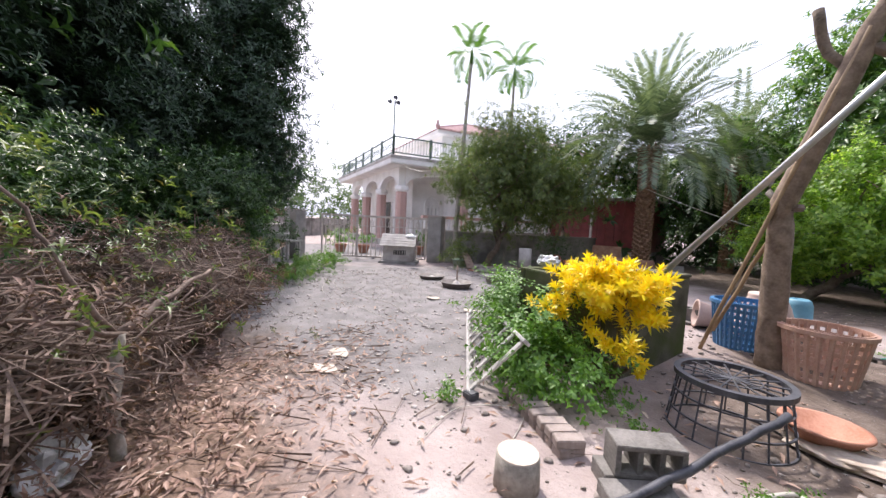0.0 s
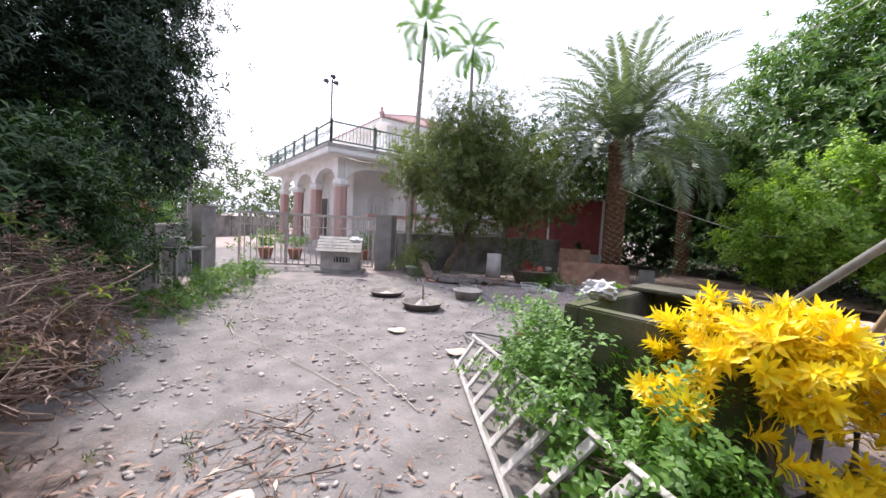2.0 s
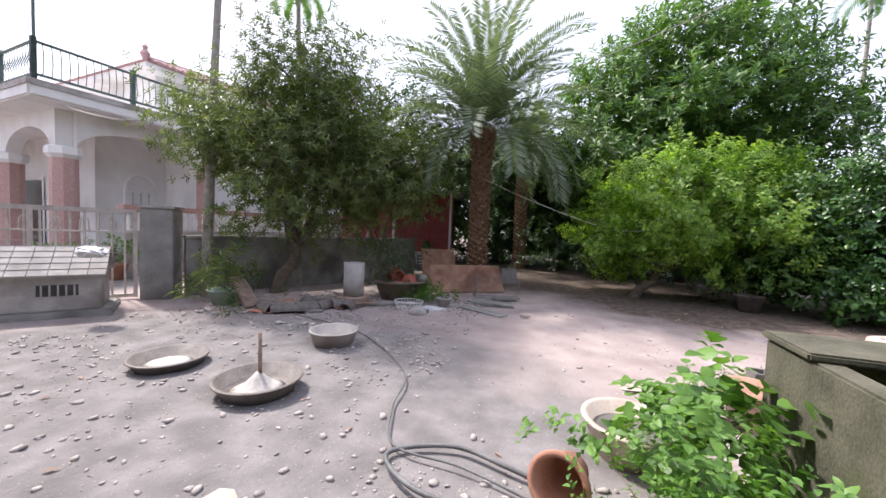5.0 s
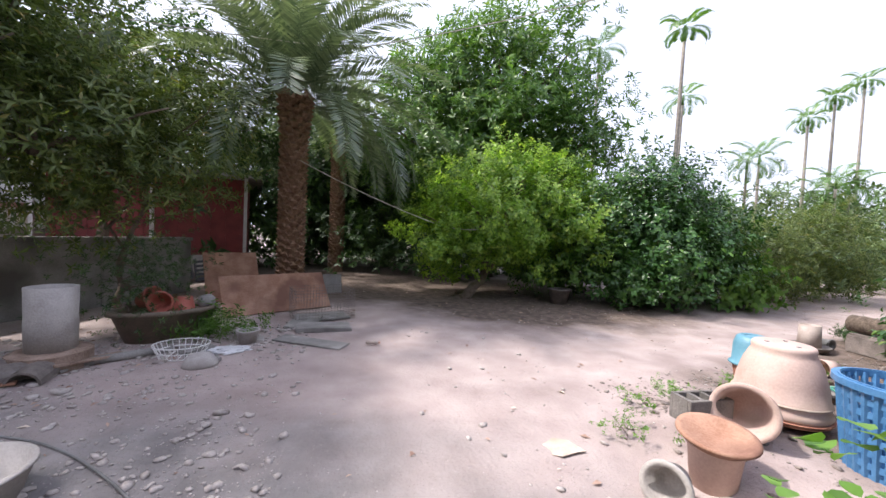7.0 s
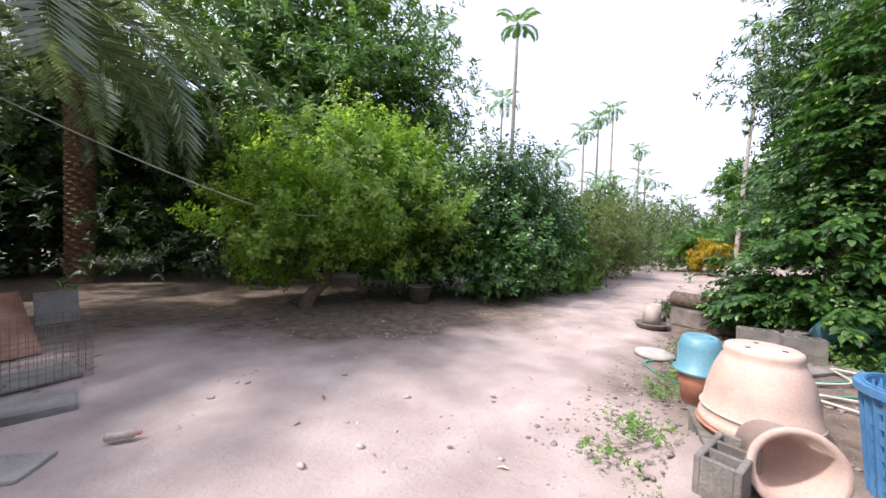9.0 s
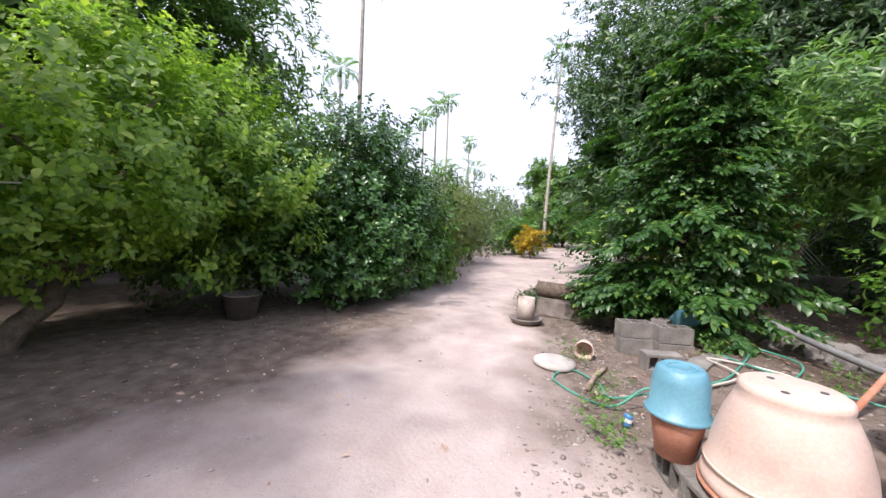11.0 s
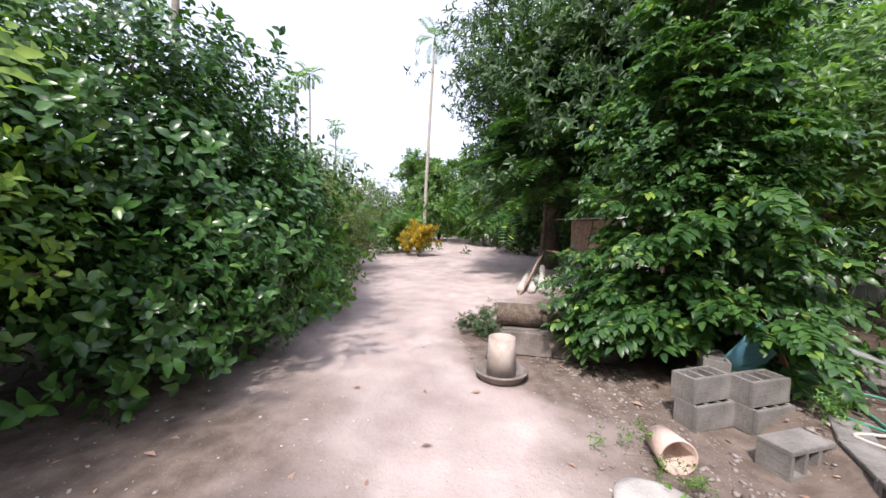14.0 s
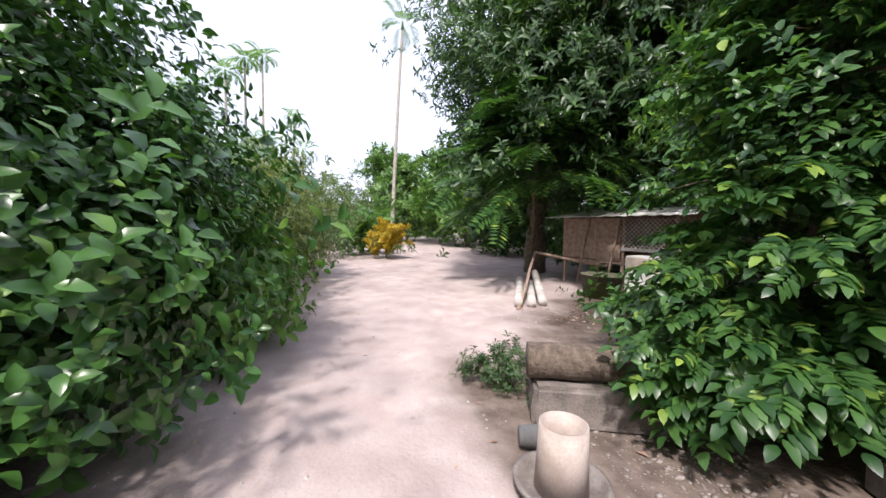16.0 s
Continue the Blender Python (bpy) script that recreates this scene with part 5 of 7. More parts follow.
def hose(name, pts, r, material, label, seed=1, amp=0.02):
    ob = thing(name, (0, 0, 0), label, "hose")
    sm = []
    P = [Vector(p) for p in pts]
    for i in range(len(P) - 1):
        p0, p1, p2, p3 = P[max(i - 1, 0)], P[i], P[i + 1], P[min(i + 2, len(P) - 1)]
        for k in range(8):
            t = k / 8
            sm.append(0.5 * (2 * p1 + (p2 - p0) * t + (2 * p0 - 5 * p1 + 4 * p2 - p3) * t * t + (3 * p1 - p0 - 3 * p2 + p3) * t ** 3))
    sm.append(P[-1])
    part("tube", tube(sm, r, 8), material, ob, smooth=True)


hose("pale_hose", [(-0.9, 2.0, 0.03), (-0.5, 2.4, 0.05), (-0.25, 2.9, 0.03), (-0.2, 2.5, 0.03), (-0.5, 2.0, 0.03), (-0.35, 1.7, 0.03)], 0.016, M_HOSEW, "pale coiled hose on the ground")
hose("pale_cable", [(-1.9, 1.35, 0.02), (-2.1, 1.9, 0.02), (-1.8, 2.3, 0.02), (-1.55, 1.9, 0.02)], 0.0038, M_HOSEW, "thin pale cable on the dirt")
hose("grey_hose", [(-3.9, 4.7, 0.03), (-4.4, 4.9, 0.03), (-4.9, 5.0, 0.03), (-5.1, 5.5, 0.03), (-5.3, 6.3, 0.02), (-6.4, 7.4, 0.02), (-7.8, 7.9, 0.02)], 0.008, M_CABLE, "thin grey hose across the yard")
hose("grey_hose", [(-4.0, 4.55, 0.03), (-4.6, 4.6, 0.05), (-4.9, 4.9, 0.03), (-4.5, 5.1, 0.03), (-4.1, 4.95, 0.05), (-3.8, 4.85, 0.03)], 0.016, M_CABLE, "loops of grey hose by the red pot")
hose("pale_cable", [(-8.4, 3.3, 0.02), (-7.6, 3.0, 0.02), (-6.5, 3.0, 0.02), (-5.6, 3.2, 0.02), (-4.6, 3.1, 0.02), (-3.8, 2.9, 0.02)], 0.0038, M_HOSEW, "thin pale cable on the dirt")
hose("pale_cable", [(-9.2, 3.6, 0.02), (-8.2, 3.0, 0.02), (-6.9, 2.5, 0.02), (-5.8, 2.6, 0.02), (-4.3, 2.7, 0.02)], 0.0038, M_HOSEW, "thin pale cable on the dirt")

# brick edging beside the path
brick_me = bpy.data.meshes.new("brick")
bm = boxm((-0.1, -0.05, 0), (0.1, 0.05, 0.06), 0.006)
bm.to_mesh(brick_me)
bm.free()
brick_me.materials.append(mat("pinkish_brick", (0.27, 0.22, 0.195), (0.42, 0.35, 0.32), 9, 0.9, 0.4))
edge = thing("brick_edging", (0, 0, 0), "row of loose pinkish bricks beside the path", "bricks")
rb = random.Random(3)
for k in range(9):
    for j in range(2):
        b = new("brick", brick_me)
        b.parent = edge
        b.matrix_basis = pose(-2.1 + 0.105 * k + rb.uniform(-0.01, 0.01), 2.5 - 0.045 * k + 0.0, 0.0 + 0.062 * j, rb.uniform(-3, 3), rb.uniform(-3, 3), 62 + rb.uniform(-9, 9))

tb_ = thing("plastic_bag", (-2.84, 4.0, 1.06), "crumpled white bag on the tank's wall", "bag")
bm = bmesh.new()
bmesh.ops.create_icosphere(bm, subdivisions=4, radius=1)
for v in bm.verts:
    v.co = Vector((v.co.x * 0.13, v.co.y * 0.15, v.co.z * 0.08)) * (1 + 0.45 * noise.noise(v.co * 3.1))
part("sheet", bm, M_PLASTICBAG, tb_)
wr = thing("brown_rod", (0, 0, 0), "brown wooden rod leaning on the tank", "rod")
part("shaft", tube([(-3.95, 4.3, 0.03), (-2.96, 3.85, 0.95)], 0.016, 8), M_WOOD, wr, smooth=True)

# ---- brush heap and leaf litter ----
def stick_mesh(pos, vec, r):
    """Thin three-sided sticks as one mesh."""
    n = len(pos)
    up = np.where(np.abs(vec[:, 2:3]) > 0.8 * np.linalg.norm(vec, axis=1, keepdims=True), np.array([[1.0, 0, 0]]), np.array([[0, 0, 1.0]]))
    a = np.cross(vec, up)
    a /= np.linalg.norm(a, axis=1, keepdims=True)
    b = np.cross(vec, a)
    b /= np.linalg.norm(b, axis=1, keepdims=True)
    ring = [a, -0.5 * a + 0.87 * b, -0.5 * a - 0.87 * b]
    v = np.concatenate([np.stack([pos + w * r[:, None] for w in ring], 1), np.stack([pos + vec + w * r[:, None] * 0.5 for w in ring], 1)], 1).reshape(-1, 3)
    f = np.array([(0, 1, 4, 3), (1, 2, 5, 4), (2, 0, 3, 5)])
    f = (f[None] + (np.arange(n) * 6)[:, None, None]).reshape(-1, 4)
    me = bpy.data.meshes.new("sticks")
    me.from_pydata(v.tolist(), [], f.tolist())
    return me


def build_brush():
    rnd = np.random.RandomState(5)
    heap = thing("brush_heap", (-5.2, 0.1, 0), "heap of cut dry branches and brown leaves", "brush heap")
    lobes = [(0, -0.1, 0.4, 1.3, 1.0, 0.9), (1.5, -0.8, 0.25, 1.2, 0.9, 0.7), (-1.4, 0.5, 0.35, 1.1, 0.8, 0.85), (2.3, -1.3, 0.3, 1.2, 1.0, 0.9), (0.3, -1.6, 0.5, 1.6, 1.2, 1.0)]
    # added dark mounds fill the heap so nothing shows through the twigs
    mound_m = mat("dark_litter", (0.05, 0.035, 0.025), (0.13, 0.09, 0.065), 12, 0.95, 0.8)
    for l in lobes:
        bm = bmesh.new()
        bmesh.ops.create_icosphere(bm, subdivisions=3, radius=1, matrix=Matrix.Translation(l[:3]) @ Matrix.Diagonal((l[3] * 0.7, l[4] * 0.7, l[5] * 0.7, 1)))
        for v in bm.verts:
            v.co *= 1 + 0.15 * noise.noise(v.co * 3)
        part("mound", bm, mound_m, heap, smooth=True)
    pos, vec, rad = [], [], []
    for l in lobes:
        n = 900
        d = rnd.normal(size=(n, 3))
        d[:, 2] = np.abs(d[:, 2])
        d /= np.linalg.norm(d, axis=1, keepdims=True)
        p = d * np.array(l[3:6]) * (0.6 + 0.45 * rnd.rand(n, 1)) + np.array(l[:3])
        w = rnd.normal(size=(n, 3)) * np.array((1, 1, 0.45)) + d * 0.3
        w *= (rnd.uniform(0.15, 0.75, n) / np.linalg.norm(w, axis=1))[:, None]
        pos.append(p - w * 0.5)
        vec.append(w)
        rad.append(rnd.uniform(0.003, 0.011, n))
    p = np.concatenate(pos)
    keep = p[:, 2] > 0.01
    link("brushwood", stick_mesh(p[keep], np.concatenate(vec)[keep], np.concatenate(rad)[keep]), M_TWIG, heap)["kind"] = "stuff"
    link("dry_leaves", crown(lobes, 3600, NARROW, 0.075, 8, shell=0.6, per=5, clump=0.1), L_DRYD, heap)["kind"] = "stuff"
    link("green_leaves", crown([(0.4, -0.5, 0.7, 1.5, 1.0, 0.5), (-0.8, 0.4, 0.75, 1.0, 0.8, 0.5), (2.2, -1.1, 0.9, 1.0, 0.8, 0.7)], 420, NARROW, 0.08, 9, shell=0.5, per=4), L_OLIVE, heap)["kind"] = "stuff"
    # loose litter, thickest beside the heap
    n = 19000
    x, y = rnd.uniform(-6.2, 0.8, n), rnd.uniform(-2.2, 3.4, n)
    dist = 0.75 * x + 1.0 * y + 1.1
    keep = rnd.rand(n) < np.clip(1.0 - (dist + 1.0) / 2.0, 0.06, 1)
    keep &= (y < 0.5) | (rnd.rand(n) < np.clip((x + 4.9) / 1.4, 0.02, 1))
    x, y = x[keep], y[keep]
    z = np.array([ground_height(a, b) for a, b in zip(x, y)]) + rnd.uniform(0.004, 0.035, len(x))
    nn = np.stack([rnd.normal(scale=0.28, size=len(x)), rnd.normal(scale=0.28, size=len(x)), np.ones(len(x))], 1)
    me = scatter_mesh("leaf_litter", simple_leaf(1.0, 0.24, 0.08, 0.1), np.stack([x, y, z], 1), frames_from(nn, rnd.uniform(0, 6.28, len(x))), rnd.uniform(0.035, 0.13, len(x)))
    tagged(link("leaf_litter", me, L_DRY), "thick brown dry leaves and bark strips on the ground", "leaf litter", kind="stuff")
    n = 900
    x, y = rnd.uniform(-4.6, 0.8, n), rnd.uniform(-1.8, 2.4, n)
    keep = rnd.rand(n) < np.clip(1.05 - (0.75 * x + y + 1.7) / 2.0, 0.04, 1)
    x, y = x[keep], y[keep]
    a, ln = rnd.uniform(0, 6.28, len(x)), rnd.uniform(0.08, 0.4, len(x))
    vec = np.stack([np.cos(a) * ln, np.sin(a) * ln, rnd.uniform(-0.02, 0.05, len(x))], 1)
    me = stick_mesh(np.stack([x, y, np.full(len(x), 0.03)], 1), vec, rnd.uniform(0.003, 0.009, len(x)))
    tagged(link("fallen_sticks", me, M_TWIG), "scattered dry sticks on the leaf litter", "sticks", kind="stuff")
    # bare forked sapling in front of the heap
    s = thing("bare_sapling", (-2.78, -0.22, 0), "pale bare forked sapling in front of the brush", "tree")
    part("trunk", tube(wiggle([(0, 0, -0.05), (-0.02, -0.01, 0.4), (-0.06, 0.02, 0.75)], 4, 0.012, 2), [0.045 - 0.002 * k for k in range(9)], 9), M_BARKP, s, smooth=True)
    for i, (q, r) in enumerate(((( -0.9, 0.55, 1.0), 0.028), ((0.25, -0.35, 0.95), 0.02), ((-0.1, -0.5, 1.7), 0.018))):
        part("branch", tube(wiggle([(-0.06, 0.02, 0.74), tuple(0.5 * c + 0.5 * d for c, d in zip((-0.06, 0.02, 0.8), q)), q], 4, 0.03, 7 + i), [r * (1 - 0.07 * k) for k in range(9)], 7), M_TWIG, s, smooth=True)
    for i, (x, y, z, q) in enumerate(((-3.0, -0.75, 0, (-3.1, -1.1, 2.3)), (-3.6, -0.9, 0, (-3.9, -1.0, 2.6)), (-2.6, -0.9, 0.1, (-3.4, 0.2, 0.9)), (-4.2, -0.4, 0.2, (-6.3, 1.6, 1.0)))):
        b = thing("dead_branch", (0, 0, 0), "long thin dead branch leaning in the brush", "branch", "dead branches")
        part("stem", tube(wiggle([(x, y, z), q], 8, 0.05, 20 + i), [0.018 - 0.0013 * k for k in range(9)], 6), M_TWIG, b, smooth=True)
    tree("scrub", (-3.5, -1.3, 0), [(0, 0, 1.6, 0.7, 0.6, 0.8), (-0.6, 0.1, 1.1, 0.6, 0.5, 0.6)], 330, NARROW, 0.07, L_OLIVE, "thin twiggy scrub with sparse small leaves", "shrub", trunk_r=0.02, seed=71, shell=0.1, clump=0.2, per=4)


build_brush()


# ---- yard: pans, pots, junk along the wall ----
def pan(x, y, r, h, label, grain=0.0, stick=0.0, material=None):
    p = thing("pan", (x, y, 0.015), label, "pan", "feeding pans")
    part("bowl", lathe([(0, 0), (r * 0.82, 0), (r, h), (r + 0.012, h), (r + 0.01, h + 0.012), (r - 0.02, h + 0.01), (r * 0.8, 0.02), (0, 0.02)], 36, wobble=0.02), material or M_PAN, p, smooth=True)
    part("rim", tube([((r + 0.008) * math.cos(0.1745 * k), (r + 0.008) * math.sin(0.1745 * k), h + 0.006) for k in range(37)], 0.008, 5), material or M_PAN, p, smooth=True)
    if grain:
        part("grain", lathe([(r * 0.6, 0.021), (r * 0.4, 0.04), (r * 0.2, 0.03 + grain * 0.6), (0.02, 0.03 + grain), (0.0, 0.03 + grain)], 24, wobble=0.08), M_RICE, p, smooth=True)
    if stick:
        part("stick", tube([(0.02, 0, 0.03), (0.0, 0.01, stick)], 0.018, 8), M_WOOD, p, smooth=True)
    return p


pan(-7.6, 5.62, 0.34, 0.09, "dark grey pan with pale grain", 0.05)
pan(-6.35, 5.42, 0.36, 0.12, "grey pan with a heap of grain and an upright stick", 0.14, 0.52)
pan(-6.42, 6.82, 0.29, 0.17, "pale grey metal bowl on the dirt", material=M_CONCL)
wb = bucket("water_basin", pose(-3.3, 5.42, 0.0), open_pot(0.22, 0.32, 0.24, 0.03), M_CREAM, "round cream basin of murky water", "basin")
part("water", lathe([(0.28, 0.17), (0.0, 0.171)], 30), mat("murky_water", (0.12, 0.11, 0.10), (0.18, 0.17, 0.16), 3, 0.08, 0.0), wb)
bucket("flower_pot", pose(-3.75, 4.9, 0.15, 76, 0, -20), open_pot(0.10, 0.15, 0.28), M_TERRA, "terracotta flower pot lying on its side")
tree("squash_plant", (-3.05, 4.9, 0), [(0, 0, 0.5, 0.26, 0.28, 0.2), (-0.05, 0.2, 0.3, 0.32, 0.3, 0.2), (0.05, -0.1, 0.66, 0.16, 0.2, 0.1)], 170, spray(3, 1.0, 1.0, 5, 0.3, oval_leaf), 0.085, L_WEED, "leafy squash plant with broad soft leaves", "plant", trunk_r=0.012, seed=72, per=2, up=1.4, clump=0.05)
bucket("flower_pot", pose(-1.53, 6.33, 0.33, 84, 0, -62), open_pot(0.13, 0.19, 0.3, 0.022), M_PINKPOT, "pale clay pot on its side, orange inside")
bucket("saucer", pose(-2.3, 6.02, 0.302, 5, -5), open_pot(0.16, 0.205, 0.05), M_RUST, "terracotta saucer resting on a pot", "saucer")
bucket("flower_pot", pose(-2.3, 6.02, 0.0), open_pot(0.12, 0.15, 0.28), M_PINKPOT, "low clay pot under a saucer")
bucket("flower_pot", pose(-2.62, 6.02, 0.12, 80, 0, -65), open_pot(0.09, 0.125, 0.17), M_CONCL, "pale clay pot tipped over in the weeds")
lp = bucket("large_pot", pose(-1.07, 6.39, 0.235), [(0.315, 0.0), (0.325, 0.02), (0.32, 0.05), (0.305, 0.065), (0.305, 0.10), (0.31, 0.105), (0.31, 0.12), (0.3, 0.13), (0.285, 0.24), (0.25, 0.37), (0.215, 0.45), (0.2, 0.475), (0.205, 0.5), (0.2, 0.525), (0.185, 0.535), (0.0, 0.53)], M_PINKPOT, "large pale pink pot standing upside down on the kerb")
for a in (0.4, 2.5, 4.6):
    part("drain_hole", lathe([(0.016, 0.531), (0.016, 0.5365)], 10), M_BLACKPL, lp).location = (0.11 * math.cos(a), 0.11 * math.sin(a), 0)
part("moulded_band", lathe([(0.312, 0.10), (0.318, 0.108), (0.312, 0.118)], 36), M_CREAM, lp, smooth=True)
for z, r_ in ((0.192, 0.32), (0.214, 0.335)):
    bucket("saucer", pose(-1.07, 6.39, z), [(0.0, 0.0), (r_ - 0.02, 0.0), (r_, 0.014), (r_, 0.02), (0.0, 0.02)], M_TERRA, "terracotta saucer under the large upturned pot", "saucer")
bb = bucket("blue_bowl", pose(-0.81, 6.77, 0.43), [(0.16, 0.0), (0.175, 0.01), (0.17, 0.025), (0.15, 0.035), (0.145, 0.2), (0.125, 0.265), (0.1, 0.285), (0.09, 0.275), (0.0, 0.275)], M_BLUE, "light blue plastic bowl upside down on a clay pot")
part("base_ring", tube([(0.07 * math.cos(0.2618 * k), 0.07 * math.sin(0.2618 * k), 0.276) for k in range(25)], 0.006, 6), M_BLUE, bb, smooth=True)
bucket("flower_pot", pose(-0.81, 6.77, 0.19), [(0.1, 0.0), (0.135, 0.2), (0.14, 0.24), (0.0, 0.24)], M_TERRA, "terracotta pot under the blue bowl")
bucket("blue_basin", pose(2.15, 5.8, 0.32, 60, 10, 120), open_pot(0.24, 0.33, 0.2), M_BLUE, "light blue plastic basin leaning against the blocks", "basin")
bucket("terracotta_pot", pose(2.35, 5.75, 0.34, 70, 15, -45), open_pot(0.22, 0.3, 0.2), M_TERRA, "terracotta pot behind the blue basin")
bucket("clay_pot", pose(0.66, 11.85, 0.0), open_pot(0.18, 0.25, 0.34), M_PAN, "brown clay pot under the bushes")
bucket("clay_bowl", pose(4.4, 11.5, 0.0), open_pot(0.22, 0.3, 0.1), M_WOOD, "shallow brown bowl at the edge of the bushes", "bowl")
dsc = thing("stone_disc", (0.85, 7.52, 0.0), "flat pale round stone on the ground", "stone")
part("disc", lathe([(0.19, 0.0), (0.225, 0.02), (0.22, 0.055), (0.17, 0.07), (0.0, 0.065)], 24, wobble=0.08), M_CONCL, dsc, smooth=True)
bucket("pipe_piece", pose(1.4, 7.2, 0.1, 88, 0, -95), [(0.0, 0.01), (0.07, 0.01), (0.10, 0.24), (0.11, 0.24), (0.085, 0.0), (0.0, 0.0)], M_PINKPOT, "short clay pipe lying by the blocks", "pipe")
can = thing("drink_can", pose(-0.2, 6.93, 0.05, 8, 6), "blue and white crushed drink can", "can")
part("body", lathe([(0.025, -0.05), (0.033, -0.04), (0.033, 0.03), (0.028, 0.05)], 16), M_BLUEB, can, smooth=True)
part("band", lathe([(0.0335, -0.012), (0.0335, 0.015)], 16), M_WHITE, can)
part("lid", lathe([(0.028, 0.051), (0.0, 0.051)], 16), M_STEEL, can)
cup = bucket("grey_cup", pose(2.98, 8.15, 0.085, 90, 0, -8), open_pot(0.06, 0.075, 0.17), M_CABLE, "grey plastic cup lying on the path", "cup")
fd = thing("poultry_feeder", (2.56, 8.05, 0.01), "cream plastic poultry feeder with a grey tray", "feeder")
part("hopper", lathe([(0.145, 0.03), (0.135, 0.22), (0.13, 0.39), (0.12, 0.39), (0.125, 0.2), (0.13, 0.05)], 28), M_FEED, fd, smooth=True)
part("tray", lathe([(0.0, 0.0), (0.22, 0.0), (0.25, 0.06), (0.262, 0.06), (0.262, 0.075), (0.235, 0.075), (0.21, 0.02), (0.0, 0.02)], 32), M_PAN, fd, smooth=True)
lg = thing("log", pose(3.42, 7.95, 0.43, 0, 0, -103), "dark rough log resting on a stone slab", "log")
bm = tube(wiggle([(0, 0, 0), (0.95, 0, 0.0)], 10, 0.008, 4), 0.135, 16)
part("trunk", bm, mat("rough_log", (0.06, 0.045, 0.035), (0.17, 0.13, 0.1), 14, 0.95, 1.0, fine=50), lg, smooth=True)
sl = thing("stone_slab", pose(3.4, 7.9, 0, 0, 0, -103), "large weathered stone block under the log", "stone")
bm = boxm((-0.02, -0.17, -0.03), (1.3, 0.17, 0.29), 0.03)
bmesh.ops.subdivide_edges(bm, edges=bm.edges[:], cuts=3)
for v in bm.verts:
    v.co += Vector((noise.noise(v.co * 5), noise.noise(v.co * 5 + Vector((9, 0, 0))), noise.noise(v.co * 5 + Vector((0, 9, 0))))) * 0.02
part("block", bm, mat("dark_stone", (0.11, 0.095, 0.085), (0.26, 0.22, 0.2), 6, 0.95, 0.6), sl)
tree("weed", (3.85, 8.0, 0), [(0, 0, 0.17, 0.26, 0.24, 0.16)], 420, NARROW, 0.05, L_DARK, "dense low green weed by the log", "weed", trunk_r=0.01, seed=74, clump=0.04)
hose("green_hose", [(-0.05, 6.45, 0.2), (0.1, 6.75, 0.21), (0.02, 7.05, 0.03), (0.4, 7.5, 0.02), (0.75, 7.35, 0.02), (0.5, 7.1, 0.02), (0.2, 7.0, 0.03), (0.15, 6.6, 0.21), (0.6, 6.1, 0.2), (1.3, 5.7, 0.18), (1.9, 5.4, 0.18)], 0.010, M_HOSEG, "thin green hose looped over the kerb")
hose("green_hose", [(0.2, 6.1, 0.18), (0.9, 5.5, 0.18), (1.6, 5.1, 0.18), (2.0, 5.4, 0.19), (1.5, 5.8, 0.19), (0.8, 5.3, 0.2), (0.5, 4.8, 0.18)], 0.010, M_HOSEG, "green hose coiled on the bed")
hose("pale_hose", [(0.3, 6.4, 0.19), (0.8, 5.9, 0.2), (1.3, 6.0, 0.19), (1.1, 5.4, 0.18), (0.5, 5.5, 0.18), (0.15, 6.2, 0.19), (0.0, 5.8, 0.18)], 0.011, M_HOSEW, "pale hose coiled on the bed")
hose("grey_pipe", [(2.3, 5.2, 0.5), (1.6, 4.7, 0.3), (0.7, 4.2, 0.2)], 0.04, M_CABLE, "grey plastic pipe leaning on the bed")
rd = thing("rust_rod", (0, 0, 0), "rust-orange wooden handle lying across the bed", "rod")
part("shaft", tube([(0.35, 5.35, 0.22), (1.25, 4.4, 0.75)], 0.025, 8), M_TERRA, rd, smooth=True)
bs_ = thing("dead_branch", (0, 0, 0), "pale curved branch lying on the ground", "branch", "dead branches")
part("stem", tube(wiggle([(0.3, 7.2, 0.03), (0.6, 7.12, 0.05), (0.95, 7.0, 0.03)], 3, 0.01, 3), 0.022, 7), M_WOOD, bs_, smooth=True)
RR = random.Random(41)
for k in range(12):
    t_ = k / 11
    rk = thing("rock", pose(2.75 - 1.35 * t_ + RR.uniform(-0.1, 0.1), 5.15 - 2.3 * t_ + RR.uniform(-0.08, 0.08), 0.08, RR.uniform(-8, 8), RR.uniform(-8, 8), RR.uniform(0, 180)), "dark weathered rock edging the shaded bed", "rock", "bed rocks")
    bm = bmesh.new()
    bmesh.ops.create_icosphere(bm, subdivisions=3, radius=1)
    sx, sy, sz = RR.uniform(0.16, 0.3), RR.uniform(0.14, 0.2), RR.uniform(0.13, 0.22)
    for v in bm.verts:
        c = v.co.copy()
        g_ = 1 / max(abs(c.x), abs(c.y), abs(c.z))
        v.co = Vector((c.x * sx, c.y * sy, c.z * sz)) * (0.55 + 0.45 * g_) * (1 + 0.25 * noise.noise(c * 1.8 + Vector((k * 3, 0, 0))))
    part("stone", bm, M_BLOCK, rk)
pond = part("water", boxm((6.6, -7.0, -0.05), (11.0, 1.2, 0.05)), mat("pond_water", (0.025, 0.03, 0.015), (0.045, 0.05, 0.025), 1.5, 0.12, 0.02))
tagged(pond, "still greenish pond water in the shade", "water", kind="structure")
wall_between("wall_pond", (11.2, 1.4), (10.9, -7.0), 0.4, 0.25, M_CONCL, "low pale concrete edge of the pond")
ps = thing("stone_post", (6.3, -0.1, 0), "short mossy stone post beside the pond", "post")
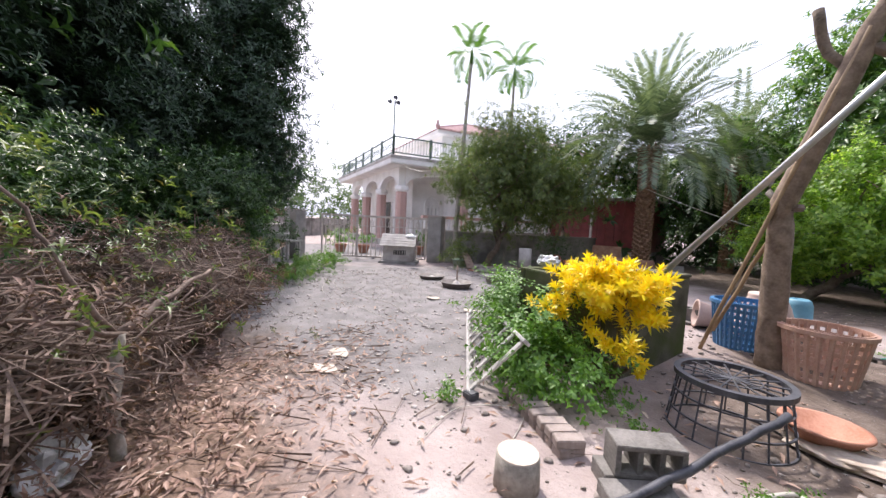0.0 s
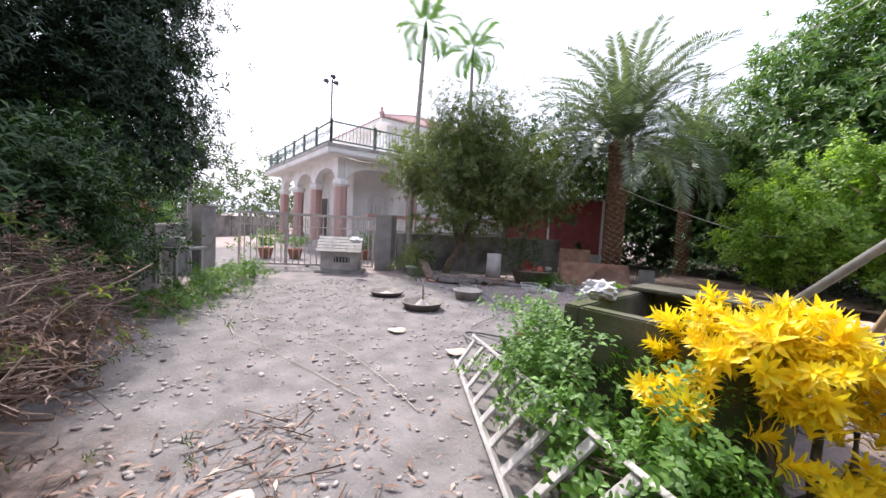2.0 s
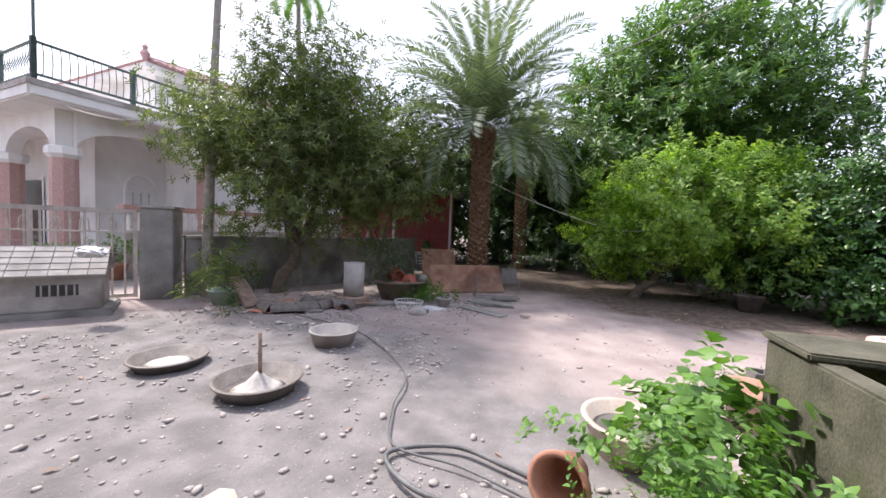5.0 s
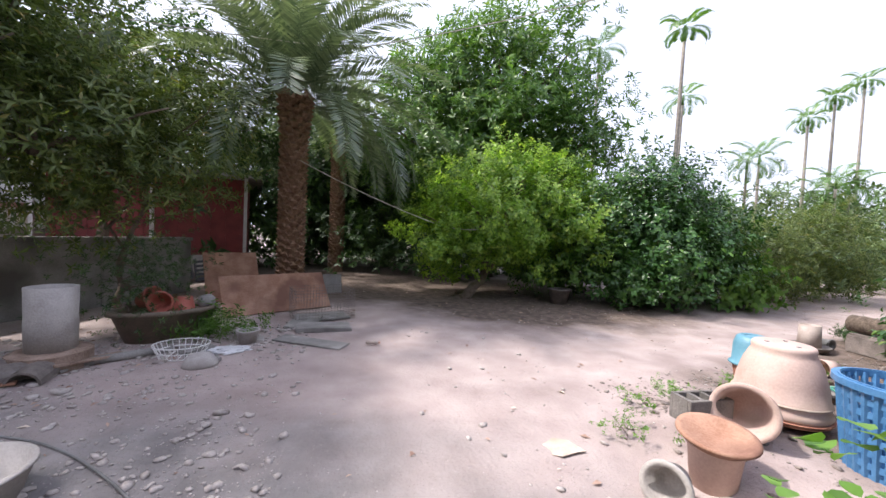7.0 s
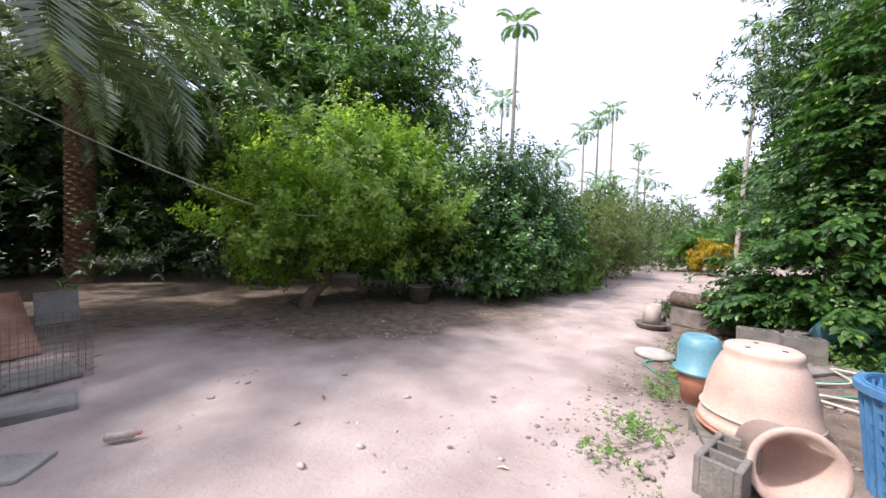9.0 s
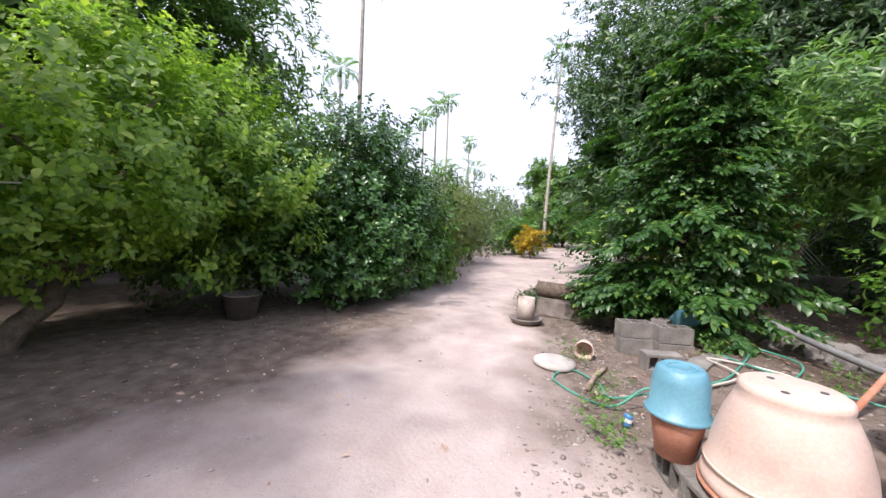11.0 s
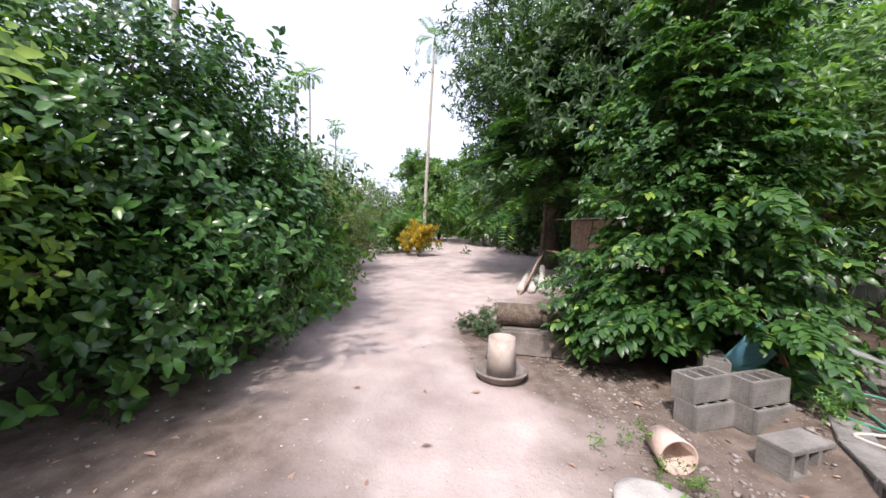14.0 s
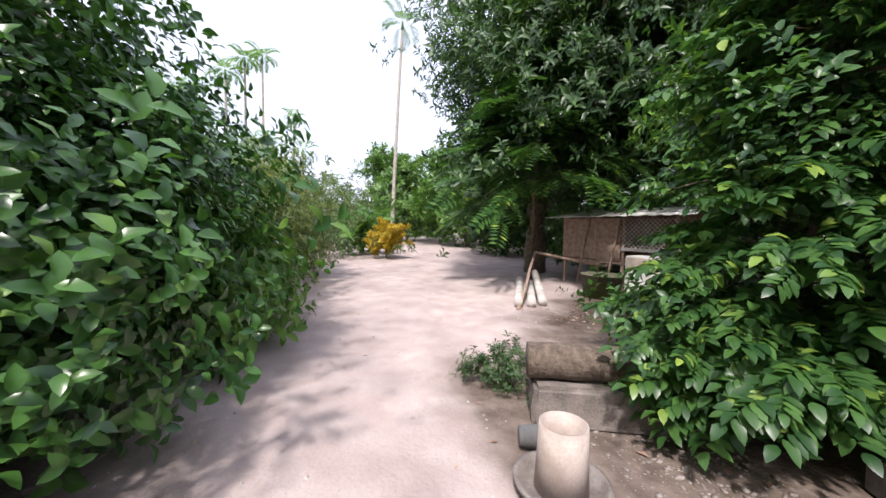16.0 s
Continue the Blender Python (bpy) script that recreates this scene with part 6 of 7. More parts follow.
part("shaft", boxm((-0.12, -0.12, -0.05), (0.12, 0.12, 0.45), 0.03), M_CONC, ps)

# junk beside the yard wall
gp = bucket("green_pot", pose(-9.35, 8.1, 0.0), open_pot(0.2, 0.28, 0.26), mat("pale_green_glaze", (0.22, 0.30, 0.24), (0.34, 0.42, 0.35), 5, 0.5, 0.1), "pale green pot with grassy weeds")
tree("grass_clump", (-9.35, 8.1, 0.2), [(0, 0, 0.15, 0.22, 0.22, 0.2)], 70, spray(9, 1.0, 0.08, 5), 0.24, L_OLIVE, "grassy weeds growing in the pot", "plant", trunk_r=0.01, seed=75, per=2)
pl = thing("plank", pose(-8.75, 8.05, 0.0, 0, -35, 158), "thick old plank leaning on the rubble", "plank")
part("board", boxm((-0.05, -0.13, 0.0), (0.75, 0.13, 0.1), 0.01), M_WOOD, pl)
JR = random.Random(8)
for k in range(12):
    x, y = -8.6 + 0.14 * k + JR.uniform(-0.15, 0.15), 8.25 + 0.06 * k + JR.uniform(-0.25, 0.25)
    b = thing("scrap_board", pose(x, y, 0.03 + 0.02 * (k % 3), JR.uniform(-6, 6), JR.uniform(-6, 6), JR.uniform(0, 180)), "broken board in the rubble by the wall", "board", "scrap boards")
    part("board", boxm((-0.3, -0.07, 0), (0.3, 0.07, 0.025), 0.004), JR.choice((M_WOOD, M_RUST, M_CONC)), b)
for k in range(7):
    x, y = -8.3 + 0.2 * k + JR.uniform(-0.1, 0.1), 8.0 + 0.14 * k + JR.uniform(-0.2, 0.2)
    b = thing("ridge_tile", pose(x, y, 0.04, 0, JR.uniform(-8, 8), JR.uniform(0, 180)), "dark curved roof tile in the rubble", "roof tile", "roof tiles")
    bm = bmesh.new()
    rows_ = [[bm.verts.new((-0.22 + 0.44 * j, r_ * math.cos(a), r_ * math.sin(a))) for a in [math.pi * i / 8 for i in range(9)]] for r_ in (0.11, 0.13) for j in (0, 1)]
    for i in range(8):
        bm.faces.new((rows_[2][i], rows_[2][i + 1], rows_[3][i + 1], rows_[3][i]))
        bm.faces.new((rows_[0][i], rows_[1][i], rows_[1][i + 1], rows_[0][i + 1]))
        for e, g_ in ((0, 2), (1, 3)):
            bm.faces.new((rows_[e][i], rows_[e][i + 1], rows_[g_][i + 1], rows_[g_][i]))
    part("shell", bm, M_PAN, b)
orp = thing("orange_scrap", pose(-8.35, 7.85, 0.02, 3, 2, 20), "torn orange plastic sheet on the rubble", "scrap")
part("sheet", boxm((-0.2, -0.08, 0), (0.2, 0.08, 0.015), 0.004), M_TERRA, orp)
br = thing("concrete_pipe", (-7.25, 8.95, 0.0), "upright pale concrete pipe on a dark ring", "pipe")
part("ring", lathe([(0.3, -0.03), (0.3, 0.18), (0.26, 0.2), (0.0, 0.2)], 20, wobble=0.05), M_WOOD, br)
part("shaft", lathe([(0.19, 0.2), (0.195, 0.5), (0.19, 0.52), (0.195, 0.82), (0.15, 0.82), (0.15, 0.6)], 24), M_CONCL, br, smooth=True)
pt = thing("planter_tub", pose(-6.65, 9.95, 0.0, 0, 0, 26), "long oval pinkish-brown planter tub with plants", "planter")
bm = lathe([(0.0, 0.0), (0.42, 0.0), (0.55, 0.34), (0.6, 0.35), (0.6, 0.4), (0.52, 0.4), (0.4, 0.1), (0.0, 0.1)], 32)
bmesh.ops.scale(bm, vec=(1, 0.55, 1), verts=bm.verts)
part("tub", bm, mat("glazed_tub", (0.13, 0.105, 0.075), (0.25, 0.19, 0.145), 5, 0.6, 0.2), pt, smooth=True)
bm = lathe([(0.5, 0.3), (0.0, 0.33)], 24)
bmesh.ops.scale(bm, vec=(1, 0.5, 1), verts=bm.verts)
part("soil", bm, M_TERRA, pt)
bl = thing("grey_pot", (-6.25, 10.12, 0.33), "small round grey pot on the planter's soil", "pot")
part("body", lathe([(0.05, 0), (0.11, 0.08), (0.1, 0.16), (0.06, 0.2), (0.0, 0.2)], 18), M_CONC, bl, smooth=True)
tree("potted_plant", (-7.0, 9.85, 0.3), [(0, 0, 0.35, 0.4, 0.3, 0.35), (0.1, 0, 0.7, 0.25, 0.25, 0.2)], 700, NARROW, 0.05, L_DARK, "feathery dark plant growing in the planter tub", "plant", trunk_r=0.02, seed=76)
for k, (a, b, h, off) in enumerate((((-6.25, 11.0), (-4.6, 11.85), 0.62, 0.45), ((-6.75, 11.9), (-5.9, 12.3), 0.95, 0.55))):
    m_, ln_ = along(a, b)
    bd = thing("rusty_sheet", m_, "rust-brown sheet leaning round the palm's foot", "sheet", "rusty sheets")
    bm = boxm((0, -0.01, 0), (ln_, 0.01, math.hypot(h, off)), 0.004)
    bmesh.ops.rotate(bm, cent=(0, 0, 0), matrix=Matrix.Rotation(-math.atan2(off, h), 3, "X"), verts=bm.verts)
    part("board", bm, M_RUST, bd)
sg = thing("small_board", pose(-4.55, 13.3, 0.0, -12, 0, 20), "small blue-grey board standing on edge", "board")
part("board", boxm((-0.22, -0.012, 0.02), (0.22, 0.012, 0.46), 0.005), M_CONC, sg)
wf = thing("wire_cage", pose(-5.12, 10.5, 0.0, 0, 0, 16), "low rusty wire mesh cage on the ground", "cage")
CW, CD, CH = 0.95, 0.6, 0.5
for nm, o, u, v, lu, lv in (("front", (0, 0), (1, 0, 0), (0, 0, 1), CW, CH), ("back", (0, CD), (1, 0, 0), (0, 0, 1), CW, CH), ("side", (0, 0), (0, 1, 0), (0, 0, 1), CD, CH), ("side", (CW, 0), (0, 1, 0), (0, 0, 1), CD, CH)):
    bm = bmesh.new()
    o, u, v = Vector((*o, 0.01)), Vector(u), Vector(v)
    for k in range(int(lu / 0.05) + 1):
        tube([o + u * k * 0.05, o + u * k * 0.05 + v * lv], 0.0022, 3, bm)
    for k in range(int(lv / 0.05) + 1):
        tube([o + v * k * 0.05, o + v * k * 0.05 + u * lu], 0.0022, 3, bm)
    part(nm, bm, M_PAN, wf)["kind"] = "stuff"
part("floor_board", boxm((0.05, 0.05, 0.0), (CW - 0.05, CD - 0.05, 0.03), 0.005), M_CONC, wf)
fb = thing("flat_board", pose(-4.85, 9.45, 0.004, 0, 0, -32), "long flat weathered board lying on the dirt", "board")
part("board", boxm((-0.5, -0.14, 0), (0.5, 0.14, 0.02), 0.005), M_CONC, fb)
for x, y, rx, ry, rz, r_ in ((-6.95, 10.02, 70, 0, 60, 0.13), (-6.7, 9.98, 84, 0, 10, 0.13), (-6.5, 10.06, 180, 0, 0, 0.14)):
    bucket("plant_pot", pose(x, y, 0.47 if rx < 90 else 0.52, rx, ry, rz), open_pot(r_ * 0.7, r_, 0.2, 0.012), M_REDPOT, "empty red plastic plant pot in the planter tub")
wb_ = thing("wire_basket", (-6.2, 9.12, 0.01), "white plastic-coated wire basket on the ground", "basket")
for z, r_ in ((0.005, 0.17), (0.07, 0.195), (0.14, 0.22)):
    part("hoop", tube([(1.25 * r_ * math.cos(0.2244 * k), r_ * math.sin(0.2244 * k), z) for k in range(29)], 0.006, 5), M_WHITE, wb_)
for k in range(26):
    a = 6.283 * k / 26
    part("wire", tube([(1.25 * 0.17 * math.cos(a), 0.17 * math.sin(a), 0.005), (1.25 * 0.22 * math.cos(a), 0.22 * math.sin(a), 0.14)], 0.0045, 4), M_WHITE, wb_)
for k in range(7):
    x = -0.18 + 0.06 * k
    ye = 0.17 * math.sqrt(max(0.0, 1 - (x / 0.2125) ** 2))
    part("wire", tube([(x, -ye, 0.005), (x, ye, 0.005)], 0.0045, 4), M_WHITE, wb_)
bucket("upturned_bowl", pose(-5.93, 8.82, 0.0), [(0.17, 0.0), (0.165, 0.03), (0.12, 0.1), (0.06, 0.13), (0.0, 0.135)], M_CONCL, "grey plastic bowl lying upside down", "bowl")
bucket("square_pot", pose(-5.62, 9.55, 0.0, 0, 0, 20), open_pot(0.1, 0.13, 0.16), M_CONCL, "small pale concrete pot")
rg = thing("rag", pose(-5.74, 9.22, 0.02, 4, 3, 20), "crumpled pale plastic rag on the ground", "rag")
bm = bmesh.new()
bmesh.ops.create_icosphere(bm, subdivisions=4, radius=1)
for v in bm.verts:
    v.co = Vector((v.co.x * 0.2, v.co.y * 0.11, v.co.z * 0.035)) * (1 + 0.5 * noise.noise(v.co * 2.6))
part("sheet", bm, M_PLASTICBAG, rg)
gpipe = thing("grey_pipe", (0, 0, 0), "grey plastic pipe lying beside the planter", "pipe")
part("tube", tube([(-7.3, 8.75, 0.05), (-6.35, 9.3, 0.05)], 0.045, 12), M_CONC, gpipe, smooth=True)
tree("grass_clump", (-5.95, 9.95, 0), [(0, 0, 0.1, 0.4, 0.22, 0.12)], 260, spray(9, 1.0, 0.08, 5), 0.11, L_WEED, "low green grass beside the planter tub", "grass", trunk_r=0.005, seed=77, per=4, clump=0.05)
for k in range(3):
    cr = thing("plastic_crate", pose(-8.75 + 0.42 * k, 14.9 + 0.1 * k, 0.0, 0, -18 + 6 * k, 12), "dark plastic crate with slatted sides near the shed", "crate", "plastic crates")
    for j in range(5):
        part("slat", boxm((0.01, -0.02, 0.04 + 0.11 * j), (0.38, 0.0, 0.10 + 0.11 * j)), M_BLACKPL, cr)
    for x in (0.0, 0.36):
        part("corner", boxm((x, -0.03, 0.0), (x + 0.03, 0.3, 0.58), 0.004), M_BLACKPL, cr)
    part("floor", boxm((0.03, 0.0, 0.0), (0.36, 0.3, 0.02)), M_BLACKPL, cr)
for x, y, s, c in ((-6.1, 9.3, 0.18, M_CONC), (-5.6, 9.6, 0.16, M_CONCL), (-5.9, 8.9, 0.13, M_CONC), (-7.6, 8.2, 0.14, M_CONC), (-5.0, 10.5, 0.34, M_CONC), (-4.7, 10.2, 0.4, M_CONC)):
    fl = thing("paving_slab", pose(x, y, 0.0, JR.uniform(-3, 3), JR.uniform(-3, 3), JR.uniform(0, 90)), "broken flat concrete slab on the dirt", "slab", "broken slabs")
    part("slab", boxm((-s, -s * 0.6, -0.02), (s, s * 0.6, 0.045), 0.01), c, fl)
for k in range(5):
    b = thing("paper_scrap", pose((-3.75, -3.4, -4.5, -5.6, -3.0)[k], (1.55, 1.25, 4.2, 4.2, 6.6)[k], 0.012, 2, 3, 40 * k), "flat pale scrap of paper on the ground", "paper", "paper scraps")
    bm = bmesh.new()
    vs_ = [bm.verts.new((0.16 * math.cos(a) * JR.uniform(0.6, 1.2), 0.12 * math.sin(a) * JR.uniform(0.6, 1.2), JR.uniform(0, 0.02))) for a in [0.7 * i for i in range(9)]]
    bm.faces.new(vs_)
    r_ = bmesh.ops.extrude_face_region(bm, geom=bm.faces[:])
    bmesh.ops.translate(bm, vec=(0, 0, 0.004), verts=[e for e in r_["geom"] if isinstance(e, bmesh.types.BMVert)])
    part("sheet", bm, M_CREAM, b)
bt = thing("plastic_bottle", pose(-4.15, 9.25, 0.05, 90, 0, 70), "crushed clear plastic bottle with a red cap", "bottle")
part("body", lathe([(0.022, 0), (0.03, 0.015), (0.024, 0.08), (0.031, 0.13), (0.012, 0.17)], 14), M_FEED, bt, smooth=True)
part("cap", lathe([(0.014, 0.171), (0.014, 0.188)], 12), M_TERRA, bt)

# clutter along the left wall
tb = thing("black_tank", pose(-11.75, 1.35, 0, 0, 0, 38), "large black plastic tank by the wall", "tank")
for lo, hi in (((-0.9, -0.5, -0.03), (-0.86, 0.5, 0.8)), ((0.86, -0.5, -0.03), (0.9, 0.5, 0.8)), ((-0.859, -0.5, -0.03), (0.859, -0.46, 0.8)), ((-0.859, 0.46, -0.03), (0.859, 0.5, 0.8))):
    part("side", boxm(lo, hi, 0.01), M_BLACKPL, tb)
part("rim", boxm((-0.93, -0.53, 0.76), (0.93, -0.501, 0.82), 0.008), M_BLACKPL, tb)
part("floor", boxm((-0.859, -0.459, 0.0), (0.859, 0.459, 0.03)), M_BLACKPL, tb)
tblx = thing("work_table", pose(-10.6, 2.5, 0, 0, 0, 30), "old grey table stacked with odds and ends", "table")
part("tabletop", boxm((-0.6, -0.35, 0.78), (0.6, 0.35, 0.83), 0.01), M_CONC, tblx)
for x in (-0.55, 0.5):
    for y in (-0.3, 0.25):
        part("leg", boxm((x, y, -0.05), (x + 0.05, y + 0.05, 0.779)), M_STEEL, tblx)
bucket("white_bowl", pose(-10.45, 2.55, 0.832), open_pot(0.14, 0.22, 0.16), M_WHITE, "white enamel bowl on the table", "bowl")
for x, y, s in ((-9.3, 3.0, 0.45), (-10.2, 3.6, 0.45), (-8.6, 2.4, 0.4), (-10.9, 4.1, 0.4), (-8.2, 1.9, 0.35), (-9.8, 2.9, 0.4)):
    tree("weed_patch", (x, y, 0), [(0, 0, s * 0.35, s * 1.5, s * 1.2, s * 0.4)], 420, NARROW, 0.06, L_MANGO, "green creeping weeds by the wall", "weeds", trunk_r=0.01, clump=0.05, seed=int(50 * s + 9 * y), group="weed patches")
for x, y in ((-14.6, 7.0), (-14.2, 8.3), (-15.2, 6.2), (-13.6, 9.2)):
    q = bucket("flower_pot", pose(x, y, 0.0), open_pot(0.18, 0.26, 0.35), M_TERRA, "terracotta pot with a plant in the house yard")
    tree("potted_plant", (x, y, 0.3), [(0, 0, 0.3, 0.28, 0.28, 0.25)], 110, BROAD, 0.08, L_WEED, "bushy plant in a yard pot", "plant", trunk_r=0.02, clump=0.06, seed=int(-7 * x), group="yard plants")
rag = thing("plastic_bag", (-10.2, 6.6, 0.98), "white crumpled bag on the kennel roof", "bag")
bm = bmesh.new()
bmesh.ops.create_icosphere(bm, subdivisions=3, radius=1)
for v in bm.verts:
    v.co = Vector((v.co.x * 0.22, v.co.y * 0.16, v.co.z * 0.08)) * (1 + 0.4 * noise.noise(v.co * 2.8))
part("sheet", bm, M_PLASTICBAG, rag)


# ---- poultry coop ----
def build_coop():
    m_, ln_ = along((10.2, 4.55), (7.75, 3.2))
    c = thing("chicken_coop", m_, "raised wooden poultry coop with wire front and a pale tin roof", "coop")
    for k in range(24):
        x = -0.35 + k * 0.15
        bm = boxm((x, -0.4, 0), (x + 0.15, 1.7, 0.012))
        bmesh.ops.rotate(bm, cent=(0, 0, 0), matrix=Matrix.Rotation(radians(8), 3, "X"), verts=bm.verts)
        bmesh.ops.translate(bm, vec=(0, 0, 1.78 + 0.014 * (k % 2) + 0.05 * k / 24), verts=bm.verts)
        part("roof_sheet", bm, M_WHITE, c, "pale corrugated tin sheet")
    part("floor", boxm((0, 0, 0.62), (ln_, 1.3, 0.68)), M_WOOD, c)
    part("back_wall", boxm((0, 1.28, 0.68), (ln_, 1.32, 1.95)), M_RUST, c)
    part("side_wall", boxm((-0.04, 0, 0.68), (0.0, 1.28, 1.8)), M_WOOD, c)
    for x in (0.0, 0.95, 1.6, ln_ - 0.06):
        for y in (0.0, 1.22):
            part("post", boxm((x, y, -0.05), (x + 0.06, y + 0.06, 1.78 + 0.14 * y)), M_WOOD, c)
    for x, w in ((0.06, 0.9), (1.02, 0.55)):
        part("board", boxm((x, -0.01, 0.7), (x + w, 0.0, 1.72)), M_WOOD, c)
    bm = bmesh.new()
    for k in range(24):
        x = 1.68 + k * 0.1
        tube([(x - 0.5, 0, 1.0), (x + 0.2, 0, 1.72)], 0.007, 4, bm)
        tube([(x + 0.2, 0, 1.0), (x - 0.5, 0, 1.72)], 0.007, 4, bm)
    part("wire_front", bm, M_STEEL, c)["kind"] = "stuff"
    part("rail", boxm((1.6, -0.04, 0.96), (ln_, -0.001, 1.03)), M_STEEL, c)
    for k, x in enumerate((0.5, 1.3)):
        part("prop", tube([(x, -0.1, 0.05), (x + 0.25, -0.05, 1.7)], 0.025, 6), M_WOOD, c)
    w = thing("white_cabinet", m_ @ pose(2.1, -0.75, 0), "old white metal cabinet beside the coop", "cabinet")
    part("body", boxm((0, 0, 0), (0.7, 0.55, 0.9), 0.02), M_WHITE, w)
    part("panel", boxm((0.03, -0.012, 0.6), (0.67, -0.001, 0.87)), M_CREAM, w)
    bucket("green_tub", m_ @ pose(1.95, -1.35, 0), open_pot(0.34, 0.42, 0.5), M_MOSS, "round mossy green tub with plants", "tub")
    for k, (a, b) in enumerate((((7.0, 6.85, 0.08), (9.2, 6.1, 0.2)), ((7.0, 6.6, 0.08), (9.0, 5.9, 0.12)), ((7.1, 6.35, 0.08), (9.3, 5.7, 0.35)))):
        q = thing("pipe", (0, 0, 0), "weathered pipe lying on the ground by the coop", "pipe", "pipes by the coop")
        part("tube", tube([a, b], 0.08, 12), M_CONCL, q, smooth=True)
    for k, (a, b) in enumerate((((6.8, 6.9, 0.02), (10.1, 5.4, 0.8)), ((10.1, 5.4, 0.8), (9.0, 4.0, 0.55)))):
        q = thing("pole", (0, 0, 0), "bare wooden pole propped by the coop", "pole", "poles by the coop")
        part("stem", tube(wiggle([a, b], 5, 0.02, k), 0.035, 7), M_WOOD, q, smooth=True)


build_coop()

# ---- far end of the path ----
tree("tree", (27.0, 4.2, 0), [(0, 0, 3.6, 3.2, 3.0, 2.6), (0.5, 0.4, 5.6, 2.4, 2.4, 1.8)], 2600, SPRAY, 0.42, L_MANGO, "leafy tree beside the far path", trunk_r=0.25, seed=101)
tree("tree", (34.0, 8.6, 0), [(0, 0, 3.6, 3.4, 3.0, 2.8), (-0.8, 0.6, 5.8, 2.4, 2.4, 1.8)], 2600, SPRAY, 0.46, L_MANGO, "leafy tree at the end of the path", trunk_r=0.25, seed=102)
tree("tree", (19.5, 3.6, 0), [(0, 0, 2.6, 2.4, 2.2, 2.2), (0.3, 0.6, 4.4, 1.8, 1.8, 1.6)], 2600, SPRAY, 0.32, L_DARK, "dark leafy tree beside the path", trunk_r=0.2, seed=103)
tree("young_palm", (18.6, 10.4, 0), [(0, 0, 1.6, 0.9, 0.9, 0.6)], 60, PIN, 1.3, L_ARECA, "young feathery palm behind the yellow shrub", "palm tree", trunk_r=0.06, seed=104, per=2)

# small weeds in the gravel along the kerb and by the planter
for x, y, s_ in ((0.1, 7.15, 0.12), (0.5, 7.0, 0.1), (0.95, 7.25, 0.1), (1.35, 7.35, 0.12), (-0.3, 7.1, 0.14), (-0.55, 7.05, 0.1), (-1.3, 7.0, 0.16), (-1.7, 7.0, 0.14), (-2.4, 6.6, 0.18), (-6.1, 9.75, 0.2), (-5.8, 9.9, 0.16), (1.6, 5.9, 0.16), (1.1, 5.1, 0.18), (0.5, 4.6, 0.2), (2.6, 4.9, 0.2)):
    tree("weed", (x, y, ground_height(x, y)), [(0, 0, s_ * 0.45, s_, s_ * 0.8, s_ * 0.5)], 55, BROAD, 0.024, L_WEED, "small green weed in the gravel", "weed", trunk_r=0.005, clump=0.03, seed=int(100 * s_ + 50 + 9 * x), group="weeds")


# ---- overhead wires ----
def wire(pts, label, r=0.01):
    w = thing("overhead_wire", (0, 0, 0), label, "wire", "overhead wires")
    P = []
    for a, b in zip(pts, pts[1:]):
        P += arc(a, b, 0.06, 8)
    part("strand", tube(P, r, 5), M_HOSEW, w)


wire([(-16.2, 9.6, 4.4), (-13.3, 9.1, 3.7), (-10.2, 10.4, 4.1), (-4.4, 12.0, 5.1), (-0.3, 9.9, 5.8), (4.0, 6.8, 6.6)], "thin pale wire strung across the yard")
wire([(-5.3, 12.5, 2.9), (-2.4, 12.2, 1.75), (-1.2, 12.3, 1.7)], "thin wire from the palm to the lime tree")


# ---- stones and small litter over the yard ----
def pebble_mesh():
    bm = bmesh.new()
    bmesh.ops.create_icosphere(bm, subdivisions=1, radius=1)
    for v in bm.verts:
        v.co *= 1 + 0.55 * noise.noise(v.co * 1.7)
    v = np.array([tuple(q.co) for q in bm.verts])
    f = [tuple(q.index for q in g.verts) for g in bm.faces]
    bm.free()
    return v * np.array((1, 0.75, 0.32)), f


PEBBLE = pebble_mesh()


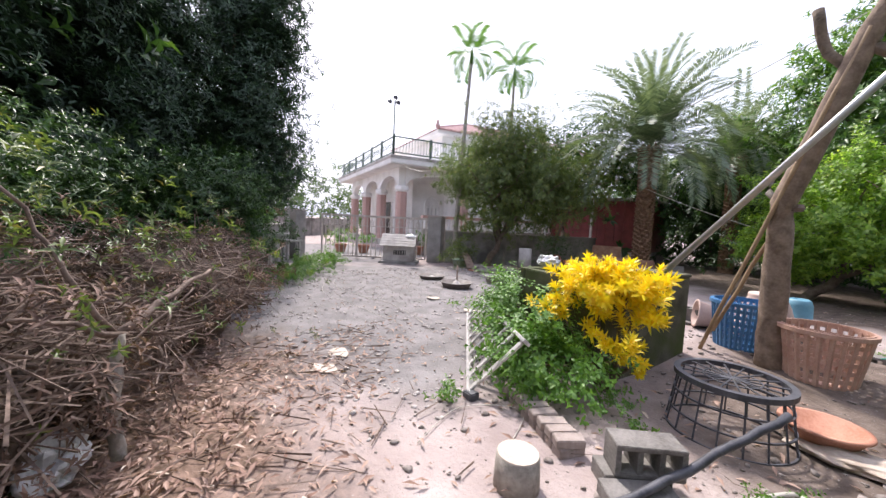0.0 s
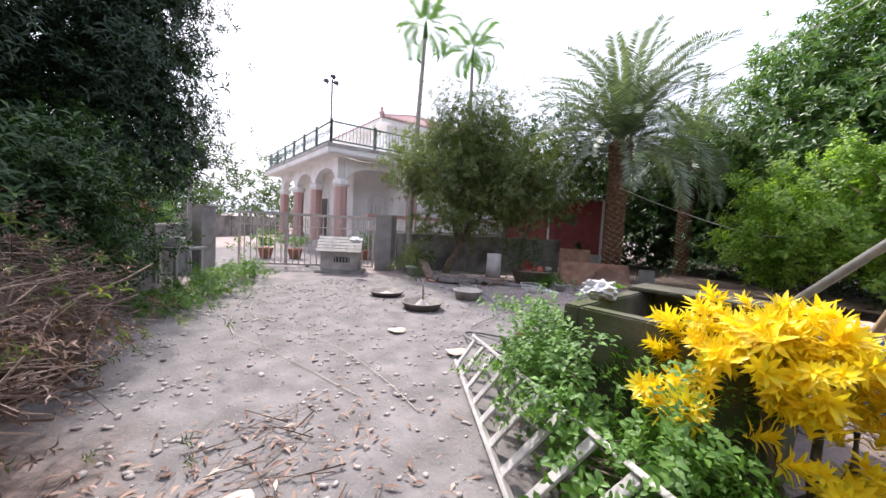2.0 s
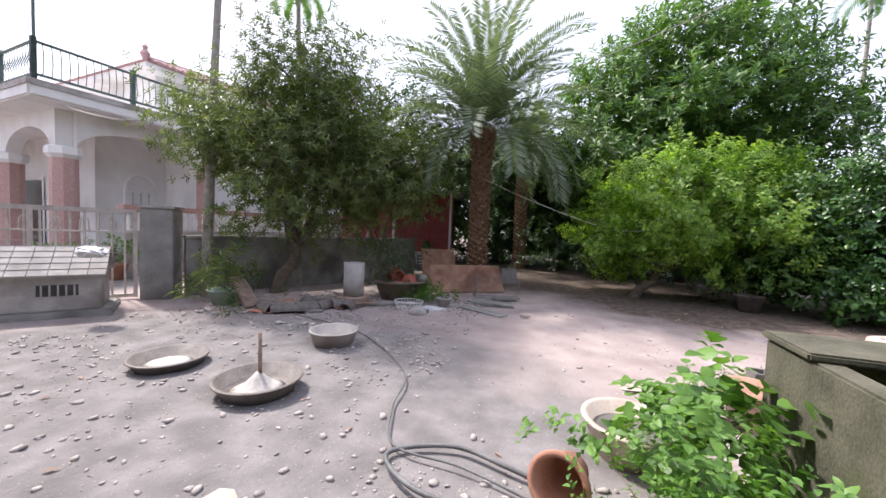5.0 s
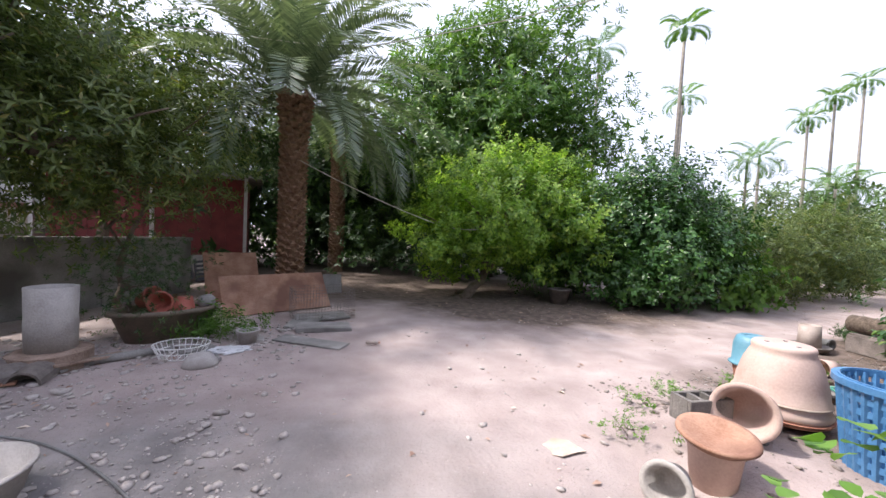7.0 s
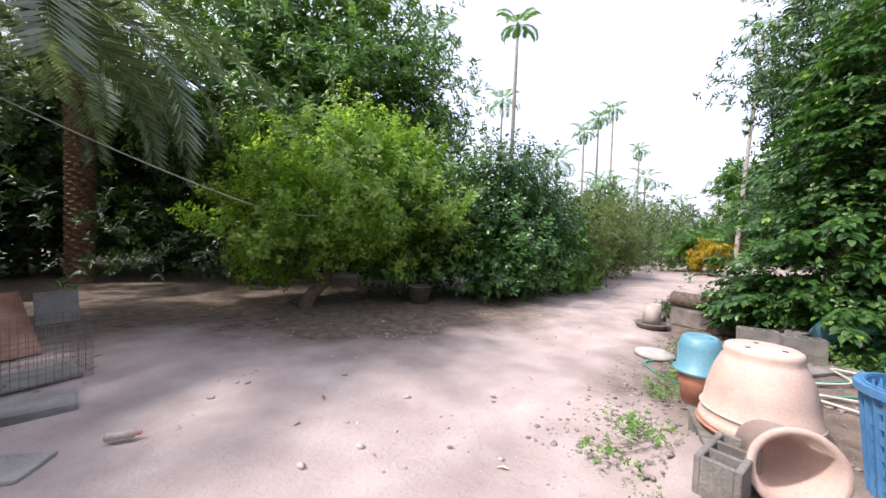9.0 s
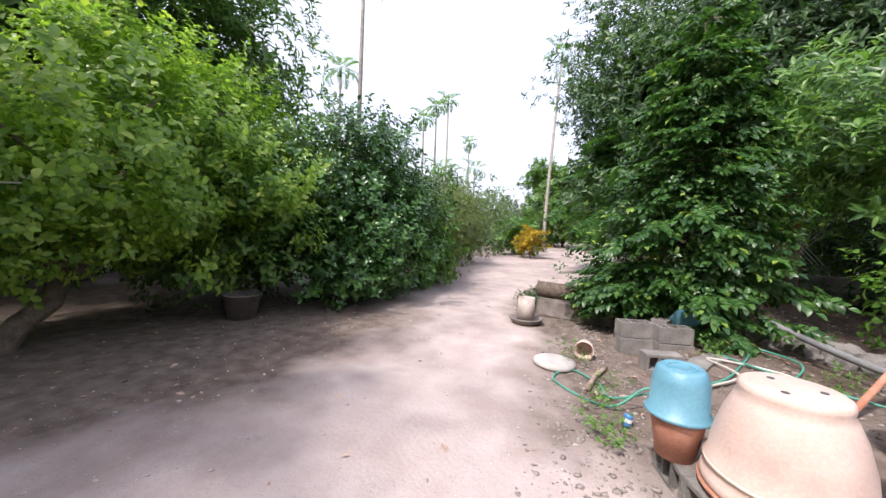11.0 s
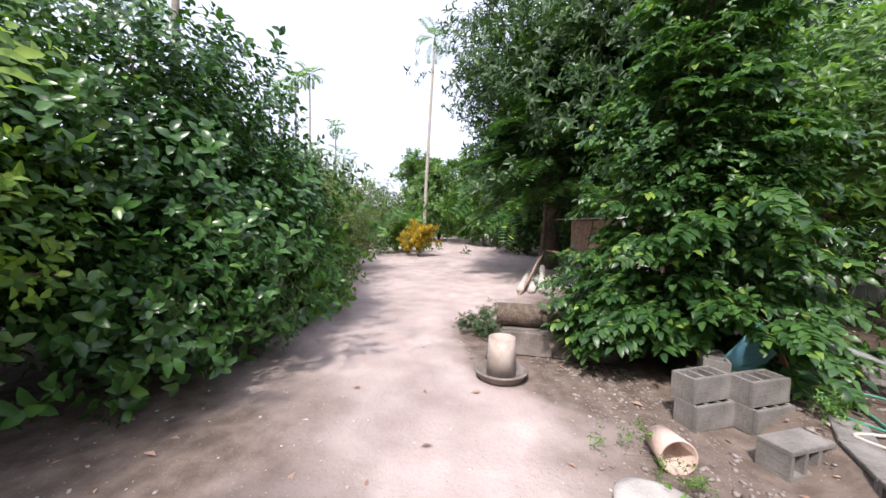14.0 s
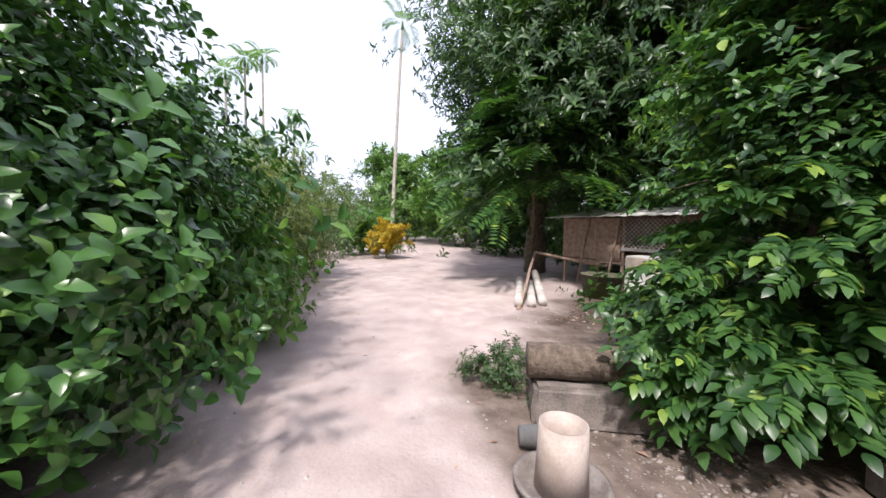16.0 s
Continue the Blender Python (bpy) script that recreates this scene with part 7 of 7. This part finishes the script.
def scatter_stones(n, area, size, seed, label, name="gravel", material=None, weight=None):
    rnd = np.random.RandomState(seed)
    x, y = rnd.uniform(area[0], area[2], n), rnd.uniform(area[1], area[3], n)
    if weight:
        k = rnd.rand(n) < np.array([weight(a, b) for a, b in zip(x, y)])
        x, y = x[k], y[k]
    s = size[0] * (size[1] / size[0]) ** (rnd.rand(len(x)) ** 2.2)
    z = np.array([ground_height(a, b) for a, b in zip(x, y)]) + s * 0.15
    nn = np.stack([rnd.normal(scale=0.2, size=len(x)), rnd.normal(scale=0.2, size=len(x)), np.ones(len(x))], 1)
    me = scatter_mesh(name, PEBBLE, np.stack([x, y, z], 1), frames_from(nn, rnd.uniform(0, 6.28, len(x))), s)
    tagged(link(name, me, material or M_STONE), label, "gravel", kind="stuff")


scatter_stones(26000, (-10, 1, -2, 10), (0.005, 0.048), 91, "scattered pale stones and rubble bits on the yard", weight=lambda x, y: (0.2 + 0.8 * noise.noise((x * 0.8, y * 0.8, 2)) ** 2 * 4) * (1.0 if x < -4.9 or y < 5.0 else 0.1))
scatter_stones(1600, (-9.4, 7.4, -5.0, 10.6), (0.012, 0.09), 92, "broken stones along the yard wall", weight=lambda x, y: 1.0 if abs(y - (8.3 + 0.55 * (x + 9))) < 0.9 else 0.1)
scatter_stones(5200, (-2.0, 6.7, 4.5, 8.0), (0.005, 0.034), 93, "gravel along the kerb beside the path", material=M_GRAVEL, weight=lambda x, y: max(0.0, min(1.0, (7.75 - y) / 0.6)))
scatter_stones(1800, (-2.4, 1.0, 1.5, 6.4), (0.006, 0.045), 94, "small stones among the pots", material=M_GRAVEL)
scatter_stones(1200, (-3, 7, 12, 11.5), (0.006, 0.022), 95, "fine gravel on the path")
scatter_stones(1500, (0, 3.2, 7, 6.4), (0.008, 0.045), 96, "stones and clods on the shaded bed", material=M_GRAVEL)
rnd_ = np.random.RandomState(97)
n_ = 2600
x_, y_ = rnd_.uniform(-10, 7, n_), rnd_.uniform(2, 13.5, n_)
k_ = rnd_.rand(n_) < np.array([0.9 if (y > 10.3 and x > -3) or (y < 7.2 and x > -1.5) or (x < -6 and y > 7.4) else 0.16 for x, y in zip(x_, y_)])
x_, y_ = x_[k_], y_[k_]
z_ = np.array([ground_height(a, b) for a, b in zip(x_, y_)]) + 0.008
me_ = scatter_mesh("fallen_leaves", simple_leaf(1.0, 0.4, 0.1, 0.1), np.stack([x_, y_, z_], 1), frames_from(np.stack([rnd_.normal(scale=0.2, size=len(x_)), rnd_.normal(scale=0.2, size=len(x_)), np.ones(len(x_))], 1), rnd_.uniform(0, 6.28, len(x_))), rnd_.uniform(0.03, 0.1, len(x_)))
tagged(link("fallen_leaves", me_, L_DRY), "scattered fallen dry leaves", "leaves", kind="stuff")
